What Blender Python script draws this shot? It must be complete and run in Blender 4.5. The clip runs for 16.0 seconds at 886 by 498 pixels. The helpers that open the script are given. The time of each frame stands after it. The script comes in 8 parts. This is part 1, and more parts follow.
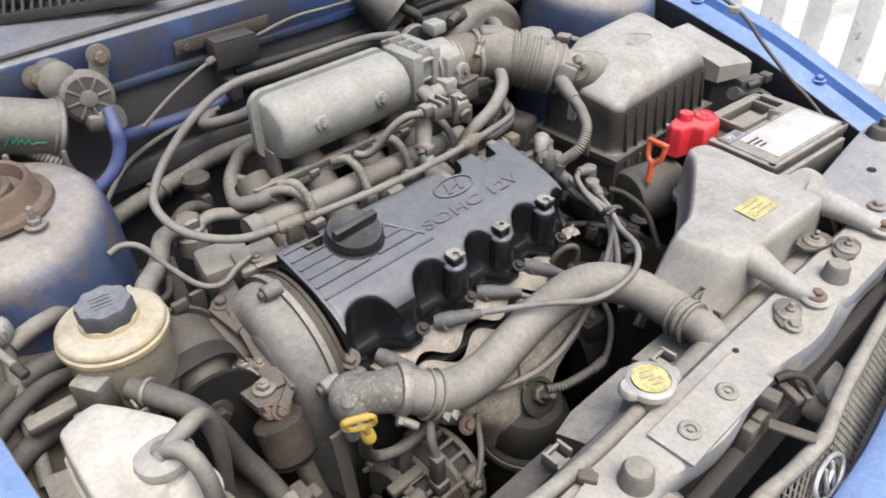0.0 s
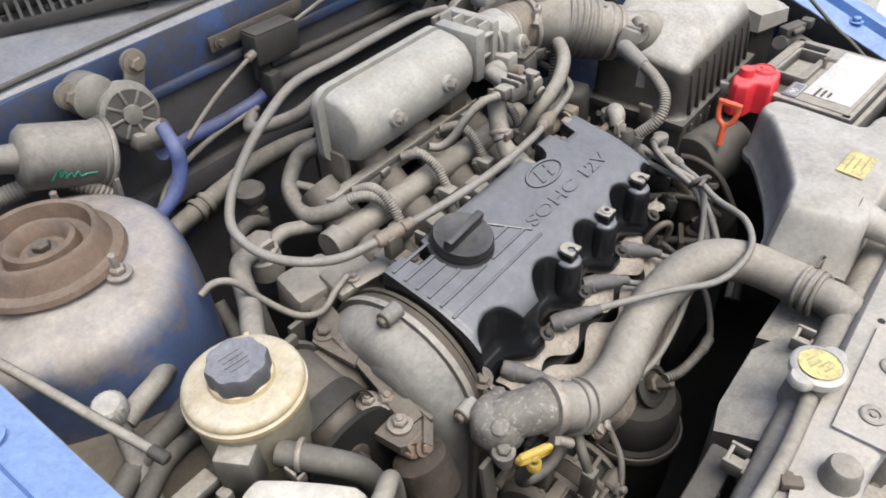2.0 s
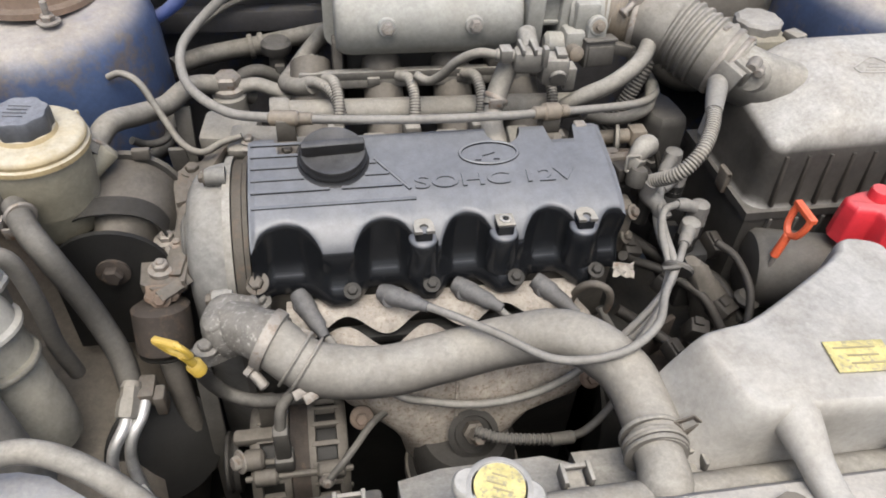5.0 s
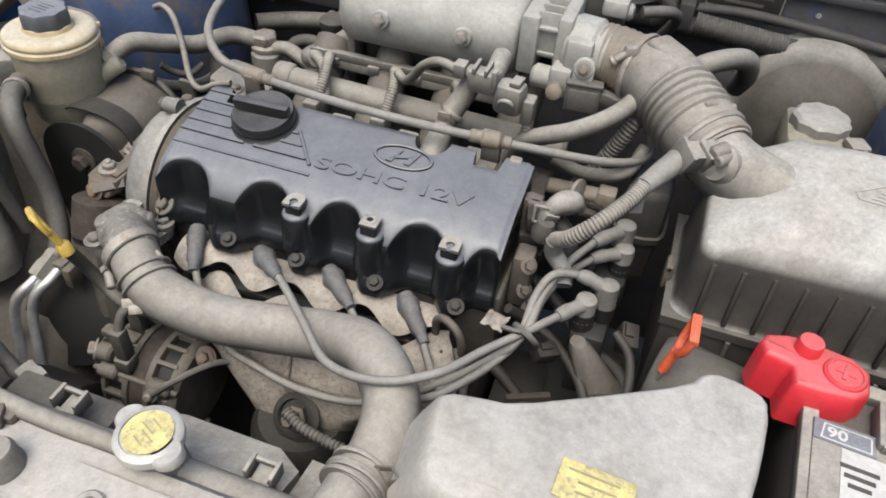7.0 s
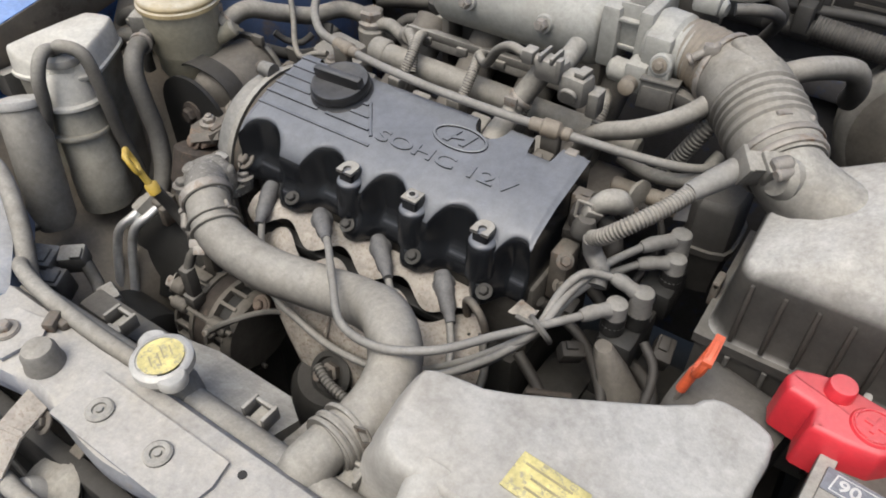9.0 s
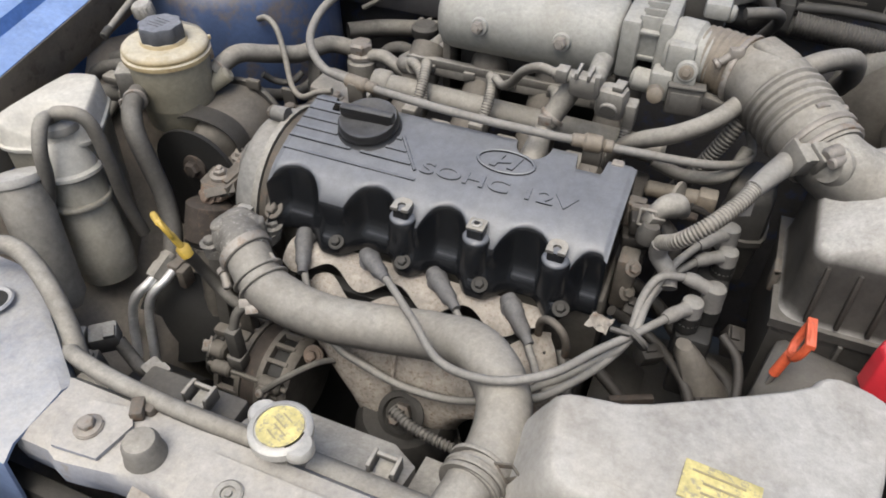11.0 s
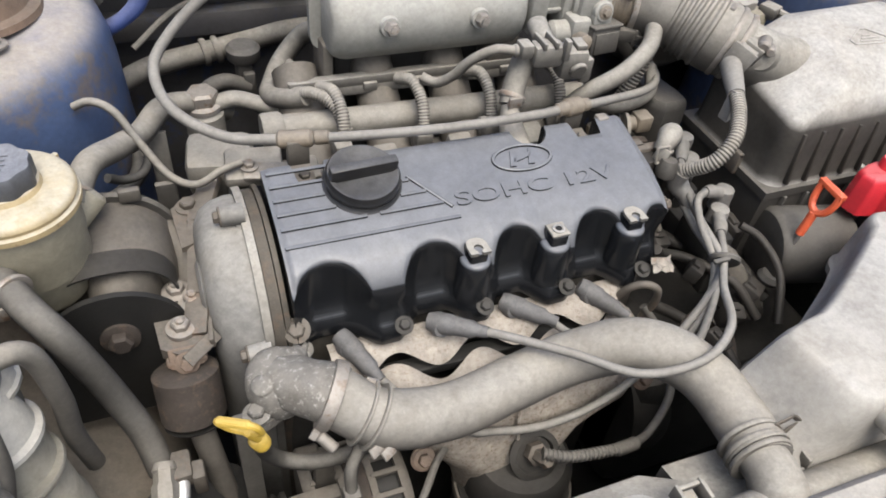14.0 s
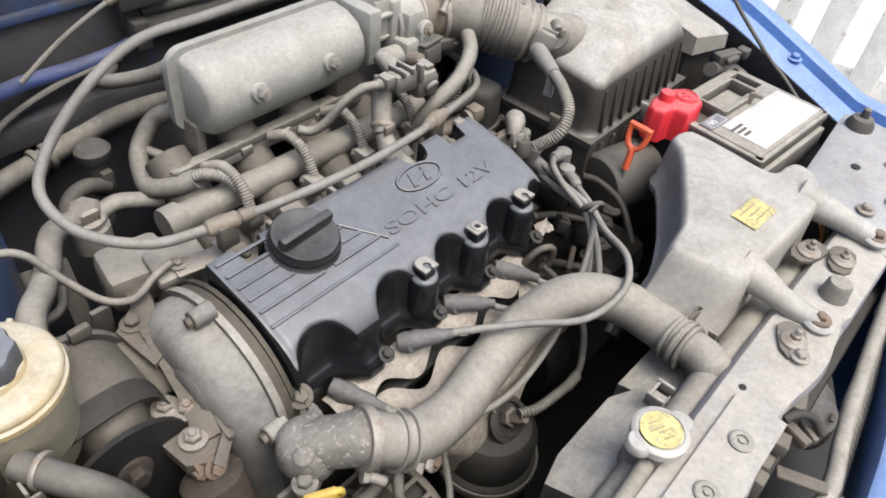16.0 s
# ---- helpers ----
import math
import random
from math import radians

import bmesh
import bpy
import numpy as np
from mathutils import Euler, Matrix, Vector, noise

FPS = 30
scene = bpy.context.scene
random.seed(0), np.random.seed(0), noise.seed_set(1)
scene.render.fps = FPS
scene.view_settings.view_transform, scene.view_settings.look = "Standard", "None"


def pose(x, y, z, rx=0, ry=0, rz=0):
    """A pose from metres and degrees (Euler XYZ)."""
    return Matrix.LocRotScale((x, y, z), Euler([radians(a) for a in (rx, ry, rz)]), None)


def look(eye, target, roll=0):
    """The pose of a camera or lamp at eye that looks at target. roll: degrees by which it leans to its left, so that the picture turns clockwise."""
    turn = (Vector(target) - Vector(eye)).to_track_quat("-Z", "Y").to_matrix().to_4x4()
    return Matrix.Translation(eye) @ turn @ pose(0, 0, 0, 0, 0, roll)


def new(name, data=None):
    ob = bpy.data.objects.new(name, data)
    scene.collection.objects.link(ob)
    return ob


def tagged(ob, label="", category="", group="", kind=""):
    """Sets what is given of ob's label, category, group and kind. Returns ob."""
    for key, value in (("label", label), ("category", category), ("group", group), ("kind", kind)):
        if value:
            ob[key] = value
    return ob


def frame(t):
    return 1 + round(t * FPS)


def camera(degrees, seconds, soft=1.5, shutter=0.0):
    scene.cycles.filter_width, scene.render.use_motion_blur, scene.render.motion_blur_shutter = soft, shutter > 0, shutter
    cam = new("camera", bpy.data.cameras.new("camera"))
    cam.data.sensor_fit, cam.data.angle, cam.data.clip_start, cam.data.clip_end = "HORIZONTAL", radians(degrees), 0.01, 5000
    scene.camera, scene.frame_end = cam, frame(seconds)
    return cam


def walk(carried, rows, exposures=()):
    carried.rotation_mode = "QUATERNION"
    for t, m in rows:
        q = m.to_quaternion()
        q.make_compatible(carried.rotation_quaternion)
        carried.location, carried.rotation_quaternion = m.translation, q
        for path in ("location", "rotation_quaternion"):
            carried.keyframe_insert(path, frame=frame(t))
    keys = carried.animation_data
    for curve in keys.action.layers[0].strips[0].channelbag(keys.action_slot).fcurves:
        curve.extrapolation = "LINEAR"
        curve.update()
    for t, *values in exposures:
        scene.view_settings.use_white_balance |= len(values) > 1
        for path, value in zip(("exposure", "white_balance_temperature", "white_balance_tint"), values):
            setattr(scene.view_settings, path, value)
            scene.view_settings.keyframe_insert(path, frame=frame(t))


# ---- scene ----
cam = camera(62.7, 16.0, soft=1.8)
PATH = [
    (0, (-0.591, -0.525, 1.37), (0.48, 0.648, 0.154), -1.6),
    (0.5, (-0.593, -0.508, 1.37), (0.458, 0.679, 0.15), -1.4),
    (1, (-0.608, -0.463, 1.37), (0.446, 0.71, 0.141), -0.8),
    (1.5, (-0.636, -0.382, 1.377), (0.472, 0.701, 0.113), -1.0),
    (2, (-0.67, -0.295, 1.368), (0.48, 0.682, 0.055), -3.0),
    (2.5, (-0.661, -0.282, 1.364), (0.5, 0.647, 0.026), -4.2),
    (3, (-0.563, -0.332, 1.344), (0.513, 0.695, 0.007), 0.0),
    (3.5, (-0.421, -0.411, 1.312), (0.39, 0.797, -0.06), 3.4),
    (4, (-0.362, -0.475, 1.292), (0.275, 0.846, -0.069), 4.3),
    (4.5, (-0.3, -0.543, 1.297), (0.171, 0.851, -0.059), 5.4),
    (5, (-0.187, -0.551, 1.297), (0.127, 0.88, -0.065), 4.0),
    (7.5, (0.323, -0.498, 1.291), (-0.278, 0.863, -0.045), 5.7),
    (8, (0.377, -0.471, 1.291), (-0.365, 0.798, -0.064), 5.2),
    (8.5, (0.375, -0.467, 1.287), (-0.439, 0.738, -0.087), 1.9),
    (9, (0.362, -0.473, 1.29), (-0.452, 0.734, -0.083), 0.4),
    (11.5, (0.097, -0.561, 1.303), (-0.338, 0.849, -0.047), 1.4),
    (12, (-0.002, -0.504, 1.289), (-0.301, 0.92, -0.084), 1.7),
    (12.5, (-0.051, -0.462, 1.287), (-0.218, 0.959, -0.111), 2.0),
    (13, (-0.127, -0.453, 1.281), (-0.035, 0.979, -0.112), 6.6),
    (13.5, (-0.249, -0.453, 1.27), (0.19, 0.903, -0.133), 9.2),
    (14, (-0.336, -0.428, 1.278), (0.297, 0.859, -0.116), 7.4),
    (14.5, (-0.382, -0.376, 1.293), (0.427, 0.832, -0.08), 6.2),
    (15, (-0.468, -0.355, 1.322), (0.529, 0.706, -0.05), 5.0),
    (15.5, (-0.538, -0.342, 1.334), (0.582, 0.609, -0.023), 6.9),
    (16, (-0.524, -0.337, 1.342), (0.657, 0.533, -0.017), 7.3),
]
EXPOSURES = [(0.0, 0.18, 6220, 7), (2.5, 0.24, 6260, 7), (3.5, 0.08, 6260, 7), (5.0, 0.2, 6260, 7), (7.5, 0.08, 6230, 6), (9.0, -0.02, 6230, 6), (12.5, 0.06, 6260, 7), (14.0, 0.3, 6260, 7), (15.5, 0.34, 6240, 7), (16.0, 0.27, 6240, 7)]
walk(cam, [(t, look(eye, target, roll)) for t, eye, target, roll in PATH], EXPOSURES)

# ---- world and sun: bright overcast sky ----
SUN_HEIGHT, SUN_TURN = 66.0, 186.0
world = bpy.data.worlds.new("sky")
scene.world = world
world.use_nodes = True
sky = world.node_tree.nodes.new("ShaderNodeTexSky")
sky.sky_type, sky.sun_disc = "NISHITA", False
sky.sun_elevation, sky.sun_rotation = radians(SUN_HEIGHT), radians(SUN_TURN)
sky.air_density, sky.dust_density, sky.ozone_density = 1.0, 8.0, 0.3
back = world.node_tree.nodes["Background"]
back.inputs["Strength"].default_value = 0.16
world.node_tree.links.new(sky.outputs["Color"], back.inputs["Color"])
sun_data = bpy.data.lights.new("sun", "SUN")
sun_data.energy, sun_data.angle, sun_data.color = 1.45, radians(50), (1.0, 0.985, 0.96)
sun = new("sun", sun_data)
sun.matrix_world = look((-0.15, -1.4, 4.0), (0, 0, 0.8))

# ---- mesh helpers ----
X, Y, Z = Vector((1, 0, 0)), Vector((0, 1, 0)), Vector((0, 0, 1))


def thing(name, at, label, category, group="", kind=""):
    """An empty at the base of a thing; its parts are given in world places."""
    ob = new(name)
    ob.empty_display_size = 0.01
    ob.location = at
    return tagged(ob, label, category, group, kind)


def finish(name, bm, material, smooth=40):
    bmesh.ops.recalc_face_normals(bm, faces=bm.faces)
    me = bpy.data.meshes.new(name)
    bm.to_mesh(me)
    bm.free()
    if smooth:
        for p in me.polygons:
            p.use_smooth = True
        me.set_sharp_from_angle(angle=radians(smooth))
    me.materials.append(material)
    return me


def part(name, bm, material, parent, label="", smooth=40):
    ob = new(name, finish(name, bm, material, smooth))
    ob.parent = parent
    if parent.type == "EMPTY":
        ob.matrix_parent_inverse = Matrix.Translation(-parent.location)
    if label:
        tagged(ob, label)
    return ob


def solid(name, bm, material, label, category, group="", kind="", smooth=40):
    """A top-level thing of one mesh."""
    return tagged(new(name, finish(name, bm, material, smooth)), label, category, group, kind)


def join(*bms):
    out = bms[0]
    for b in bms[1:]:
        me = bpy.data.meshes.new("joined")
        b.to_mesh(me)
        b.free()
        out.from_mesh(me)
        bpy.data.meshes.remove(me)
    return out


def moved(bm, m):
    bmesh.ops.transform(bm, matrix=m, verts=bm.verts)
    return bm


def bevelled(bm, width, segments=2, sharp=25):
    if width:
        edges = [e for e in bm.edges if len(e.link_faces) == 2 and e.calc_face_angle(0) > radians(sharp)]
        bmesh.ops.bevel(bm, geom=edges, offset=width, segments=segments, affect="EDGES", profile=0.5, clamp_overlap=True)
    return bm


def box(centre, size, bevel=0.003, turn=(0, 0, 0), segments=2):
    bm = bmesh.new()
    bmesh.ops.create_cube(bm, size=1)
    moved(bm, Matrix.Diagonal((*size, 1)))
    bevelled(bm, bevel, segments)
    return moved(bm, pose(*centre, *turn))


def prism(outline, low, high, bevel=0.003, shrink=0.0, segments=2):
    """An upright prism over an outline of (x, y); shrink draws its top in towards the middle. low and high may slope: functions of x, y."""
    lo = low if callable(low) else (lambda x, y: low)
    hi = high if callable(high) else (lambda x, y: high)
    cx, cy = sum(p[0] for p in outline) / len(outline), sum(p[1] for p in outline) / len(outline)
    bm = bmesh.new()
    a = [bm.verts.new((x, y, lo(x, y))) for x, y in outline]
    tops = [(x + (cx - x) * shrink, y + (cy - y) * shrink) for x, y in outline]
    b = [bm.verts.new((x, y, hi(x, y))) for x, y in tops]
    n = len(outline)
    bm.faces.new(a[::-1]), bm.faces.new(b)
    for i in range(n):
        bm.faces.new((a[i], a[(i + 1) % n], b[(i + 1) % n], b[i]))
    return bevelled(bm, bevel, segments)


def plate(outline, axis, at, thick, bevel=0.001):
    """A flat plate: an outline in the two other axes, thick along x or y from at."""
    bm = prism(outline, 0, thick, bevel)
    if axis == "x":
        m = Matrix(((0, 0, 1, at), (1, 0, 0, 0), (0, 1, 0, 0), (0, 0, 0, 1)))
    else:
        m = Matrix(((1, 0, 0, 0), (0, 0, 1, at), (0, 1, 0, 0), (0, 0, 0, 1)))
    return moved(bm, m)


def along(base, axis):
    axis = Vector(axis).normalized()
    return Matrix.Translation(base) @ Z.rotation_difference(axis).to_matrix().to_4x4()


def lathe(profile, base=(0, 0, 0), axis=Z, seg=28, wave=0, depth=0.0):
    """A turned shape: (radius, height) up the axis, closed at both ends; wave lobes of a depth flute it."""
    bm = bmesh.new()
    rings = []
    for r, h in profile:
        ring = []
        for k in range(seg):
            a = 2 * math.pi * k / seg
            rr = r * (1 - depth * (0.5 + 0.5 * math.cos(wave * a))) if wave else r
            ring.append(bm.verts.new((rr * math.cos(a), rr * math.sin(a), h)))
        rings.append(ring)
    for lo, hi in zip(rings, rings[1:]):
        for k in range(seg):
            bm.faces.new((lo[k], lo[(k + 1) % seg], hi[(k + 1) % seg], hi[k]))
    bm.faces.new(rings[0][::-1]), bm.faces.new(rings[-1])
    return moved(bm, along(base, axis))


def curve_points(points, n=8):
    pts = [Vector(p) for p in points]
    ext = [2 * pts[0] - pts[1], *pts, 2 * pts[-1] - pts[-2]]
    out = []
    for a, b, c, d in zip(ext, ext[1:], ext[2:], ext[3:]):
        for k in range(n):
            u = k / n
            out.append(0.5 * (2 * b + (c - a) * u + (2 * a - 5 * b + 4 * c - d) * u * u + (3 * b - 3 * c + d - a) * u ** 3))
    return out + [pts[-1]]


def tube(points, radius, seg=14, step=0.006, ridge=None, wobble=0.0):
    """A round hose along a smooth line; radius may be a list along it; ridge: (pitch, height) for a corrugated one."""
    line = curve_points(points, 12)
    lengths = [0.0]
    for a, b in zip(line, line[1:]):
        lengths.append(lengths[-1] + (b - a).length)
    total = lengths[-1]
    if ridge:
        step = ridge[0] / 4
    count = max(6, int(total / step))
    stops, j = [], 0
    for k in range(count + 1):
        s = total * k / count
        while j < len(lengths) - 2 and lengths[j + 1] < s:
            j += 1
        u = (s - lengths[j]) / max(1e-9, lengths[j + 1] - lengths[j])
        stops.append(line[j].lerp(line[j + 1], u))
    bm = bmesh.new()
    ahead = (stops[1] - stops[0]).normalized()
    side = ahead.orthogonal().normalized()
    rings = []
    for k, p in enumerate(stops):
        new_ahead = (stops[min(k + 1, count)] - stops[max(k - 1, 0)]).normalized()
        side = (ahead.rotation_difference(new_ahead) @ side)
        side = (side - new_ahead * side.dot(new_ahead)).normalized()
        ahead = new_ahead
        up = ahead.cross(side)
        f = k / count
        if isinstance(radius, (list, tuple)):
            g = f * (len(radius) - 1)
            i = min(int(g), len(radius) - 2)
            r = radius[i] + (radius[i + 1] - radius[i]) * (g - i)
        else:
            r = radius
        if ridge:
            r += ridge[1] * (1 if k % 4 in (0, 1) else -1)
        if wobble:
            r *= 1 + wobble * noise.noise(p * 40)
        rings.append([bm.verts.new(p + r * (math.cos(2 * math.pi * q / seg) * side + math.sin(2 * math.pi * q / seg) * up)) for q in range(seg)])
    for lo, hi in zip(rings, rings[1:]):
        for k in range(seg):
            bm.faces.new((lo[k], lo[(k + 1) % seg], hi[(k + 1) % seg], hi[k]))
    bm.faces.new(rings[0][::-1]), bm.faces.new(rings[-1])
    return bm


def rod(a, b, r, seg=14):
    a, b = Vector(a), Vector(b)
    n = (b - a).length
    c = min(r * 0.3, n * 0.2)
    return lathe([(r - c, 0), (r, c), (r, n - c), (r - c, n)], a, b - a, seg)


def box_between(a, b, wide, thick):
    """A flat strip from one point to another."""
    a, b = Vector(a), Vector(b)
    return moved(box((0, 0, (b - a).length / 2), (wide, thick, (b - a).length + thick), 0.0004), along(a, b - a))


def ring_band(base, axis, r, width, thick=0.002, seg=28):
    """A hose band: a short open collar round an axis."""
    return lathe([(r + thick, -width / 2), (r + thick * 1.4, -width / 4), (r + thick * 1.4, width / 4), (r + thick, width / 2)], base, axis, seg)


def hex_bolt(base, axis=Z, size=0.007, washer=True):
    parts = [lathe([(size * 0.92, size * 0.2), (size, size * 0.3), (size, size * 1.0), (size * 0.8, size * 1.2)], base, axis, 6)]
    if washer:
        parts.append(lathe([(size * 1.6, 0), (size * 1.6, size * 0.25), (size * 1.3, size * 0.35)], base, axis, 18))
    return join(*parts)


def grid(rows, close_ends=False):
    """A sheet from rows of points, all of one length."""
    bm = bmesh.new()
    vs = [[bm.verts.new(p) for p in row] for row in rows]
    for a, b in zip(vs, vs[1:]):
        for k in range(len(a) - 1):
            bm.faces.new((a[k], a[k + 1], b[k + 1], b[k]))
    if close_ends:
        bm.faces.new(vs[0]), bm.faces.new(vs[-1][::-1])
    return bm


def thick_sheet(rows, thickness):
    bm = grid(rows)
    bmesh.ops.recalc_face_normals(bm, faces=bm.faces)
    bmesh.ops.solidify(bm, geom=bm.faces[:], thickness=thickness)
    return bm


def soften(outline, times=2):
    """Rounds the corners of an outline by cutting them."""
    for _ in range(times):
        cut = []
        for p, q in zip(outline, outline[1:] + outline[:1]):
            cut += [(p[0] * 0.75 + q[0] * 0.25, p[1] * 0.75 + q[1] * 0.25), (p[0] * 0.25 + q[0] * 0.75, p[1] * 0.25 + q[1] * 0.75)]
        outline = cut
    return outline


def moulding(outline, levels, top, fan=False):
    """A soft moulded box: levels of (inset, depth below the top or a height if absolute is above 0.3)."""
    n = len(outline)
    area = sum(outline[k][0] * outline[(k + 1) % n][1] - outline[(k + 1) % n][0] * outline[k][1] for k in range(n))
    if area < 0:
        outline = outline[::-1]
    rows = []
    for inset, depth in levels:
        row = []
        for k in range(n):
            a, b = Vector(outline[k - 1]), Vector(outline[(k + 1) % n])
            d = (b - a).normalized()
            x, y = outline[k][0] - d.y * inset, outline[k][1] + d.x * inset
            row.append((x, y, depth if depth > 0.3 else top(x, y) - depth))
        rows.append(row + [row[0]])
    if fan:
        rim = rows[-1][:-1]
        mx, my = sum(p[0] for p in rim) / n, sum(p[1] for p in rim) / n
        for share in (0.7, 0.4, 0.1, 0.005):
            flat = [(mx + (x - mx) * share, my + (y - my) * share) for x, y, _ in rim]
            rows.append([(x, y, top(x, y) - levels[-1][1]) for x, y in flat + flat[:1]])
    bm = grid(rows)
    bmesh.ops.remove_doubles(bm, verts=bm.verts, dist=1e-6)
    bmesh.ops.holes_fill(bm, edges=bm.edges, sides=0)
    bmesh.ops.triangulate(bm, faces=[f for f in bm.faces if len(f.verts) > 4])
    return bm


def rounded(outline, share=0.22):
    """The outline with a point near both ends of every edge, softened, so that only the corners round off."""
    pts = []
    for k, (x, y) in enumerate(outline):
        u, v = outline[(k + 1) % len(outline)]
        pts += [(x + (u - x) * q, y + (v - y) * q) for q in (0.0, share, 1 - share)]
    return soften(pts, 1)


def step_up(a, b, v):
    u = max(0.0, min(1.0, (v - a) / (b - a)))
    return u * u * (3 - 2 * u)


def lettering(text, size, stretch, m, thick=0.0007):
    data = bpy.data.curves.new("lettering", "FONT")
    data.body, data.size, data.extrude, data.align_x, data.align_y = text, size, thick, "CENTER", "CENTER"
    data.bevel_depth = 0.0003
    holder = new("lettering", data)
    bpy.context.view_layer.update()
    me = bpy.data.meshes.new_from_object(holder.evaluated_get(bpy.context.evaluated_depsgraph_get()))
    bpy.data.objects.remove(holder)
    bm = bmesh.new()
    bm.from_mesh(me)
    bpy.data.meshes.remove(me)
    return moved(bm, m @ Matrix.Diagonal((stretch, 1, 1, 1)))


# ---- materials ----
DUST = (0.44, 0.425, 0.386)


def material(name, colour, rough=0.6, metal=0.0, dust=0.5, dust_colour=DUST, scale=18.0, mottle=0.35, relief=0.12, spots=None, grain=500.0, sharp=(-0.3, 0.9, 0.06, 1.0), dull=0.9, stain=0.6, rubbed=0.0, smudge=0.22, gloss=0.5):
    """A worn surface: mottled base colour, settled dust on what faces up that also paints in light tops and dark sides,
    fine grain, and spots of a second colour.
    """
    m = bpy.data.materials.new(name)
    m.use_nodes = True
    nodes, links = m.node_tree.nodes, m.node_tree.links
    bsdf = nodes["Principled BSDF"]
    where = nodes.new("ShaderNodeTexCoord")

    def cloud(size, detail, rough_=0.6):
        n = nodes.new("ShaderNodeTexNoise")
        n.inputs["Scale"].default_value, n.inputs["Detail"].default_value, n.inputs["Roughness"].default_value = size, detail, rough_
        links.new(where.outputs["Object"], n.inputs["Vector"])
        return n.outputs["Fac"]

    def ramp(fac, a, b, ca, cb):
        n = nodes.new("ShaderNodeMapRange")
        n.inputs[1].default_value, n.inputs[2].default_value, n.inputs[3].default_value, n.inputs[4].default_value = a, b, ca, cb
        links.new(fac, n.inputs[0])
        return n.outputs[0]

    def blend(fac, a, b):
        n = nodes.new("ShaderNodeMix")
        n.data_type = "RGBA"
        for value, slot in ((fac, 0), (a, 6), (b, 7)):
            if isinstance(value, tuple):
                n.inputs[slot].default_value = (*value, 1)
            else:
                links.new(value, n.inputs[slot])
        return n.outputs[2]

    def maths(kind, a, b):
        n = nodes.new("ShaderNodeMath")
        n.operation = kind
        for k, v in enumerate((a, b)):
            if isinstance(v, (int, float)):
                n.inputs[k].default_value = v
            else:
                links.new(v, n.inputs[k])
        return n.outputs[0]

    big, fine, patch = cloud(scale, 6), cloud(grain, 3), cloud(scale * 3.1, 5, 0.7)
    dark = tuple(c * (1 - mottle) for c in colour)
    light = tuple(min(1, c * (1 + mottle)) for c in colour)
    base = blend(ramp(big, 0.3, 0.7, 0, 1), dark, light)
    if spots:
        tint, amount = spots
        base = blend(ramp(patch, 0.62 - amount * 0.3, 0.72 - amount * 0.3, 0, 0.85), base, tint)
    level = None
    if dust:
        geo = nodes.new("ShaderNodeNewGeometry")
        split = nodes.new("ShaderNodeSeparateXYZ")
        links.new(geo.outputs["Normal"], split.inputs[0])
        # dust by facing; also puts top light and darker sides into the colour
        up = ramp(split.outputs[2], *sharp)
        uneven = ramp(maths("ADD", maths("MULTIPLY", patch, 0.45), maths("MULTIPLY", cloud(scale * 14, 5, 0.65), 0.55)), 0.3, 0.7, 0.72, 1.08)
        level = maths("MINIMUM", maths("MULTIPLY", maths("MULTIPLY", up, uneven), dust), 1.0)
        if rubbed:
            level = maths("MULTIPLY", level, ramp(maths("ADD", maths("MULTIPLY", cloud(scale * 1.9, 6, 0.72), 0.7), maths("MULTIPLY", cloud(scale * 9, 4, 0.7), 0.3)), 0.46, 0.64, 1.0, 1.0 - rubbed))
        dusty = blend(fine, tuple(c * 0.86 for c in dust_colour), tuple(min(1, c * 1.14) for c in dust_colour))
        stained = tuple(c * k for c, k in zip(dust_colour, (0.80, 0.755, 0.69)))
        dusty = blend(ramp(cloud(scale * 0.75, 5, 0.62), 0.42, 0.68, 0.0, stain), dusty, stained)
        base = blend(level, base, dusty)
        links.new(maths("ADD", maths("MULTIPLY", level, dull - rough), rough), bsdf.inputs["Roughness"])
    else:
        links.new(ramp(big, 0.3, 0.7, max(0.05, rough - 0.1), min(1, rough + 0.1)), bsdf.inputs["Roughness"])
    if smudge:
        worn = maths("ADD", maths("MULTIPLY", cloud(scale * 2.3, 8, 0.75), 0.55), maths("MULTIPLY", cloud(170.0, 6, 0.7), 0.45))
        shade = ramp(worn, 0.34, 0.66, 1.0 - smudge, 1.0 + smudge * 0.8)
        tone = nodes.new("ShaderNodeVectorMath")
        tone.operation = "SCALE"
        links.new(base, tone.inputs[0])
        links.new(shade, tone.inputs[3])
        base = tone.outputs[0]
    links.new(base, bsdf.inputs["Base Color"])
    if level is not None and metal:
        links.new(maths("MULTIPLY", maths("SUBTRACT", 1.0, level), metal), bsdf.inputs["Metallic"])
    else:
        bsdf.inputs["Metallic"].default_value = metal
    bsdf.inputs["Specular IOR Level"].default_value = gloss
    if relief:
        bump = nodes.new("ShaderNodeBump")
        bump.inputs["Strength"].default_value, bump.inputs["Distance"].default_value = relief, 0.002
        links.new(maths("ADD", maths("MULTIPLY", fine, 0.5), patch), bump.inputs["Height"])
        links.new(bump.outputs["Normal"], bsdf.inputs["Normal"])
    return m


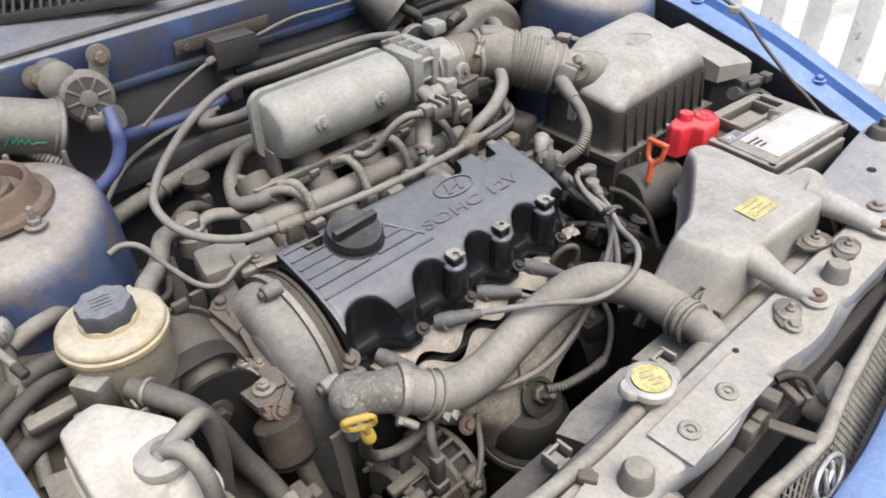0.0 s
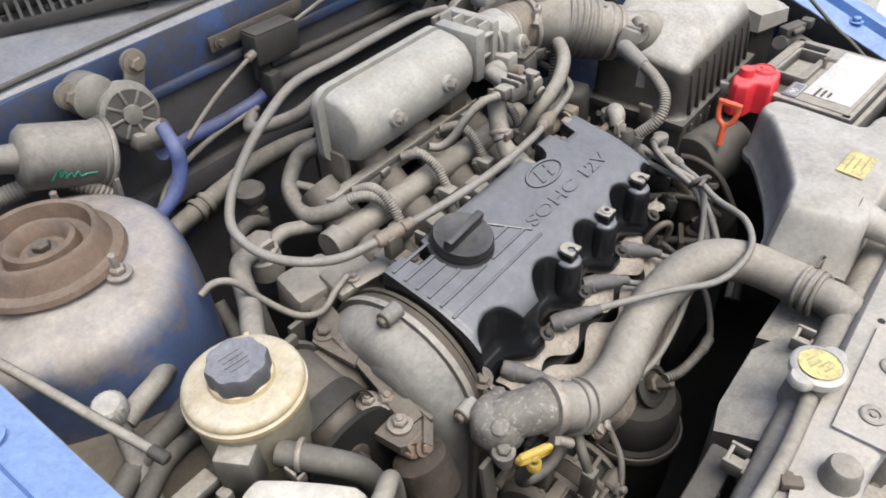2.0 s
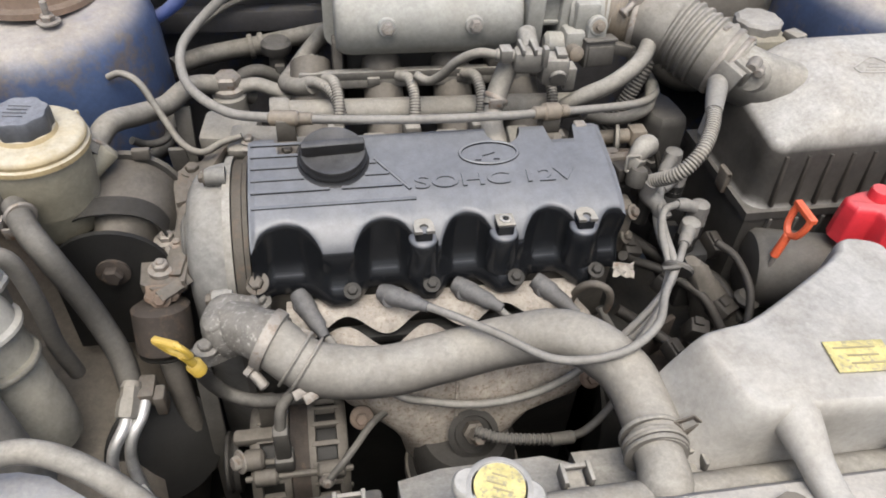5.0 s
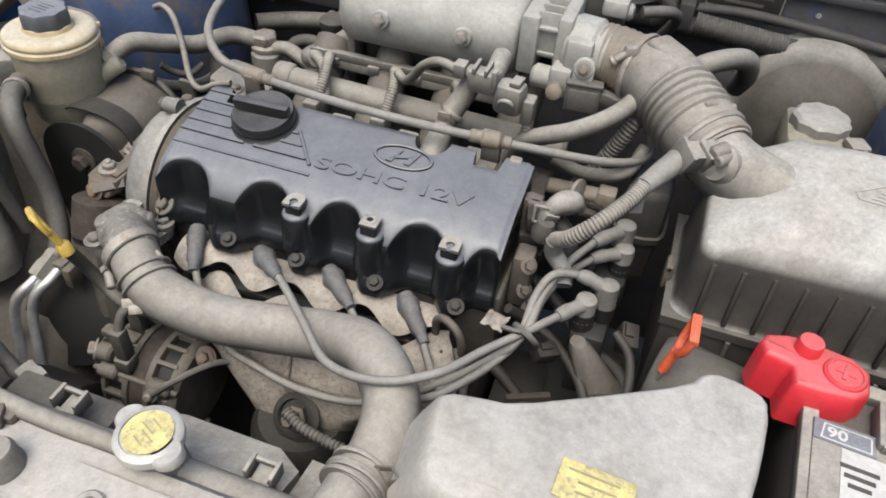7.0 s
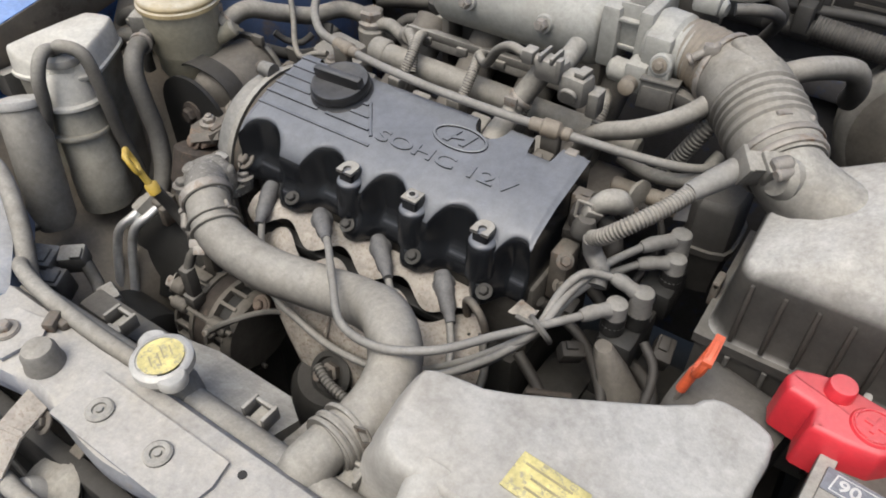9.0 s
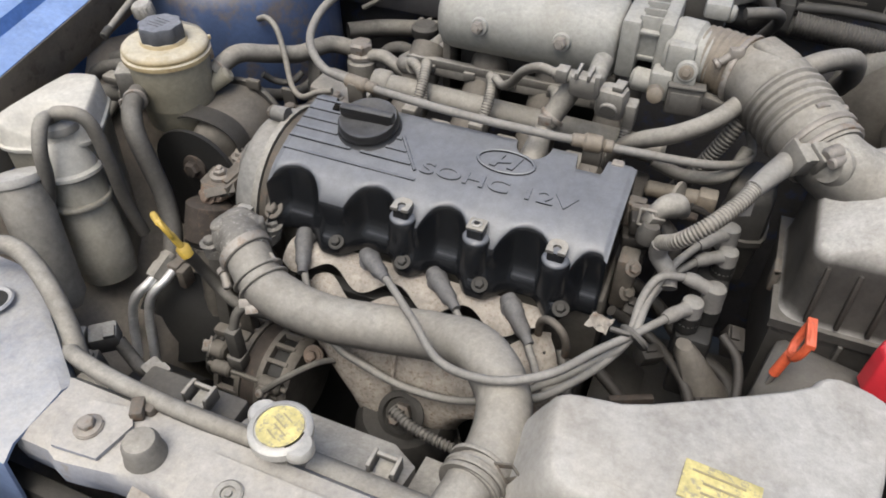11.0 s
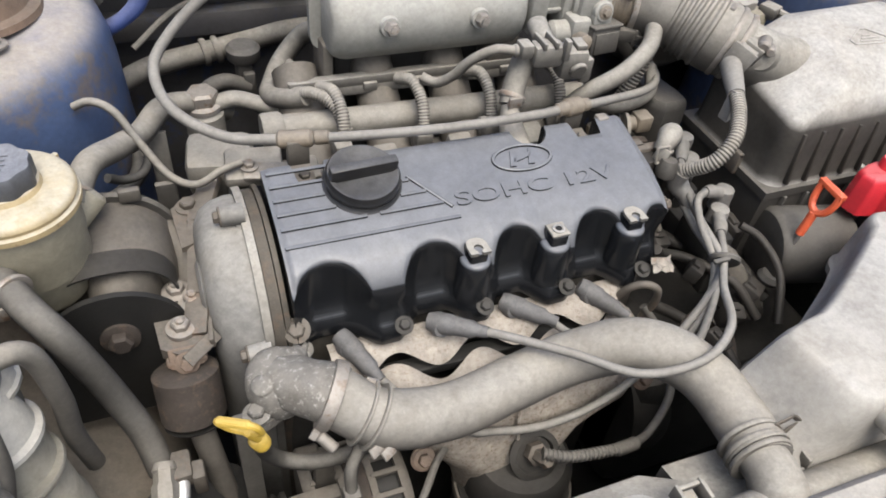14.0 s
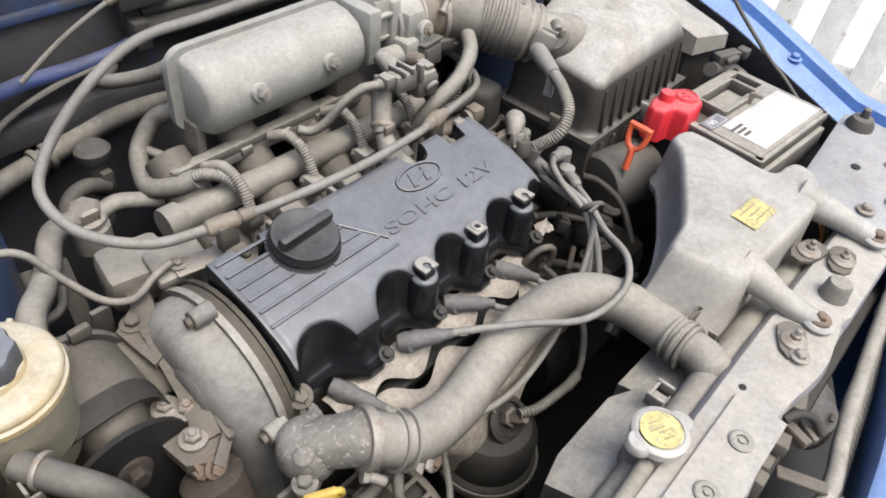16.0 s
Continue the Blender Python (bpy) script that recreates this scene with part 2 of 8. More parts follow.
# blue-grey dust tone of the top also carries a painted sky sheen
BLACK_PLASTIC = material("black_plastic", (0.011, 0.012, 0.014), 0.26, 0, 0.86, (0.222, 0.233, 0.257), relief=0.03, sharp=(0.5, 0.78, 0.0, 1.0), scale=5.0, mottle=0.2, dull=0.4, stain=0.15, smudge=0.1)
CAP_PLASTIC = material("cap_plastic", (0.013, 0.013, 0.014), 0.28, 0, 0.6, (0.15, 0.153, 0.163), relief=0.05, sharp=(0.5, 0.95, 0.0, 1.0), rubbed=0.5, scale=30)
DUSTY_CAP = material("dusty_cap", (0.03, 0.033, 0.04), 0.5, 0, 0.9, (0.27, 0.285, 0.325), relief=0.1, sharp=(0.0, 0.9, 0.08, 1.0), stain=0.2, rubbed=0.3, scale=30)
DARK_RUBBER = material("dark_rubber", (0.028, 0.027, 0.026), 0.6, 0, 0.25, (0.27, 0.26, 0.235), relief=0.1)
RUBBER = material("rubber", (0.035, 0.033, 0.031), 0.6, 0, 0.5, (0.32, 0.306, 0.275), relief=0.12, rubbed=0.25, sharp=(-0.15, 0.9, 0.04, 1.0))
HOSE = material("hose", (0.055, 0.051, 0.046), 0.6, 0, 0.88, (0.41, 0.392, 0.352), relief=0.1, mottle=0.3, rubbed=0.25, sharp=(-0.2, 0.9, 0.05, 1.0))
BIG_HOSE = material("big_hose", (0.085, 0.079, 0.072), 0.6, 0, 0.9, (0.41, 0.394, 0.357), relief=0.06, mottle=0.3, scale=12, rubbed=0.25, sharp=(-0.25, 0.92, 0.06, 1.0))
BOOT = material("plug_boot_rubber", (0.06, 0.06, 0.064), 0.55, 0, 0.55, (0.27, 0.268, 0.265), relief=0.1, rubbed=0.5, scale=40)
LEAD = material("lead", (0.14, 0.135, 0.13), 0.5, 0, 0.5, relief=0.06, sharp=(-0.1, 0.9, 0.05, 1.0))
PLASTIC = material("plastic", (0.06, 0.057, 0.053), 0.5, 0, 0.92, (0.43, 0.414, 0.375), relief=0.1, rubbed=0.3, sharp=(-0.1, 0.88, 0.06, 1.0))
DIM_PLASTIC = material("dim_plastic", (0.035, 0.033, 0.031), 0.55, 0, 0.4, (0.3, 0.285, 0.255), relief=0.12, sharp=(-0.1, 0.9, 0.04, 1.0))
PALE_PLASTIC = material("pale_plastic", (0.13, 0.121, 0.105), 0.5, 0, 0.97, (0.49, 0.483, 0.463), relief=0.06, mottle=0.4, sharp=(-0.1, 0.8, 0.5, 1.0), scale=9, rubbed=0.35, smudge=0.16)
TIMING_PLASTIC = material("timing_plastic", (0.075, 0.075, 0.074), 0.45, 0, 0.85, (0.38, 0.373, 0.352), relief=0.06, mottle=0.4, scale=12, sharp=(-0.2, 0.8, 0.1, 1.0), rubbed=0.45)
RIB_PLASTIC = material("rib_plastic", (0.026, 0.023, 0.02), 0.6, 0, 0.3, (0.2, 0.185, 0.165), relief=0.1, rubbed=0.3, gloss=0.25)
LID_SHELL = material("airbox_plastic", (0.03, 0.027, 0.0235), 0.6, 0, 1.0, (0.49, 0.482, 0.46), relief=0.1, mottle=0.5, scale=14, sharp=(0.28, 0.68, 0.05, 1.0), rubbed=0.2, gloss=0.3)
ALLOY = material("alloy", (0.22, 0.21, 0.19), 0.5, 0.4, 0.7, (0.39, 0.37, 0.33), relief=0.25, mottle=0.45, sharp=(-0.2, 0.9, 0.05, 1.0))
PLENUM = material("plenum_alloy", (0.2, 0.203, 0.192), 0.5, 0.1, 0.9, (0.47, 0.467, 0.437), relief=0.05, mottle=0.2, sharp=(-0.3, 0.8, 0.08, 1.0))
CORRODED = material("corroded_alloy", (0.15, 0.143, 0.132), 0.65, 0.15, 0.4, (0.37, 0.355, 0.325), relief=0.4, spots=((0.52, 0.51, 0.48), 0.2), scale=60, grain=900)
STEEL = material("steel", (0.3, 0.28, 0.26), 0.45, 0.7, 0.55, (0.4, 0.37, 0.325), relief=0.3, spots=((0.2, 0.11, 0.06), 0.25))
RUSTY = material("rusty_steel", (0.09, 0.077, 0.064), 0.7, 0.3, 0.42, (0.31, 0.29, 0.257), relief=0.4, spots=((0.12, 0.076, 0.05), 0.3))
DARK_RUST = material("dark_rust", (0.04, 0.032, 0.027), 0.75, 0.1, 0.14, (0.25, 0.22, 0.19), relief=0.4, spots=((0.085, 0.06, 0.042), 0.25), scale=30)
RUST = material("rust", (0.125, 0.076, 0.05), 0.8, 0.1, 0.5, (0.33, 0.292, 0.25), relief=0.5, scale=30)
CHROME = material("bright_pipe", (0.78, 0.78, 0.77), 0.3, 0.8, 0.3, (0.6, 0.6, 0.58), relief=0.05)
SHIELD = material("heat_shield", (0.33, 0.298, 0.262), 0.6, 0.2, 0.6, (0.43, 0.4, 0.358), relief=0.15, spots=((0.13, 0.075, 0.045), 0.3), scale=75, rubbed=0.5)
OILY_METAL = material("oily_metal", (0.05, 0.044, 0.037), 0.6, 0.2, 0.4, (0.2, 0.18, 0.15), relief=0.4, mottle=0.5, spots=((0.09, 0.06, 0.04), 0.3))
# rubber darkened for low-lying wires and plugs: deep shade put into its colour
SHADED_RUBBER = material("shaded_rubber", (0.022, 0.02, 0.018), 0.55, 0, 0.3, (0.11, 0.1, 0.087), relief=0.2)
PALE_PANEL = material("pale_panel", (0.15, 0.2, 0.32), 0.35, 0, 0.9, (0.47, 0.465, 0.45), relief=0.05, mottle=0.3, scale=9, sharp=(0.2, 0.85, 0.0, 1.0), rubbed=0.2)
APRON_METAL = material("apron_metal", (0.085, 0.074, 0.061), 0.6, 0.0, 0.75, (0.3, 0.268, 0.224), relief=0.3, mottle=0.55, scale=9, spots=((0.04, 0.031, 0.025), 0.22), sharp=(-0.2, 0.8, 0.1, 1.0))
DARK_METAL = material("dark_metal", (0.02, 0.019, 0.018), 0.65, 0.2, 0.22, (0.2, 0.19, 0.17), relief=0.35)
GREY_METAL = material("grey_metal", (0.075, 0.069, 0.061), 0.6, 0.2, 0.5, (0.29, 0.266, 0.23), relief=0.3, mottle=0.45, sharp=(-0.2, 0.9, 0.04, 1.0))
# besides truly black parts, this near-black stands for shade in deep places
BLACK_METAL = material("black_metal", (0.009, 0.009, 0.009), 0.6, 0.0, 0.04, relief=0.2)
# pale blue dust layer paints the sky's reflection onto what faces up
BLUE_PAINT = material("blue_paint", (0.06, 0.17, 0.5), 0.22, 0, 0.62, (0.36, 0.46, 0.66), relief=0.03, mottle=0.15, scale=9, sharp=(0.0, 0.95, 0.05, 1.0), dull=0.35, stain=0.2)
BAY_PAINT = material("bay_paint", (0.042, 0.07, 0.15), 0.4, 0, 0.95, (0.46, 0.428, 0.388), relief=0.05, mottle=0.5, scale=5, sharp=(0.3, 0.9, 0.04, 1.0), spots=((0.12, 0.1, 0.088), 0.34), rubbed=0.3, stain=0.8)
WALL_PAINT = material("wall_paint", (0.03, 0.068, 0.19), 0.5, 0, 0.3, (0.25, 0.24, 0.23), relief=0.08, mottle=0.7, scale=4, spots=((0.045, 0.047, 0.058), 0.5))
# grime on the firewall; on the wing its dark tone stands for shade
WALL_GRIME_SHADE = material("wall_grime_shade", (0.035, 0.035, 0.04), 0.7, 0, 0.3, (0.2, 0.19, 0.175), relief=0.2, mottle=0.5, scale=10, spots=((0.02, 0.035, 0.09), 0.2))
DIRTY_PAINT = material("dirty_paint", (0.12, 0.135, 0.18), 0.5, 0, 0.95, (0.47, 0.45, 0.412), relief=0.12, scale=10, mottle=0.5, spots=((0.12, 0.1, 0.085), 0.12), sharp=(-0.2, 0.8, 0.1, 1.0))
RESERVOIR = material("aged_white_plastic", (0.26, 0.24, 0.18), 0.5, 0, 0.4, relief=0.06, mottle=0.2)
LID_PLASTIC = material("cream_plastic", (0.4, 0.32, 0.18), 0.4, 0, 0.85, (0.6, 0.575, 0.49), relief=0.05, mottle=0.3, spots=((0.24, 0.165, 0.09), 0.12), sharp=(0.2, 0.85, 0.0, 1.0), scale=22, rubbed=0.55, smudge=0.18)
OLD_TANK = material("old_tank_plastic", (0.23, 0.218, 0.184), 0.5, 0, 0.45, (0.32, 0.306, 0.266), relief=0.1, mottle=0.4)
TANK_PLASTIC = material("white_tank_plastic", (0.56, 0.545, 0.5), 0.4, 0, 0.5, (0.55, 0.53, 0.475), relief=0.05, mottle=0.15)
# pink layer on top: dust plus a painted glossy reflection
RED_PLASTIC = material("red_plastic", (0.62, 0.03, 0.045), 0.33, 0, 0.42, (0.6, 0.27, 0.27), relief=0.03, mottle=0.12, sharp=(0.5, 0.95, 0.05, 1.0), smudge=0.1)
ORANGE_PLASTIC = material("orange_plastic", (0.7, 0.11, 0.035), 0.45, 0, 0.15, relief=0.04, mottle=0.2)
BRIGHT_METAL = material("bright_metal", (0.5, 0.49, 0.465), 0.35, 0.5, 0.4, (0.5, 0.49, 0.455), relief=0.05, mottle=0.15)
YELLOW_PLASTIC = material("yellow_plastic", (0.62, 0.42, 0.05), 0.5, 0, 0.2, relief=0.1, mottle=0.25)
YELLOW_LABEL = material("yellow_label", (0.62, 0.54, 0.19), 0.6, 0, 0.25, relief=0.03, spots=((0.3, 0.27, 0.18), 0.35), scale=60)
WHITE_LABEL = material("white_label", (0.64, 0.64, 0.63), 0.4, 0, 0.2, relief=0.02, mottle=0.08)
FADED = material("faded_print", (0.3, 0.25, 0.11), 0.6, 0, 0.3, relief=0)
PRINT = material("label_print", (0.05, 0.045, 0.035), 0.6, 0, 0.1, relief=0)
BLUE_CONDUIT = material("blue_conduit", (0.05, 0.085, 0.27), 0.42, 0, 0.3, relief=0.05)
BRASS = material("brass", (0.18, 0.148, 0.11), 0.55, 0.25, 0.65, (0.34, 0.315, 0.28), relief=0.2)
PALE_GROUND = material("pale_ground", (0.62, 0.62, 0.6), 0.9, 0, 0, relief=0.4, scale=2, grain=80)
WHITE_BOARD = material("white_board", (0.86, 0.85, 0.82), 0.7, 0, 0, relief=0.2, mottle=0.12, scale=6, spots=((0.35, 0.31, 0.26), 0.1))
GREEN_MARK = material("green_marker", (0.02, 0.25, 0.16), 0.5, 0, 0, relief=0)
ORANGE_WIRE = material("orange_wire", (0.5, 0.2, 0.06), 0.5, 0, 0.2, relief=0)

# ---- the setting: ground, car body round the engine bay ----
solid("ground", box((0, 0, -0.05), (300, 300, 0.1), 0), PALE_GROUND, "pale bright ground beside the car", "ground", kind="structure")
# undertray in near-black, which paints in the shade under the engine
solid("floor", box((0.03, 0.05, 0.19), (1.5, 1.1, 0.02), 0.002), BLACK_METAL, "undertray below the engine, near-black for deep shade", "undertray", kind="structure")


def firewall():
    wall = solid("wall_north", join(
        box((0.04, 0.525, 0.58), (1.42, 0.03, 0.70), 0.004),
        box((0.04, 0.497, 0.80), (1.36, 0.028, 0.035), 0.008)), WALL_GRIME_SHADE, "dark firewall covered in grey grime", "firewall", kind="structure")
    solid("wall_north_east", join(box((0.465, 0.5235, 0.965), (0.57, 0.03, 0.07), 0.003), box((0.455, 0.5045, 0.932), (0.53, 0.01, 0.012), 0.003)), WALL_GRIME_SHADE, "dark upper firewall behind the brake servo", "firewall", kind="structure")
    solid("wall_north_upper", join(box((-0.245, 0.5235, 0.965), (0.85, 0.03, 0.07), 0.003), box((-0.225, 0.5045, 0.932), (0.83, 0.01, 0.012), 0.003)), WALL_PAINT, "blue-painted upper firewall with dirt patches", "firewall", kind="structure")
    lip_rows = []
    for k in range(41):
        x = -0.66 + 1.4 * k / 40
        s = 0.012 * math.cos((x + 0.2) * 2.2)
        lip_rows.append([(x, 0.50 + s, 0.985), (x, 0.497 + s, 1.0), (x, 0.508 + s, 1.008), (x, 0.53, 1.006), (x, 0.60, 1.022), (x, 0.68, 1.035), (x, 0.69, 1.05)])
    cowl = solid("cowl", thick_sheet(lip_rows, 0.004), PALE_PANEL, "dusty pale blue cowl panel under the windscreen", "cowl panel", kind="structure")
    part("rubber_seal", tube([(-0.66, 0.503, 1.006), (-0.3, 0.516, 1.0115), (0.1, 0.516, 1.0115), (0.74, 0.50, 1.006)], 0.0035, 8, 0.03), RUBBER, cowl, "dark rubber weather strip")
    for k in range(46):
        x = -0.68 + k * 0.011
        part("vent_slat", box((x, 0.632 - (x + 0.377) * 0.36, 1.036), (0.0045, 0.05, 0.012), 0.001, (8, 0, -20)), RUBBER, cowl)
    part("vent_frame", join(box((-0.43, 0.678, 1.041), (0.58, 0.012, 0.02), 0.003, (0, 0, -19.8)), box((-0.43, 0.624, 1.031), (0.58, 0.008, 0.014), 0.002, (0, 0, -19.8)), box((-0.43, 0.651, 1.027), (0.57, 0.05, 0.004), 0.001, (0, 0, -19.8))), DARK_RUBBER, cowl, "dark plastic vent frame")
    for x, y in ((-0.52, 0.6), (-0.42, 0.57), (-0.30, 0.62), (-0.22, 0.56)):
        part("panel_plug", lathe([(0.009, 0), (0.009, 0.002), (0.005, 0.004)], (x, y, 1.0105 + (y - 0.53) * 0.2), (0, -0.2, 1), 12), DARK_RUBBER, cowl)
    solid("windscreen_base", box((0.04, 0.86, 1.2), (1.4, 0.02, 0.5), 0.004, (-50, 0, 0)), BLACK_PLASTIC, "dark lower edge of the windscreen", "windscreen", kind="structure")
    return wall


firewall()


def bonnet():
    """The raised bonnet above the bay, hinged at the cowl; never in view, added to shade the rear of the bay."""
    rows = []
    for k in range(21):
        x = -0.68 + 1.44 * k / 20
        edge = abs(x - 0.04) / 0.72
        rows.append([(x, 0.66 - 0.50 * f, 1.10 + 0.80 * f + 0.03 * edge ** 2 + 0.02 * math.sin(3 * f)) for f in [q / 10 for q in range(11)]])
    return solid("bonnet", thick_sheet(rows, 0.02), BLUE_PAINT, "raised blue car bonnet, out of view, shading the engine bay", "bonnet", kind="structure")


bonnet()


def fender_line(side, y):
    """The fender's inner lip: x and height."""
    if side == "west":
        return -0.606 - 0.04 * y, 0.880 + 0.16 * y
    return 0.738, 0.816 + 0.39 * max(-0.2, min(y, 0.02)) + 0.27 * max(0.0, min(y - 0.02, 0.2)) + 0.12 * max(0.0, y - 0.22) + 0.1 * min(0.0, y + 0.2)


def wing(side):
    """Inner wing, rail and outer fender of one side."""
    sign, edge = (-1, -0.61) if side == "west" else (1, 0.735)
    # wing walls take dark tones that paint the shade below the fenders
    solid("wall_" + side, box((edge + sign * 0.022, 0.06, 0.46), (0.03, 0.92, 0.52), 0.004), APRON_METAL if side == "west" else WALL_GRIME_SHADE,
                 "dirty inner wing panel of the engine bay, darkened for shade", "inner wing", kind="structure")
    rows, inner = [], []
    for k in range(33):
        f = k / 32
        y = 0.62 - 1.05 * f
        e, z = fender_line(side, y)
        inner.append([(e + sign * 0.010, y, z - 0.08), (e, y, z - 0.05), (e - sign * 0.003, y, z - 0.0135)])
        rows.append([(e - sign * 0.003, y, z - 0.0135), (e - sign * 0.004, y, z - 0.012), (e + sign * 0.018, y, z - 0.004), (e + sign * 0.036, y, z), (e + sign * 0.04, y, z + 0.016),
                     (e + sign * 0.05, y, z + 0.021), (e + sign * 0.075, y, z + 0.017), (e + sign * 0.10, y, z - 0.004), (e + sign * 0.125, y, z - 0.06), (e + sign * 0.14, y, z - 0.3)])
    fender = solid("fender_" + side, thick_sheet(rows, 0.003), BLUE_PAINT, "bright blue painted fender with dusty edge and painted sky sheen", "fender", kind="structure")
    # flange colour holds the shade under the fender lip
    part("inner_flange", thick_sheet(inner, 0.002), APRON_METAL if side == "west" else WALL_GRIME_SHADE, fender, "turned-down inner flange, dark for the shade under the lip")
    for y in (0.42, 0.19, -0.08):
        e, z = fender_line(side, y)
        part("bolt", hex_bolt((e + sign * 0.03, y, z + 0.0), Z, 0.008), BLUE_PAINT, fender)
    return fender


wing("west")
wing("east")
stay = thing("bonnet_prop", (0.705, 0.0, 0.85), "thin dark bonnet prop rod along the wing", "prop rod")
part("rod", tube([(0.712, 0.16, 0.925), (0.708, 0.068, 0.89), (0.705, 0.012, 0.847), (0.705, -0.055, 0.797), (0.705, -0.091, 0.775), (0.702, -0.13, 0.748), (0.70, -0.16, 0.72)], 0.0036, 10), RUBBER, stay)
part("holder", box((0.714, 0.085, 0.893), (0.03, 0.022, 0.014), 0.003, (0, 0, 20)), PALE_PLASTIC, stay, "pale plastic rod holder")

# apron between the left wing and the engine, low down
APRON = ((-0.625, 0.735), (-0.60, 0.712), (-0.575, 0.68), (-0.55, 0.64), (-0.52, 0.607), (-0.47, 0.585), (-0.41, 0.565), (-0.385, 0.53), (-0.382, 0.3))
solid("apron_west", thick_sheet([[(x, y, max(z + 0.085 * step_up(0.06, 0.13, y) * step_up(-0.50, -0.56, x), 0.58 + 0.215 * step_up(0.06, 0.21, y) * step_up(-0.41, -0.48, x) if y > 0.06 and x < -0.41 else 0.0) + 0.006 * math.sin(y * 23 + x * 40) + 0.005 * math.sin(y * 51)) for x, z in APRON] for y in [-0.34 + 0.02 * k for k in range(36)]], 0.004),
      APRON_METAL, "dirty brown-grey sheet-metal wheel apron", "apron", kind="structure", smooth=60)
# dark metal here holds the shade below the battery
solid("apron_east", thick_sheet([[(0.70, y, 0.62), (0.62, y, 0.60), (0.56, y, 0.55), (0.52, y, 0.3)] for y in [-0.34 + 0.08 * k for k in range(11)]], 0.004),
      DARK_METAL, "sheet-metal apron below the battery, dark for shade", "apron", kind="structure")


def strut_tower(cx, cy, group):
    t = thing("strut_tower", (cx, cy, 0.5), "blue strut tower with dusty top and rusty bearing ring", "strut tower", group)
    rows = []
    sign = -1 if cx < 0 else 1
    for r, z in ((0.15, 0.45), (0.142, 0.62), (0.134, 0.76), (0.131, 0.84), (0.1285, 0.868), (0.123, 0.889), (0.114, 0.901), (0.100, 0.9075), (0.07, 0.911), (0.03, 0.911)):
        ring = []
        for k in range(49):
            a = 2 * math.pi * k / 48
            x, y = math.cos(a), math.sin(a)
            stretch = 1 + 0.5 * max(0, x * sign) ** 2
            ring.append((cx + r * x * stretch, cy + r * y * (1.0 + 0.12 * max(0, -y) ** 3), z - 0.05 * max(0, x * sign - 0.6) - 0.012 * max(0.0, -y)))
        rows.append(ring)
    part("tower", grid(rows), BAY_PAINT, t, smooth=60)
    part("bearing_ring", lathe([(0.076, 0.002), (0.074, 0.008), (0.064, 0.010), (0.061, 0.016), (0.058, 0.031), (0.055, 0.034), (0.051, 0.032), (0.047, 0.016), (0.037, 0.013), (0.034, 0.026), (0.030, 0.029), (0.026, 0.026), (0.022, 0.012), (0.008, 0.012)],
                               (cx, cy, 0.905), Z, 40), RUST, t, "rusty strut bearing ring")
    part("centre_nut", hex_bolt((cx, cy, 0.917), Z, 0.009), RUSTY, t)
    for a in (-68, 52, 172):
        x, y = cx + 0.082 * math.cos(radians(a)), cy + 0.082 * math.sin(radians(a))
        part("nut", join(hex_bolt((x, y, 0.905), Z, 0.008), rod((x, y, 0.905), (x, y, 0.93), 0.004, 8)), STEEL, t)
    return t


strut_tower(-0.505, 0.355, "strut towers")
strut_tower(0.64, 0.37, "strut towers")


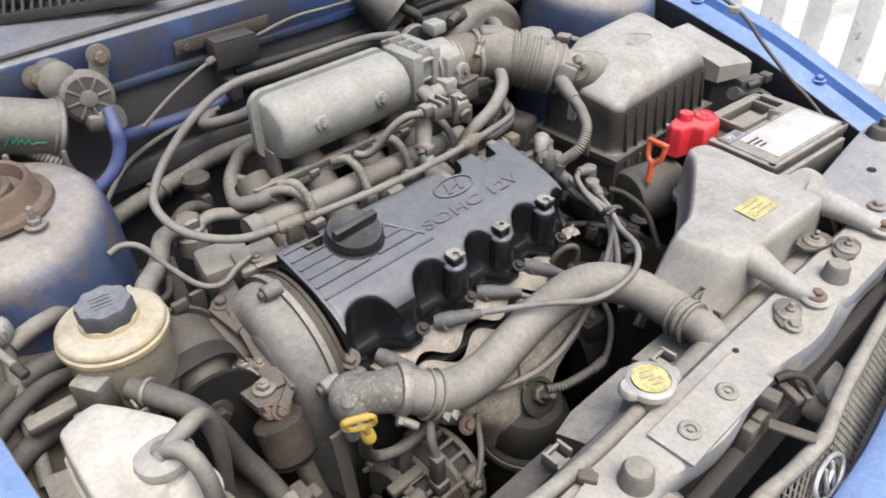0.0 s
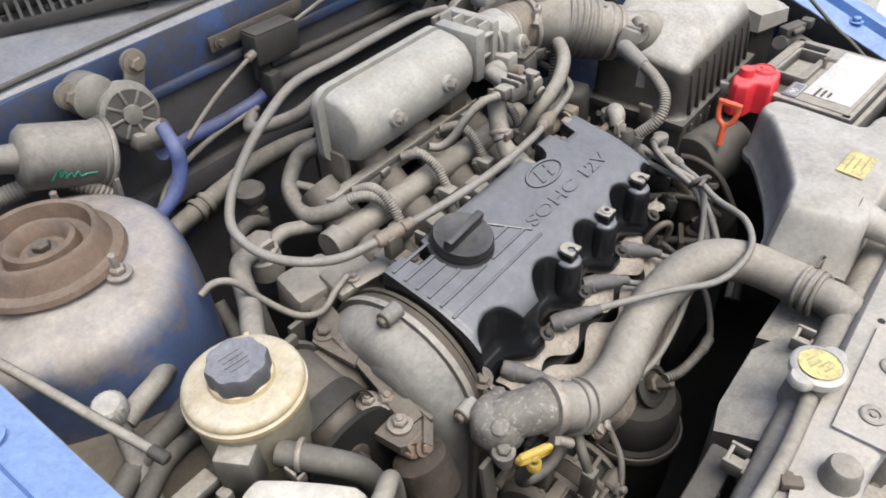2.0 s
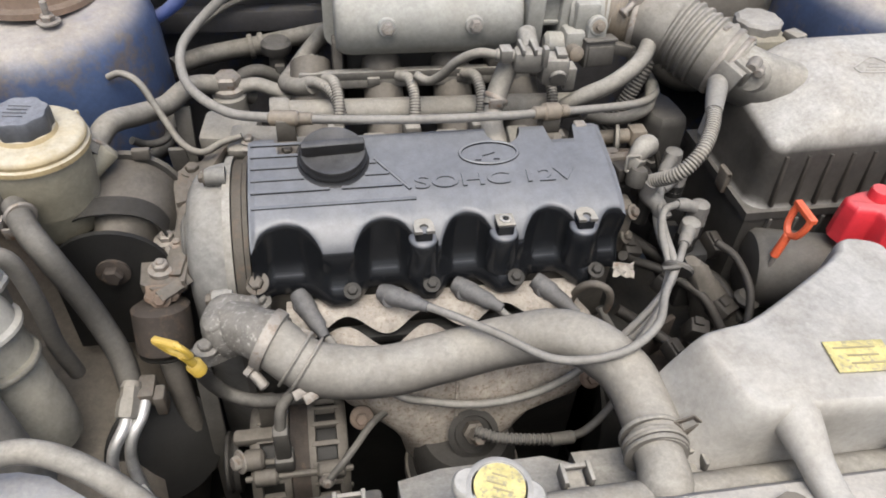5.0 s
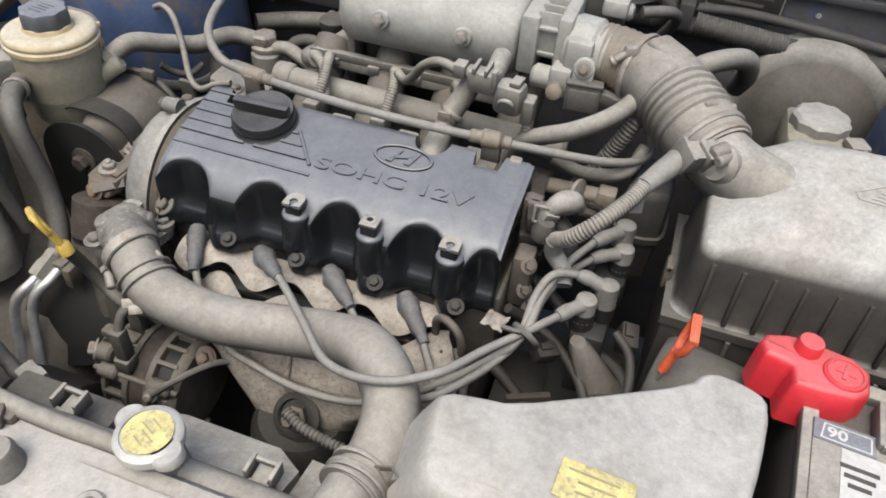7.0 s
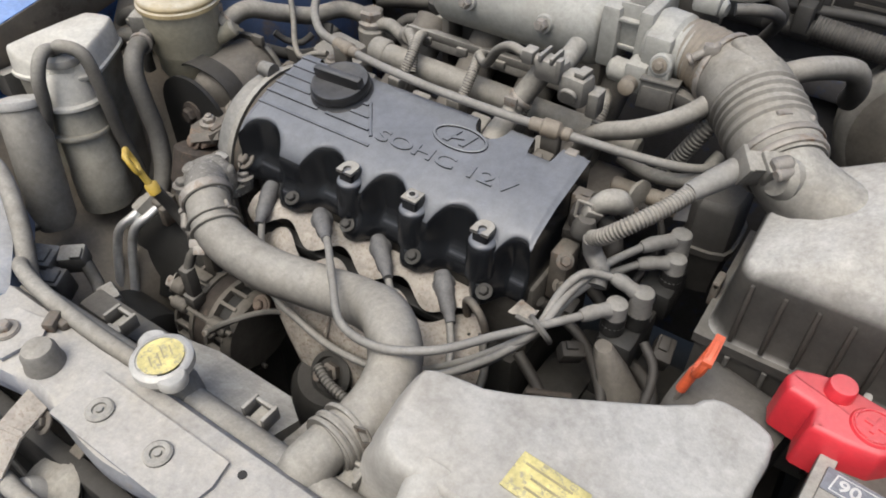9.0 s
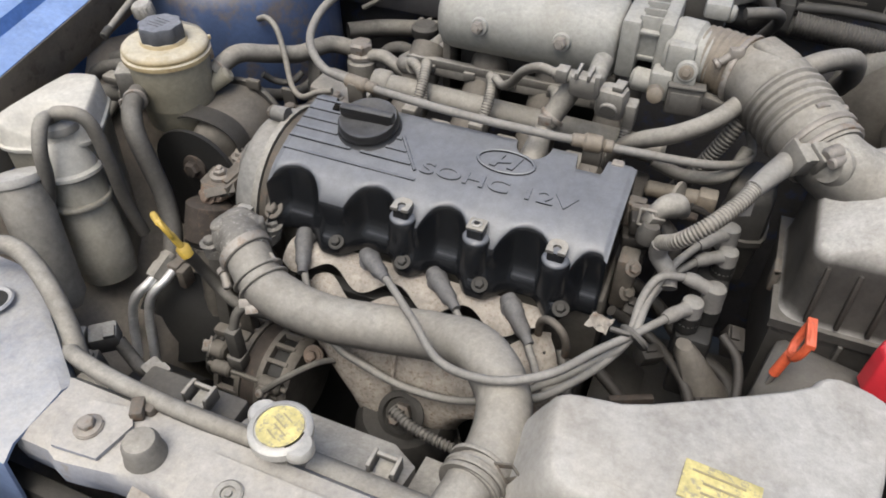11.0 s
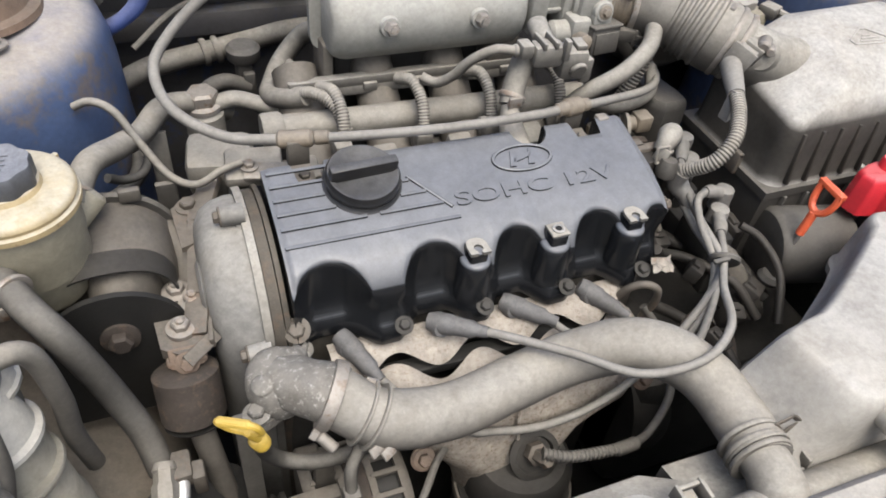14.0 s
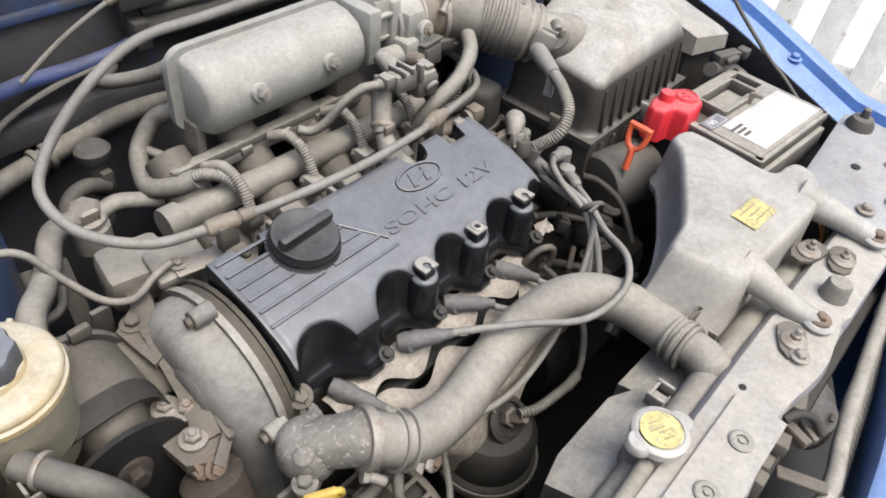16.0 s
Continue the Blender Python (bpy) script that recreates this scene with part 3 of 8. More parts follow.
def crossmember():
    c = thing("crossmember", (0.03, -0.335, 0.6), "dusty pale painted radiator support crossmember", "crossmember")
    rows = []
    for k in range(61):
        x = -0.292 + 0.732 * k / 60
        y = -0.330 - 0.012 * max(0.0, x - 0.1)
        b = 0.006 * math.sin(x * 30) * (abs(x) < 0.25)
        rows.append([(x, y + 0.045, 0.68), (x, y + 0.042, 0.742), (x, y + 0.036, 0.7495), (x, y + 0.02, 0.7525), (x, y - 0.022, 0.7525), (x, y - 0.032 + b, 0.748), (x, y - 0.035 + b, 0.735), (x, y - 0.033 + b, 0.715), (x, y - 0.028, 0.71)])
    part("channel", thick_sheet(rows, 0.003), DIRTY_PAINT, c)
    part("reinforcement", prism([(-0.118, -0.366), (0.045, -0.366), (0.05, -0.335), (0.045, -0.312), (-0.118, -0.312)], 0.7535, 0.757, 0.0012), DIRTY_PAINT, c)
    # dark rail whose colour stands for the shaded gap under the channel
    part("front_rail", box((0.03, -0.372, 0.64), (0.8, 0.02, 0.10), 0.006), DARK_METAL, c)
    for x in (-0.083, -0.008):
        part("rubber_plug", lathe([(0.0125, 0), (0.0125, 0.002), (0.0105, 0.0035), (0.0065, 0.003), (0.006, 0.001), (0.0035, 0.001), (0.003, 0.003)], (x, -0.340, 0.7572), Z, 20), PLASTIC, c, "dusty grey rubber push plug")
    for x, r in ((-0.159, 0.02), (0.272, 0.019)):
        part("rubber_stop", lathe([(r * 0.92, 0), (r * 0.9, 0.003), (r * 0.84, 0.006), (r * 0.8, 0.018), (r * 0.66, 0.023), (r * 0.3, 0.0245)], (x - 0.012 * (x < 0), -0.335, 0.753), Z, 24), HOSE, c, "dusty rubber bonnet stop")
    for x, y, turn in ((0.158, -0.328, 25), (0.322, -0.284, -15), (0.338, -0.322, 10)):
        out = [(-0.026, -0.012), (0.018, -0.017), (0.030, -0.006), (0.030, 0.008), (0.018, 0.018), (-0.026, 0.014)]
        part("bracket_plate", moved(prism(soften(out, 1), 0, 0.004, 0.0012), pose(x, y, 0.7535, 0, 0, turn)), GREY_METAL, c)
        part("washer", lathe([(0.015, 0), (0.015, 0.003), (0.011, 0.006), (0.008, 0.006)], (x, y, 0.757), Z, 24), STEEL, c, "stepped steel washer")
        part("bolt", join(hex_bolt((x, y, 0.762), Z, 0.0065), rod((x, y, 0.762), (x, y, 0.776), 0.0035, 8)), STEEL, c)
    part("bolt", hex_bolt((0.142, -0.342, 0.757), Z, 0.007), STEEL, c)
    part("outer_flange", thick_sheet([[(x, -0.352 - 0.004 * math.sin(x * 40), 0.742), (x, -0.362 - 0.004 * math.sin(x * 40), 0.739), (x, -0.366, 0.728), (x, -0.366 + 0.004 * math.sin(x * 23), 0.69)] for x in [0.10 + 0.01 * k for k in range(31)]], 0.003), DIRTY_PAINT, c)
    part("side_plate", prism([(-0.25, -0.36), (-0.205, -0.356), (-0.198, -0.318), (-0.21, -0.303), (-0.25, -0.31), (-0.268, -0.335)], 0.7535, 0.7575, 0.0014), DIRTY_PAINT, c, "dusty bolted cover plate")
    part("side_bolt", join(lathe([(0.013, 0), (0.013, 0.002)], (-0.232, -0.334, 0.7575), Z, 20), hex_bolt((-0.232, -0.334, 0.759), Z, 0.0075)), STEEL, c)
    part("tie_clip", join(box((-0.205, -0.302, 0.758), (0.012, 0.02, 0.012), 0.002, (0, 0, 30)), box((-0.20, -0.296, 0.75), (0.016, 0.012, 0.018), 0.003)), RUSTY, c, "rusty pipe clip")
    # flush black disc painted for the dark of a hole
    part("hole", lathe([(0.004, 0), (0.004, 0.001)], (0.06, -0.313, 0.7527), Z, 10), BLACK_METAL, c)
    for x, y, z, sx, sy, sz, rz in ((0.048, -0.364, 0.724, 0.022, 0.03, 0.016, 8), (0.118, -0.362, 0.722, 0.05, 0.018, 0.022, 12), (0.078, -0.380, 0.718, 0.012, 0.03, 0.010, -20), (0.095, -0.385, 0.716, 0.008, 0.034, 0.008, -35), (0.034, -0.405, 0.712, 0.016, 0.050, 0.005, 20), (0.03, -0.37, 0.685, 0.03, 0.012, 0.06, 0), (0.0, -0.372, 0.70, 0.02, 0.014, 0.04, 0)):
        part("latch_piece", box((x, y, z), (sx, sy, sz), 0.002, (0, 6, rz)), RUSTY if sz < 0.012 else GREY_METAL, c)
    part("latch_hook", tube([(0.07, -0.362, 0.735), (0.085, -0.37, 0.738), (0.098, -0.385, 0.732), (0.096, -0.40, 0.72)], 0.005, 10), DARK_METAL, c)
    part("strap", join(box_between((-0.160, -0.350, 0.736), (-0.150, -0.392, 0.733), 0.026, 0.004), box_between((-0.1505, -0.390, 0.7335), (-0.142, -0.440, 0.700), 0.024, 0.004)), SHIELD, c, "beige painted strap with rust stains")
    part("strap_bolt", hex_bolt((-0.1435, -0.368, 0.722), (-0.1, -0.6, 0.7), 0.007), RUSTY, c)
    part("release_cable", tube([(-0.05, -0.39, 0.66), (-0.08, -0.41, 0.62), (-0.16, -0.40, 0.63), (-0.26, -0.395, 0.68)], 0.003, 8), DARK_RUBBER, c)
    return c


crossmember()


def corner_panel(side):
    inner = -0.285 if side == "west" else 0.40
    outer = -0.60 if side == "west" else 0.70
    z = 0.7535
    p = thing("corner_panel", (inner, -0.3, z - 0.04), "dusty light blue headlamp panel beside the crossmember", "headlamp panel", "headlamp panels")
    rows = []
    for k in range(15):
        f = k / 14
        x = inner + (outer - inner) * f
        lift = 0.012 * step_up(0.2, 0.9, f)
        back = (-0.300 + 0.10 * min(1.0, f * 2.2)) if side == "west" else -0.22 + 0.02 * f
        rows.append([(x, back + 0.005, z - 0.05), (x, back, z - 0.004 + lift), (x, back - 0.012, z + 0.002 + lift), (x, min(back - 0.02, -0.30), z + 0.001 + lift), (x, -0.37, z - 0.002 + lift), (x, -0.385, z - 0.012 + lift), (x, -0.39, z - 0.09)])
    part("panel", thick_sheet(rows, 0.003), PALE_PANEL, p)
    mid = (inner + outer) / 2
    if side == "east":
        part("rubber_stop", lathe([(0.022, 0), (0.021, 0.02), (0.016, 0.03), (0.007, 0.032), (0.006, 0.045), (0.003, 0.047)], (0.668, -0.232, z), Z, 20), RUBBER, p, "grey rubber buffer on the panel")
        part("headlamp", lathe([(0.02, 0), (0.045, 0.004), (0.05, 0.02), (0.05, 0.05)], (0.70, -0.30, z - 0.04), (0.2, -1, 0.2), 26), DARK_METAL, p, "dark headlamp bowl")
    else:
        part("hole_rim", lathe([(0.02, 0), (0.018, 0.002), (0.014, 0.0)], (-0.424, -0.256, z + 0.010), Z, 22), PALE_PANEL, p)
        # black disc inside the rim stands for a dark opening
        part("opening_disc", lathe([(0.014, 0), (0.014, 0.001)], (-0.424, -0.256, z + 0.0095), Z, 22), BLACK_METAL, p)
        part("vent_hose", tube([(-0.47, -0.222, 0.79), (-0.43, -0.212, 0.80), (-0.39, -0.220, 0.79), (-0.345, -0.243, 0.762), (-0.312, -0.268, 0.725), (-0.30, -0.275, 0.67)], 0.010, 14), HOSE, p, "bent dusty rubber hose")
    for dx, dy in ((-0.03, -0.335), (0.05, -0.30), (-0.08, -0.31)):
        part("bolt", hex_bolt((mid + dx, dy, z + 0.004), Z, 0.008), STEEL, p)
    # another flush black disc drawn as a hole's shade
    part("hole", lathe([(0.007, 0), (0.007, 0.001)], (mid + 0.01, -0.265, z + 0.008), Z, 14), BLACK_METAL, p)
    return p


corner_panel("east")
corner_panel("west")


def grille():
    g = thing("grille", (0.05, -0.48, 0.55), "dusty metal mesh grille behind the blue bumper", "grille")

    def lip(x):
        return -0.420 - 0.013 * math.exp(-((x - 0.04) / 0.06) ** 2) + 0.10 * max(0.0, x - 0.11), 0.70

    line = [(-0.42 + 0.06 * k, *lip(-0.42 + 0.06 * k)) for k in range(17)]
    part("rim", tube([(x, y, z) for x, y, z in line], 0.009, 10, 0.02, wobble=0.15), PLASTIC, g, "thick dusty grille rim")
    wires = []
    for s in (-1, 1):
        for k in range(90):
            x0 = -0.52 + k * 0.0115
            x1 = x0 + s * 0.07
            if -0.42 < x0 < 0.54 and -0.42 < x1 < 0.54:
                a, b = Vector((x0, lip(x0)[0] - 0.002, 0.70)), Vector((x1, lip(x1)[0] - 0.04, 0.61))
                wires.append(rod(a, b, 0.0016, 5))
    mesh = part("mesh", join(*wires), PLASTIC, g, "diamond wire mesh", smooth=0)
    tagged(mesh, kind="stuff")
    m = Matrix.Translation((0.045, lip(0.045)[0] - 0.022, 0.668)) @ pose(0, 0, 0, 62, 0, 0)
    ring = [(0.034 * math.cos(2 * math.pi * k / 24), 0.02 * math.sin(2 * math.pi * k / 24), 0) for k in range(25)]
    badge = part("badge", moved(tube(ring, 0.003, 8, 0.004), m), CHROME, g, "chrome oval badge")
    for p, q in (((-0.012, -0.014, 0), (-0.004, 0.014, 0)), ((0.004, -0.014, 0), (0.012, 0.014, 0)), ((-0.008, -0.003, 0), (0.008, 0.003, 0))):
        part("badge_bar", moved(rod(p, q, 0.003, 8), m), CHROME, badge)
    rows = []
    for k in range(31):
        x = -0.7 + 1.5 * k / 30
        y = -0.503 + 0.40 * (x - 0.03) ** 2
        rows.append([(x, y + 0.03, 0.60), (x, y + 0.036, 0.665), (x, y + 0.033, 0.678), (x, y + 0.026, 0.683), (x, y - 0.02, 0.684), (x, y - 0.05, 0.675), (x, y - 0.075, 0.63), (x, y - 0.085, 0.5), (x, y - 0.07, 0.3)])
    solid("bumper", thick_sheet(rows, 0.004), BLUE_PAINT, "bright blue painted front bumper skin", "bumper", kind="structure")
    return g


grille()


def horn(x, y, z, axis):
    h = thing("horn", (x, y, z), "dusty round disc horn behind the grille", "horn", "horns")
    part("body", lathe([(0.02, -0.02), (0.03, -0.012), (0.043, -0.004), (0.045, 0.0), (0.043, 0.004), (0.032, 0.010), (0.018, 0.014), (0.016, 0.018)], (x, y, z), axis, 30), PLASTIC, h)
    part("dome", lathe([(0.021, 0.010), (0.021, 0.020), (0.018, 0.027), (0.008, 0.030)], (x, y, z), axis, 24), PALE_PLASTIC, h, "pale domed centre")
    part("nut", hex_bolt((Vector((x, y, z)) + Vector(axis).normalized() * 0.029), axis, 0.005), STEEL, h)
    part("bracket", box((x, y + 0.03, z + 0.02), (0.016, 0.06, 0.004), 0.001, (20, 0, 0)), RUSTY, h)
    return h


horn(0.20, -0.385, 0.635, (-0.3, -0.7, 0.7))
horn(-0.118, -0.408, 0.664, (-0.25, -0.5, 0.85))


def lamp_wiring():
    w = thing("lamp_wiring", (0.42, -0.27, 0.68), "coloured wires and plug beside the headlamp panel", "wiring")
    for k, m in enumerate((ORANGE_WIRE, PALE_PLASTIC, ORANGE_WIRE, DARK_RUBBER, YELLOW_LABEL)):
        part("wire", tube([(0.405 + 0.005 * k, -0.262, 0.755), (0.412 + 0.005 * k, -0.272, 0.745), (0.416 + 0.005 * k, -0.284, 0.72), (0.42 + 0.004 * k, -0.29, 0.68)], 0.002, 6), m, w)
    part("sleeve", tube([(0.37, -0.25, 0.758), (0.39, -0.252, 0.762), (0.412, -0.262, 0.756)], 0.011, 12), RUBBER, w)
    return w


lamp_wiring()


def radiator():
    r = thing("radiator", (0.0, -0.27, 0.2), "dusty radiator with plastic top tank and fan shroud", "radiator")
    part("core", box((0.02, -0.285, 0.46), (0.68, 0.035, 0.48), 0.003), BLACK_METAL, r)
    part("top_tank", tube([(-0.30, -0.283, 0.715), (-0.1, -0.281, 0.717), (0.1, -0.281, 0.717), (0.36, -0.281, 0.715)], 0.021, 16, 0.03), HOSE, r, "dusty black plastic top tank")
    part("outlet_neck", tube([(0.086, -0.284, 0.714), (0.0865, -0.272, 0.725), (0.088, -0.258, 0.7315), (0.09, -0.235, 0.731)], [0.026, 0.025, 0.0225, 0.0225], 18), HOSE, r)
    part("filler_neck", lathe([(0.026, 0), (0.024, 0.02), (0.019, 0.026), (0.019, 0.05)], (-0.069, -0.279, 0.716), Z, 24), HOSE, r)
    cap = part("cap", lathe([(0.025, 0), (0.028, 0.003), (0.028, 0.011), (0.026, 0.013), (0.0225, 0.0135), (0.022, 0.0125)], (-0.069, -0.279, 0.765), Z, 36), BRIGHT_METAL, r, "bright metal radiator cap with yellow label")
    for s in (-1, 1):
        part("ear", lathe([(0.012, 0), (0.0135, 0.002), (0.0135, 0.009), (0.0115, 0.0115)], (-0.069 + s * 0.0225, -0.279 - s * 0.0085, 0.766), Z, 18), BRIGHT_METAL, cap)
    part("label", lathe([(0.0205, 0), (0.0205, 0.0008)], (-0.069, -0.279, 0.7783), Z, 30), YELLOW_LABEL, cap, "yellow warning label on the cap")
    for k in range(4):
        part("print_bar", box((-0.071 + 0.004 * (k % 2), -0.289 + 0.0065 * k, 0.7793), (0.018 - 0.004 * abs(k - 1.5), 0.0013, 0.0004), 0, (0, 0, -25)), FADED, cap)
    part("overflow_hose", tube([(-0.09, -0.284, 0.748), (-0.16, -0.287, 0.753), (-0.24, -0.285, 0.757), (-0.30, -0.275, 0.752), (-0.335, -0.26, 0.735)], 0.0085, 12), HOSE, r, "thin overflow hose")
    part("shroud", prism([(-0.14, -0.262), (0.03, -0.262), (0.03, -0.225), (0.0, -0.205), (-0.10, -0.205), (-0.14, -0.215)], 0.50, lambda x, y: 0.712 - (y + 0.262) * 0.45, 0.003), PLASTIC, r, "dusty plastic fan shroud")
    part("shroud_side", box((-0.215, -0.235, 0.62), (0.12, 0.03, 0.15), 0.005), DIM_PLASTIC, r)
    part("shroud_end", prism([(0.0305, -0.262), (0.26, -0.262), (0.26, -0.238), (0.112, -0.203), (0.0305, -0.201)], 0.45, lambda x, y: 0.694 - (y + 0.262) * 0.25, 0.003), PLASTIC, r)
    for x in (0.012, 0.118, -0.185):
        part("clip", join(box((x, -0.253, 0.718), (0.014, 0.022, 0.006), 0.001), box((x - 0.012, -0.25, 0.724), (0.004, 0.02, 0.018), 0.001), box((x + 0.012, -0.25, 0.724), (0.004, 0.02, 0.018), 0.001),
                          box((x, -0.243, 0.728), (0.026, 0.004, 0.006), 0.001), box((x, -0.262, 0.712), (0.02, 0.008, 0.02), 0.001)), PLASTIC, r, "small plastic shroud clip")
    return r


radiator()


def fence():
    f = thing("fence", (2.2, 0.6, 0.0), "white painted wooden board fence beside the car", "fence")
    for k in range(18):
        y = -1.19 + 0.165 * k
        part("board", box((2.2, y, 0.62), (0.025, 0.082 + 0.006 * (k % 3), 1.3), 0.003, (0, 0, 0)), WHITE_BOARD, f)
    for z in (0.16, 1.05):
        part("rail", box((2.24, 0.6, z), (0.05, 4.6, 0.09), 0.004), WHITE_BOARD, f)


fence()

# ---- the engine ----
POCKETS = ((-0.229, 0.037, 0.8005), (-0.126, 0.034, 0.8005), (-0.038, 0.030, 0.8005), (0.054, 0.032, 0.8005), (0.127, 0.022, 0.795))


def pocket(x):
    """The upper edge of the plug pockets along the front, and how far the wall stands forward (0 in a pocket, 1 on a lobe)."""
    edge, forward = 0.776, 1.0
    for c, half, top in POCKETS:
        d = abs(x - c) / half
        if d < 1:
            edge = max(edge, top - (top - 0.776) * (1 - (1 - d ** 2.4) ** 0.8))
        forward = min(forward, step_up(0.35, 1.25, d))
    return edge, forward


def cover_top(y):
    return 0.8315 - max(0.0, 0.142 - y) * 0.20 - max(0.0, 0.058 - y) * 0.28


def slope_y(z):
    """How far forward the sloping front of the cover stands at a height."""
    return 0.050 - (0.812 - z) * 2.3 if z >= 0.80 else 0.0224 - (0.80 - z) * (1.15 - 4.0 * (0.80 - z))


def valve_cover():
    v = thing("valve_cover", (-0.06, 0.07, 0.72), "black plastic valve cover, grey top of dust and painted sky sheen", "valve cover")
    xs = [-0.264 + 0.404 * k / 404 for k in range(405)]
    rows = []
    for x in xs:
        zb, l = pocket(x)
        end = 1 - step_up(-0.264, -0.256, x) + step_up(0.132, 0.140, x)
        cut = 0.022 * (step_up(-0.236, -0.232, x) - step_up(-0.206, -0.202, x)) + 0.022 * (step_up(0.072, 0.076, x) - step_up(0.104, 0.108, x))
        dx = (x - 0.022) / 0.021
        cut += 0.024 * math.sqrt(max(0.0, 1 - dx * dx))
        yb = 0.139 - cut
        yf = slope_y(zb)
        foot = 0.016 - 0.026 * l
        zt = -0.003 * end
        rows.append([
            (x, 0.145, 0.728), (x, yb + 0.001, 0.735), (x, yb, cover_top(yb) - 0.006), (x, yb - 0.004, cover_top(yb) - 0.001 + zt), (x, yb - 0.012, cover_top(yb - 0.012) + zt), (x, 0.09, cover_top(0.09) + zt),
            (x, 0.062, cover_top(0.062) + zt), (x, 0.050, cover_top(0.05) + zt), *[(x, slope_y(z) + 0.0005, z + zt) for z in (0.808 + (zb + 0.003 - 0.808) * u for u in (0.2, 0.45, 0.7, 1.0))], (x, yf + 0.0012, zb - 0.001),
            (x, yf + 0.001, zb - 0.006), (x, yf + 0.003 + (foot - yf) * (0.25 + 0.35 * l), zb - 0.018 + 0.003 * l), (x, foot + 0.007, 0.754), (x, foot + 0.0055, 0.748), (x, foot + 0.0035, 0.743), (x, foot - 0.0005, 0.7365), (x, foot - 0.004, 0.7315), (x, foot - 0.0058, 0.726), (x, foot - 0.0068, 0.716), (x, foot - 0.0055, 0.7135), (x, foot + 0.012, 0.7135)])
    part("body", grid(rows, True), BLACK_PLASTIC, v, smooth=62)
    slope = math.degrees(math.atan(0.20))
    for k in range(6):
        y = 0.126 - 0.0165 * k
        x1 = -0.131 + (0.098 - y) * 0.77 if y < 0.098 else -0.2
        cap_gap = 0.0385 ** 2 - (y - 0.098) ** 2
        pieces = []
        if cap_gap > 0:
            h = math.sqrt(cap_gap)
            pieces = [(-0.261, -0.173 - h), (-0.173 + h, x1)]
        else:
            pieces = [(-0.261, x1)]
        for a, b in pieces:
            if b - a > 0.006:
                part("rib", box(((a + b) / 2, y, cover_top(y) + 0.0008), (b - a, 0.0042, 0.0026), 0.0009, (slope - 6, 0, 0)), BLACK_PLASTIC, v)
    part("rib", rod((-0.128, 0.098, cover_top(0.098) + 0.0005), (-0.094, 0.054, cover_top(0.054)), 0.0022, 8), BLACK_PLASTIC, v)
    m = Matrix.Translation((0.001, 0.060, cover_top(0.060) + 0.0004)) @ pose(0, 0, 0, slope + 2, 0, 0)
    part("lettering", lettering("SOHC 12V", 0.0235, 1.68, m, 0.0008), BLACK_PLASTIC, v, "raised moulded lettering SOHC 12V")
    m = Matrix.Translation((0.0, 0.097, cover_top(0.097) + 0.0008)) @ pose(0, 0, 0, slope, 0, 0)

    ring = [(0.033 * math.cos(2 * math.pi * k / 48), 0.0165 * math.sin(2 * math.pi * k / 48), 0) for k in range(49)]
    bar = [(-0.0062, -0.0105), (0.0008, -0.0105), (0.0062, 0.0105), (-0.0008, 0.0105)]
    strokes = [moved(prism(bar, -0.001, 0.0014, 0.0005), pose(x, 0, 0, 0, 0, -5)) for x in (-0.0105, 0.0105)]
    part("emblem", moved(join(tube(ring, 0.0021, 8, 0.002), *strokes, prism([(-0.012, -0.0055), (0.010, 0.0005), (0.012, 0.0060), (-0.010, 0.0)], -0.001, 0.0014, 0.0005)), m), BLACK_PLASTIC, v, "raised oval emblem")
    for x in (-0.087, 0.0, 0.089):
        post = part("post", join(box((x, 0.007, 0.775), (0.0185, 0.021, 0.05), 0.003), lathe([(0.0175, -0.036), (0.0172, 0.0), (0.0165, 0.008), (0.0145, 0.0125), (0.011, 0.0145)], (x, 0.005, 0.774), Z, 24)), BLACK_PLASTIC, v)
        if x == 0.0:
            part("socket", lathe([(0.0062, 0), (0.0062, 0.0025), (0.0042, 0.003), (0.0035, 0.001)], (x, 0.005, 0.8025), (0, 0.0, 1), 18), BRIGHT_METAL, post, "pale brass insert")
            # black disc on the insert paints its shaded bore
            part("hole", lathe([(0.0032, 0), (0.0032, 0.0006)], (x, 0.005, 0.8048), Z, 14), BLACK_METAL, post)
            part("collar", box((x, 0.006, 0.8015), (0.0195, 0.019, 0.003), 0.001), PLASTIC, post)
        else:
            hole = [(x + 0.0046 * math.cos(radians(a)), 0.003 + 0.0046 * math.sin(radians(a))) for a in range(-65, 246, 20)]
            outer = [(x - 0.0105, -0.0045), (x - 0.0105, 0.008), (x - 0.0085, 0.0135), (x - 0.004, 0.0165), (x + 0.004, 0.0165), (x + 0.0085, 0.0135), (x + 0.0105, 0.008), (x + 0.0105, -0.0045)]
            part("clip_plate", prism([(x + 0.0022, -0.0045)] + hole + [(x - 0.0022, -0.0045)] + outer, 0.7995, 0.803, 0.0007), PLASTIC, post, "pale grey plate with a keyhole slot")
    for x in (-0.172, -0.087, 0.006, 0.098):
        part("bolt", hex_bolt((x + 0.008, -0.016, 0.737), (0, -0.5, 1), 0.0058), DARK_METAL, v)
    return v


valve_cover()


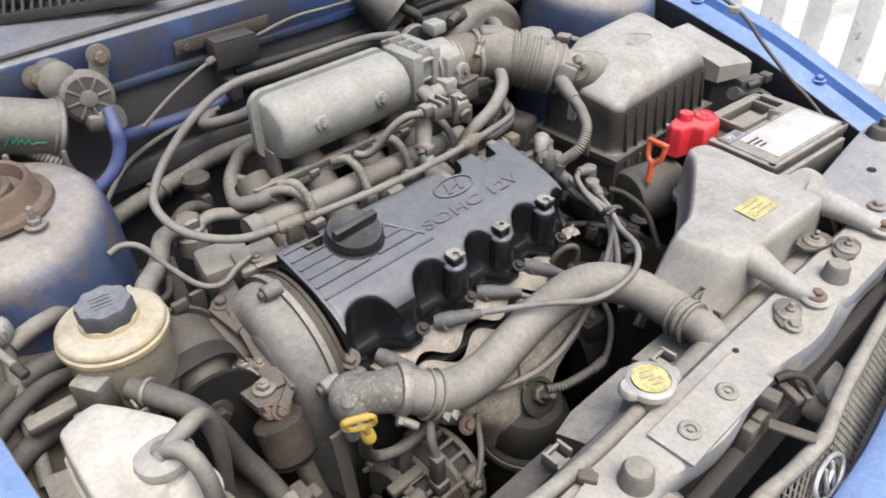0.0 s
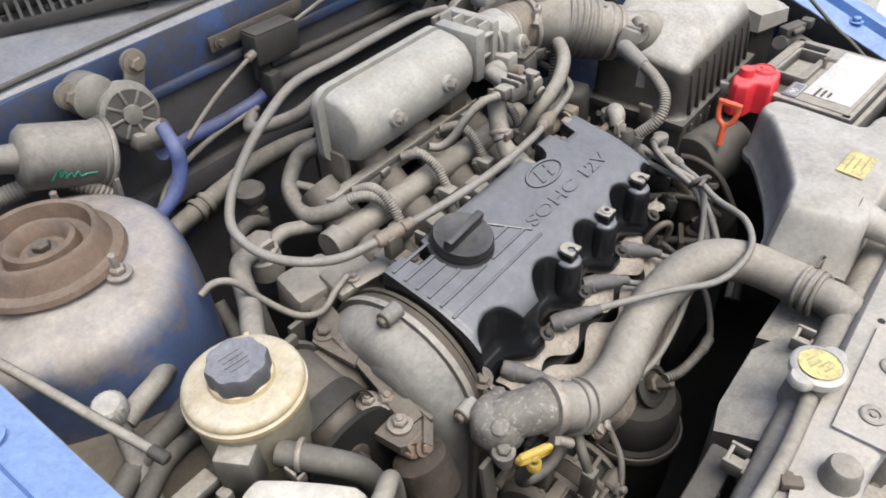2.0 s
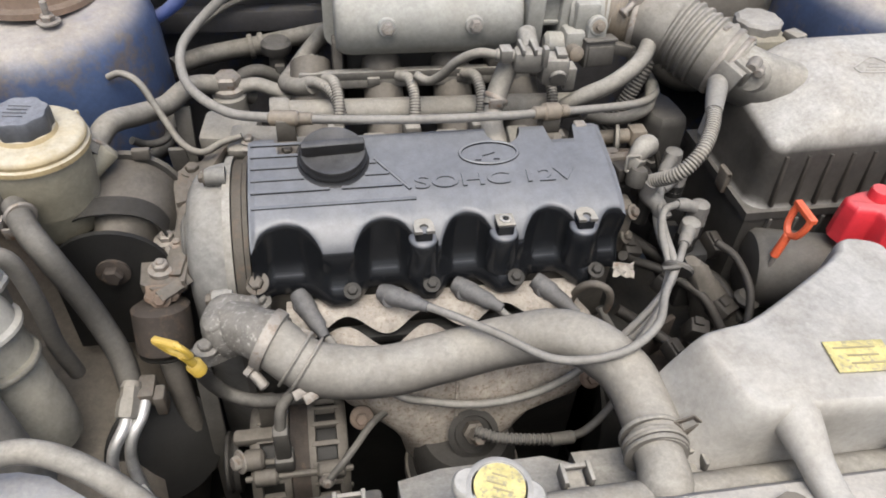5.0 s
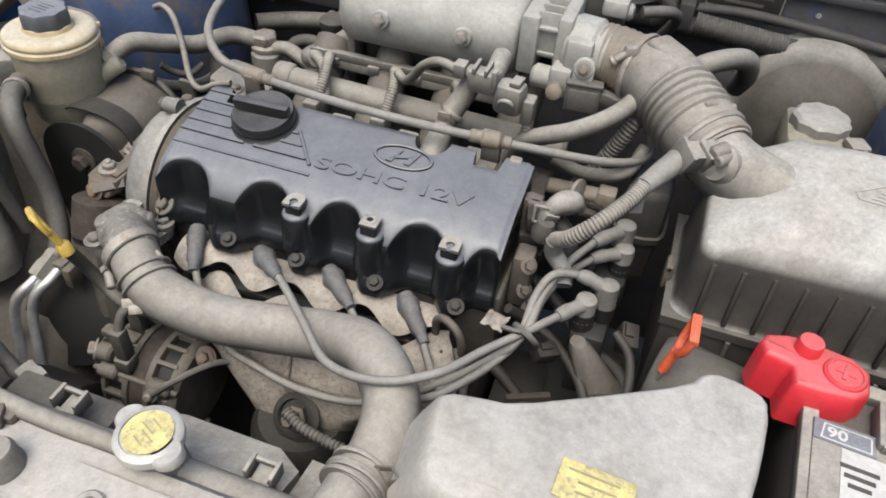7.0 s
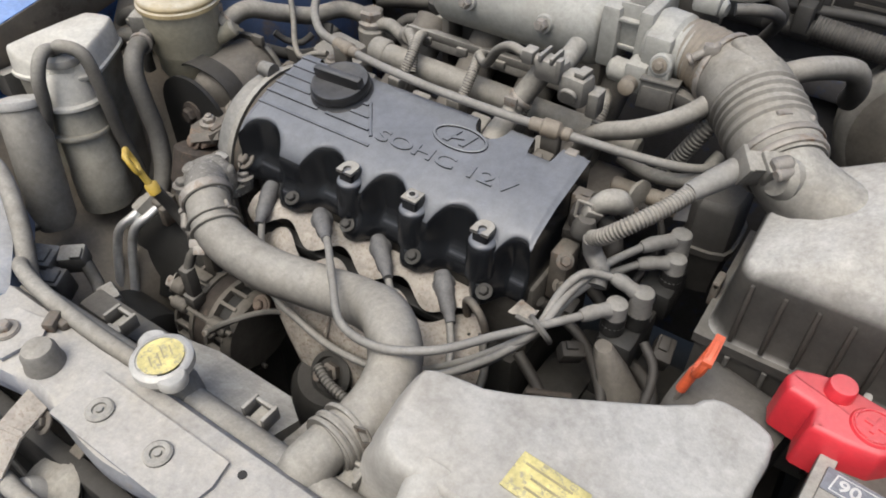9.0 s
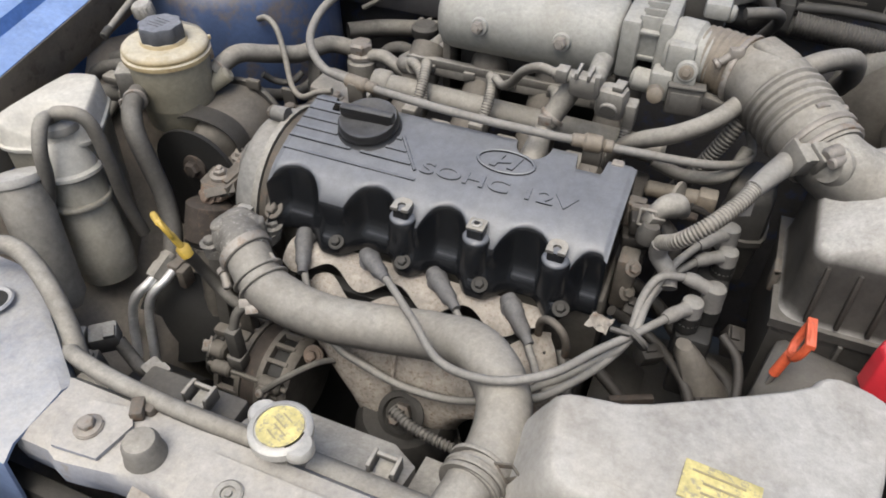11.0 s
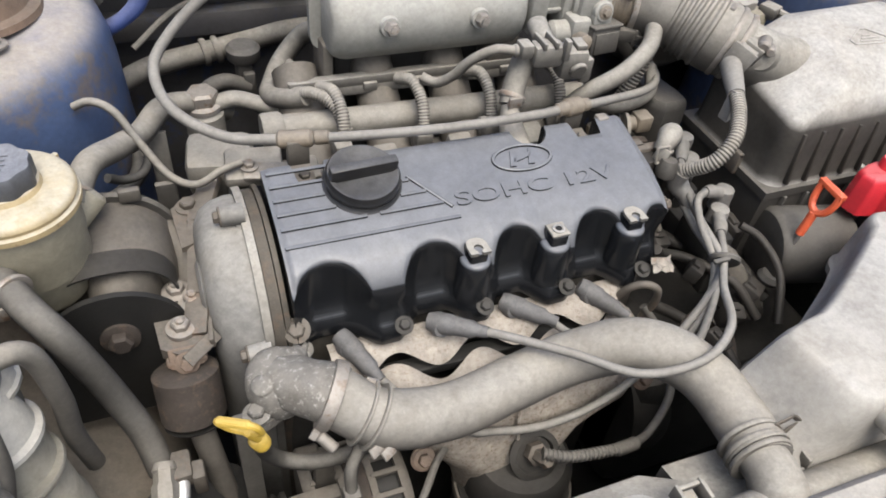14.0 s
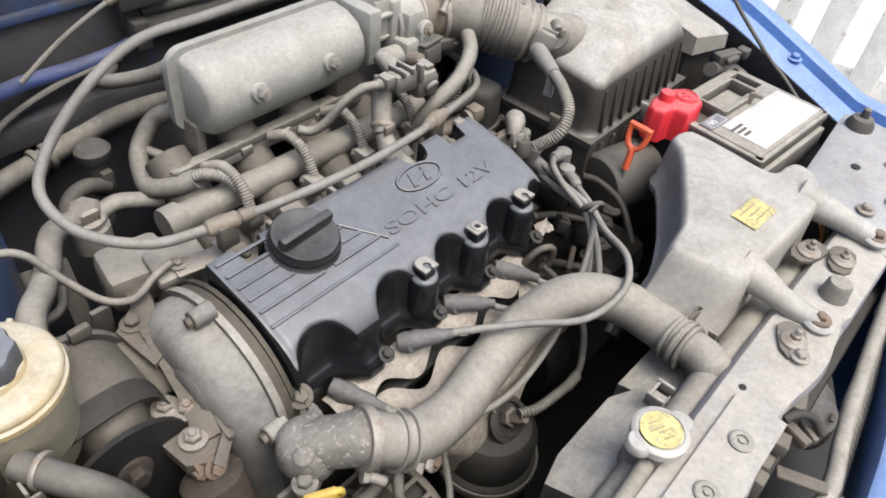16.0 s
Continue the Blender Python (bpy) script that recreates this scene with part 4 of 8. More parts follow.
def oil_cap():
    c = thing("oil_filler_cap", (-0.173, 0.098, 0.82), "black plastic oil filler cap with a raised grip", "oil cap")
    up = (0, -0.20, 1)
    part("disc", lathe([(0.039, 0), (0.039, 0.004), (0.0365, 0.006), (0.0355, 0.008), (0.0365, 0.010), (0.0365, 0.017), (0.0345, 0.0205), (0.031, 0.0205), (0.028, 0.018), (0.01, 0.018)], (-0.173, 0.100, 0.8195), up, 44), CAP_PLASTIC, c)
    b = box((0, 0, 0.0245), (0.068, 0.011, 0.017), 0.003)
    part("grip", moved(b, Matrix.Translation((-0.173, 0.100, 0.8195)) @ pose(0, 0, 0, math.degrees(math.atan(0.2)), 0, 3)), CAP_PLASTIC, c)
    return c


oil_cap()


def engine_block():
    b = thing("engine_block", (-0.05, 0.1, 0.2), "dirty alloy cylinder head on a dark engine block", "engine")
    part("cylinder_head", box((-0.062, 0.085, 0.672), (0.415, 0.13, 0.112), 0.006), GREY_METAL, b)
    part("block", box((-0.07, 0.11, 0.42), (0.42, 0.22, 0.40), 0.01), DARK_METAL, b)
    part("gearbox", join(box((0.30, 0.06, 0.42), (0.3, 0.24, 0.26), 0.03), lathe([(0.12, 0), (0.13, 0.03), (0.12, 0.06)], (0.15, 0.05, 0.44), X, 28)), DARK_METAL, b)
    part("end_bracket", join(box((0.158, 0.06, 0.735), (0.022, 0.03, 0.07), 0.004), box((0.163, 0.098, 0.80), (0.036, 0.012, 0.02), 0.003), box((0.15, 0.105, 0.785), (0.02, 0.018, 0.05), 0.003)), RUSTY, b, "rusty bracket at the end of the head")
    for p in ((0.165, 0.045, 0.765), (0.165, 0.045, 0.728)):
        part("bolt", hex_bolt(p, (0.5, -0.6, 0.6), 0.006), RUSTY, b)
    rng = random.Random(4)
    part("foil", thick_sheet([[(0.132 + 0.0040 * i + 0.002 * rng.random() + 0.001 * j, -0.010 + 0.0034 * j + 0.002 * rng.random() - 0.0006 * i, 0.715 + 0.0012 * j + 0.005 * rng.random()) for j in range(6)] for i in range(7)], 0.0005), STEEL, b, "crumpled bright foil scrap", smooth=10)
    return b


engine_block()


def timing_cover():
    t = thing("timing_belt_cover", (-0.30, 0.08, 0.5), "dusty pale grey curved timing belt cover", "timing cover")

    def arch(r, cy, cz, down):
        return [(cy + r, down)] + [(cy + r * math.cos(radians(a)), cz + r * math.sin(radians(a))) for a in range(0, 181, 9)] + [(cy - r + 0.01, down)]

    rows = []
    for x, k in ((-0.334, 0.42), (-0.337, 0.62), (-0.334, 0.78), (-0.326, 0.90), (-0.314, 0.97), (-0.300, 1.0), (-0.290, 1.0)):
        rows.append([(x, 0.102 + (y - 0.102) * k, 0.702 + (z - 0.702) * (k if z > 0.702 else 1)) for y, z in arch(0.101, 0.102, 0.702, 0.42)])
    part("shell", grid(rows, True), TIMING_PLASTIC, t, smooth=70)
    part("hub_mark", lathe([(0.026, 0), (0.03, 0.003), (0.024, 0.006), (0.012, 0.006)], (-0.334, 0.075, 0.745), (-1, 0, 0), 24), TIMING_PLASTIC, t)
    part("flange", plate(arch(0.108, 0.102, 0.702, 0.42), "x", -0.292, 0.008, 0.002), PLASTIC, t)
    part("gasket", plate(arch(0.104, 0.102, 0.702, 0.42), "x", -0.283, 0.010, 0.001), OILY_METAL, t)
    part("back_plate", plate(arch(0.106, 0.104, 0.702, 0.42), "x", -0.272, 0.005, 0.001), OILY_METAL, t)
    for y, z in ((0.098, 0.812), (-0.002, 0.728), (0.2, 0.73)):
        part("boss", join(lathe([(0.0105, 0), (0.0095, 0.02), (0.008, 0.022)], (-0.288, y, z), (-1, 0, 0), 16), box((-0.293, 0.5 * (y + 0.102) + 0.35 * (y - 0.102), 0.5 * (z + 0.702) + 0.35 * (z - 0.702)), (0.010, 0.024, 0.024), 0.004, (45, 0, 0))), TIMING_PLASTIC, t)
        part("bolt", hex_bolt((-0.309, y, z), (-1, 0, 0), 0.006), RUSTY, t)
    part("bolt", hex_bolt((-0.262, 0.006, 0.738), (-0.2, -0.5, 0.8), 0.008), RUSTY, t)
    return t


timing_cover()


def drive_belt():
    b = thing("drive_belt", (-0.35, 0.2, 0.6), "dusty black ribbed drive belt", "belt")
    for at, size, tilt in (((-0.352, 0.25, 0.70), (0.02, 0.007, 0.19), -14), ((-0.352, 0.208, 0.69), (0.02, 0.006, 0.19), 8), ((-0.325, -0.06, 0.55), (0.018, 0.006, 0.3), -6)):
        part("belt_run", box(at, size, 0.001, (tilt, 0, 0)), RUBBER, b)
    return b


drive_belt()


def exhaust():
    e = thing("exhaust_manifold", (-0.05, -0.06, 0.45), "pale rusty heat shield over the exhaust manifold", "exhaust manifold")

    def wave(x):
        return 0.5 - 0.5 * math.cos(2 * math.pi * (x + 0.172) / 0.0868)

    rows = []
    for k in range(101):
        x = -0.235 + 0.325 * k / 100
        w = wave(x)
        rows.append([(x, 0.006, 0.706), (x, -0.006, 0.7085), (x, -0.012 - 0.006 * w, 0.708 - 0.003 * w), (x, -0.017 - 0.012 * w, 0.706 - 0.008 * w), (x, -0.021 - 0.016 * w, 0.703 - 0.015 * w)])
    part("upper_shield", thick_sheet(rows, 0.0015), SHIELD, e, "pale wavy upper shield plate")
    rows = []
    for k in range(121):
        f = k / 120
        row = []
        for y, z, x0, x1, ripple in ((-0.0310, 0.692, -0.212, 0.098, 1.0), (-0.037, 0.691, -0.213, 0.10, 0.9), (-0.046, 0.688, -0.213, 0.108, 0.6), (-0.064, 0.672, -0.211, 0.12, 0.3), (-0.080, 0.652, -0.205, 0.125, 0.12),
                                    (-0.090, 0.632, -0.192, 0.122, 0.0), (-0.096, 0.612, -0.176, 0.10, 0.0), (-0.100, 0.595, -0.155, 0.05, 0.0), (-0.104, 0.575, -0.132, 0.024, 0.0), (-0.106, 0.55, -0.118, 0.012, 0.0), (-0.108, 0.515, -0.11, 0.0, 0.0)):
            x = x0 + (x1 - x0) * f
            w = wave(x)
            edge = 0.03 * (abs(f - 0.5) * 2) ** 5
            dent = 0.003 * math.sin(x * 61 + z * 40) * (1 - ripple)
            row.append((x, y - 0.0155 * w * ripple + edge + dent, z - 0.0155 * w * ripple - edge * 0.3))
        rows.append(row)
    part("lower_shield", thick_sheet(rows, 0.0018), SHIELD, e, "pale rust-flecked lower heat shield", smooth=70)
    # added black plate paints the shade between the two shields
    part("manifold_plate", box((-0.06, -0.022, 0.672), (0.32, 0.02, 0.012), 0.002), BLACK_METAL, e, "black plate standing for the shade in the gap")
    part("seam", rod((-0.058, -0.083, 0.662), (-0.060, -0.101, 0.612), 0.0022, 6), SHIELD, e)
    for x, y, z in ((-0.164, -0.093, 0.618), (0.098, -0.083, 0.632)):
        part("bolt_seat", lathe([(0.013, 0), (0.013, 0.003), (0.009, 0.005)], (x, y, z), (0, -0.75, 0.6), 20), RUST, e)
        part("shield_bolt", hex_bolt((x, y - 0.003, z + 0.003), (0, -0.75, 0.6), 0.007), RUST, e)
    part("down_pipe", lathe([(0.062, 0.2), (0.066, 0.26), (0.066, 0.34), (0.060, 0.345), (0.060, 0.385), (0.05, 0.40)], (-0.045, -0.095, 0.17), Z, 30), DARK_METAL, e, "dark flanged down pipe")
    part("pipe_band", ring_band((-0.045, -0.095, 0.50), Z, 0.066, 0.014, 0.003), GREY_METAL, e)
    o = thing("oxygen_sensor", (-0.046, -0.108, 0.59), "dark rusty oxygen sensor with sleeved cable", "sensor")
    part("well", lathe([(0.028, 0), (0.029, 0.004), (0.022, 0.006), (0.02, 0.001)], (-0.041, -0.110, 0.588), (-0.05, -0.75, 0.6), 24), DARK_METAL, o)
    part("hex", lathe([(0.012, 0), (0.013, 0.002), (0.013, 0.012), (0.009, 0.014), (0.009, 0.03), (0.006, 0.034)], (-0.041, -0.108, 0.590), (0.05, -0.75, 0.6), 6), RUSTY, o)
    part("sleeve", tube([(-0.044, -0.126, 0.617), (-0.02, -0.136, 0.614), (0.013, -0.140, 0.610), (0.05, -0.142, 0.606)], 0.0062, 10, 0.004, (0.005, 0.0007)), RUBBER, o, "corrugated cable sleeve")
    part("cable", tube([(0.05, -0.142, 0.606), (0.084, -0.134, 0.607), (0.125, -0.105, 0.625), (0.135, -0.06, 0.655), (0.115, -0.03, 0.69)], 0.0048, 10), RUBBER, o)
    part("joiner", rod((0.036, -0.1425, 0.607), (0.066, -0.1405, 0.605), 0.0075, 12), RUBBER, o)
    l = solid("lifting_eye", tube([(0.085, -0.012, 0.68), (0.088, -0.022, 0.715), (0.10, -0.032, 0.732), (0.116, -0.038, 0.725), (0.122, -0.036, 0.70), (0.118, -0.03, 0.67)], 0.0045, 10), RUSTY, "bent rusty steel lifting eye", "lifting eye")
    return e, l


exhaust()


# ---- spark plug leads and coil ----
LEADS = [
    [(-0.217, -0.004, 0.714), (-0.201, -0.037, 0.706), (-0.176, -0.066, 0.688), (-0.128, -0.100, 0.664), (-0.091, -0.104, 0.649), (-0.040, -0.108, 0.640), (0.017, -0.104, 0.640), (0.066, -0.098, 0.660), (0.115, -0.085, 0.695), (0.157, -0.068, 0.732), (0.183, -0.044, 0.755), (0.190, 0.010, 0.766), (0.204, 0.060, 0.770), (0.224, 0.102, 0.772)],
    [(-0.124, -0.012, 0.722), (-0.075, -0.054, 0.735), (-0.028, -0.100, 0.747), (0.020, -0.143, 0.752), (0.076, -0.155, 0.766), (0.124, -0.130, 0.770), (0.156, -0.080, 0.762), (0.187, -0.040, 0.760), (0.210, -0.006, 0.756)],
    [(-0.041, -0.006, 0.716), (-0.013, -0.031, 0.714), (0.015, -0.056, 0.700), (0.06, -0.10, 0.688), (0.105, -0.115, 0.702), (0.150, -0.085, 0.726), (0.182, -0.040, 0.748), (0.190, 0.016, 0.753), (0.203, 0.058, 0.753), (0.226, 0.096, 0.753)],
    [(0.050, -0.009, 0.712), (0.072, -0.032, 0.703), (0.093, -0.058, 0.69), (0.115, -0.088, 0.690), (0.15, -0.078, 0.718), (0.179, -0.042, 0.748), (0.183, 0.000, 0.768), (0.194, 0.028, 0.778), (0.218, 0.044, 0.773)],
]
COILS = [(0.253, 0.138, 0.768), (0.233, 0.027, 0.748), (0.258, 0.122, 0.748), (0.251, 0.047, 0.757)]


def plug_leads():
    for pts, coil in zip(LEADS, COILS):
        l = thing("spark_plug_lead", pts[0], "grey spark plug lead with rubber boots", "ignition lead", "spark plug leads")
        a, b = Vector(pts[0]), Vector(pts[1])
        d = (b - a).normalized()
        part("plug_boot", join(lathe([(0.009, -0.012), (0.0105, -0.006), (0.011, 0.002), (0.0112, 0.012), (0.0098, 0.015), (0.009, 0.034), (0.0068, 0.038), (0.0056, 0.05)], a, d, 18),
                               lathe([(0.011, 0), (0.0115, 0.012), (0.009, 0.018)], a - Vector((0, -0.008, 0.006)), (0, -0.9, 0.35), 16)), BOOT, l, "grey rubber plug boot")
        part("cable", tube([a + d * 0.035, *[Vector(p) for p in pts[2:]]] if (b - a).length < 0.045 else [a + d * 0.035, *[Vector(p) for p in pts[1:]]], 0.0044, 10), LEAD, l)
        c = Vector(coil)
        e = Vector(pts[-1])
        part("coil_boot", join(lathe([(0.0118, -0.018), (0.0128, -0.016), (0.0118, -0.013), (0.0122, -0.008), (0.0115, -0.006), (0.0118, 0.004), (0.0108, 0.011), (0.007, 0.0135)], c, Z, 18), tube([c + Vector((0, 0, 0.003)), c.lerp(e, 0.6) + Vector((0, 0, 0.003)), e], [0.009, 0.0082, 0.0072, 0.0085, 0.0062], 12)), LEAD, l, "grey elbow boot")
    solid("cable_tie", join(lathe([(0.016, -0.003), (0.0175, 0), (0.016, 0.003)], (0.186, -0.044, 0.757), (0.45, 0.75, 0.45), 16), box((0.172, -0.052, 0.768), (0.02, 0.005, 0.004), 0.001)), RUBBER, "dark plastic tie round the leads", "cable tie")
    c = thing("ignition_coil", (0.25, 0.06, 0.7), "plastic ignition coil pack, blackened for the shade below the leads", "ignition coil")
    # case, bracket and towers near-black: the shadow under the boots, put into colour
    part("case", join(box((0.25, 0.125, 0.705), (0.04, 0.06, 0.04), 0.008), box((0.243, 0.04, 0.70), (0.04, 0.06, 0.04), 0.008)), BLACK_METAL, c)
    part("bracket", box((0.245, 0.05, 0.67), (0.03, 0.10, 0.06), 0.004), DARK_METAL, c)
    for p in COILS:
        part("tower", lathe([(0.013, 0), (0.0125, 0.02)], (p[0], p[1], 0.722), Z, 16), BLACK_METAL, c)
    return c


plug_leads()


# ---- cooling hose, thermostat housing, dipstick ----
UPPER = [(-0.252, -0.071, 0.739), (-0.209, -0.096, 0.717), (-0.144, -0.098, 0.702), (-0.076, -0.086, 0.699), (-0.009, -0.082, 0.710), (0.048, -0.105, 0.737), (0.088, -0.148, 0.735), (0.097, -0.203, 0.728), (0.090, -0.245, 0.730)]


def cooling():
    h = thing("upper_radiator_hose", UPPER[0], "thick dusty rubber upper radiator hose", "radiator hose")
    part("hose", tube(UPPER, [0.0265, 0.027, 0.0265, 0.0265, 0.0268, 0.027, 0.027, 0.0265, 0.0265], 24, 0.006, wobble=0.03), BIG_HOSE, h)
    part("end_bead", ring_band((-0.246, -0.0735, 0.7365), (0.85, -0.42, -0.3), 0.0275, 0.004, 0.002), HOSE, h)
    part("end_bead", ring_band((0.0915, -0.236, 0.729), (-0.12, -1, 0.05), 0.027, 0.004, 0.002), HOSE, h)
    a = thing("hose_clamp", (-0.222, -0.09, 0.72), "bright spring wire hose clamp on the radiator hose", "hose clamp", "hose clamps")
    ax = (0.8, -0.42, -0.4)
    part("band", join(ring_band((-0.226, -0.088, 0.7235), ax, 0.0285, 0.003), ring_band((-0.216, -0.0935, 0.7195), ax, 0.0285, 0.003)), ALLOY, a)
    part("bridge", rod((-0.218, -0.070, 0.746), (-0.207, -0.0755, 0.742), 0.0022, 6), STEEL, a)
    for p in ((-0.2235, -0.1215, 0.712), (-0.2135, -0.125, 0.709)):
        part("ear", box(p, (0.014, 0.010, 0.003), 0.001, (50, 0, 30)), STEEL, a)
    w = thing("worm_clamp", (-0.25, -0.07, 0.739), "corroded worm-drive hose clamp with screw", "hose clamp", "hose clamps")
    part("band", ring_band((-0.250, -0.0725, 0.738), (0.85, -0.42, -0.3), 0.029, 0.011), STEEL, w)
    part("screw", join(rod((-0.268, -0.095, 0.718), (-0.256, -0.108, 0.708), 0.0055, 10), lathe([(0.0075, 0), (0.0075, 0.006)], (-0.268, -0.095, 0.718), (-0.6, 0.5, 0.3), 6)), STEEL, w, "hexagonal clamp screw")
    k = thing("hose_clamp", (0.0925, -0.222, 0.7285), "rusty steel spring hose clamp", "hose clamp", "hose clamps")
    ax = Vector((-0.12, -1, 0.05)).normalized()
    at = Vector((0.0915, -0.222, 0.7285))
    part("band", join(*[ring_band(at + ax * q, ax, 0.0275, 0.0045, 0.0015) for q in (0.0, 0.011, 0.02)]), HOSE, k)
    out = Vector((0.78, -0.06, 0.62)).normalized()
    wide = ax.cross(out).normalized()
    loop = [at + out * 0.027 + wide * 0.008 + ax * 0.004, at + out * 0.044 + wide * 0.006 + ax * 0.004, at + out * 0.046 - wide * 0.006 + ax * 0.006, at + out * 0.027 - wide * 0.009 + ax * 0.006]
    part("ear", join(*[box_between(p, q, 0.006, 0.0018) for p, q in zip(loop, loop[1:])], box_between(loop[0], loop[3], 0.006, 0.0018)), RUSTY, k, "rusty square spring ear")
    t = thing("thermostat_housing", (-0.30, -0.03, 0.69), "white-corroded alloy thermostat housing elbow", "thermostat housing")
    cast = join(lathe([(0.029, 0), (0.031, 0.004), (0.0315, 0.010), (0.032, 0.016), (0.0315, 0.022), (0.030, 0.030), (0.026, 0.037), (0.018, 0.041), (0.008, 0.0425)], (-0.2865, -0.034, 0.706), (-0.06, -0.06, 1), 36),
                       tube([(-0.288, -0.036, 0.727), (-0.272, -0.052, 0.733), (-0.256, -0.0665, 0.738), (-0.240, -0.076, 0.736)], [0.024, 0.0255, 0.026, 0.026], 22, wobble=0.05), box((-0.268, -0.022, 0.728), (0.016, 0.018, 0.03), 0.005, (0, 0, 40)), lathe([(0.010, -0.02), (0.010, 0.006), (0.008, 0.008)], (-0.303, -0.048, 0.738), (-0.3, -0.3, 1), 16))
    for v in cast.verts:
        v.co += noise.noise_vector(v.co * 55.0) * 0.0022
    part("elbow", cast, CORRODED, t, smooth=70)
    ears = soften([(-0.253, -0.006), (-0.256, 0.006), (-0.268, 0.006), (-0.295, -0.012), (-0.318, -0.048), (-0.323, -0.062), (-0.317, -0.070), (-0.304, -0.067), (-0.275, -0.05), (-0.258, -0.03)], 2)
    part("flange", prism(ears[::-1], 0.700, 0.712, 0.0025), CORRODED, t)
    for x, y in ((-0.262, -0.003), (-0.3135, -0.0595)):
        boss = part("boss", lathe([(0.0105, 0), (0.0095, 0.008)], (x, y, 0.710), Z, 18), CORRODED, t)
        part("bolt", hex_bolt((x, y, 0.718), Z, 0.0078), CORRODED, boss)
    d = thing("oil_dipstick", (-0.315, -0.096, 0.6), "yellow oil dipstick handle in a black guide tube", "dipstick")
    side, stem, foot_ = Vector((-0.803, 0.548, -0.233)), Vector((-0.371, -0.155, 0.915)), Vector((-0.3145, -0.098, 0.737))
    n = [foot_ + side * u + stem * q for u, q in ((0, 0.026), (0.012, 0.030), (0.0155, 0.038), (0.015, 0.052), (0, 0.055), (-0.015, 0.052), (-0.0155, 0.038), (-0.012, 0.030), (0, 0.026))]
    part("handle", join(tube(n, 0.0030, 8, 0.003), rod(foot_ + stem * 0.008, foot_ + stem * 0.03, 0.0042, 10), rod(foot_ + stem * 0.0535 - side * 0.014, foot_ + stem * 0.0535 + side * 0.014, 0.0042, 8)), YELLOW_PLASTIC, d)
    part("neck", lathe([(0.0078, -0.002), (0.0082, 0.010), (0.0058, 0.013)], (-0.3155, -0.0965, 0.732), (-0.3, -0.12, 1), 14), YELLOW_PLASTIC, d)
    part("guide_tube", tube([(-0.316, -0.096, 0.734), (-0.313, -0.082, 0.695), (-0.298, -0.078, 0.664), (-0.270, -0.086, 0.658), (-0.235, -0.085, 0.655), (-0.17, -0.07, 0.648)], 0.0075, 12), RUBBER, d)
    return h, t, d


cooling()


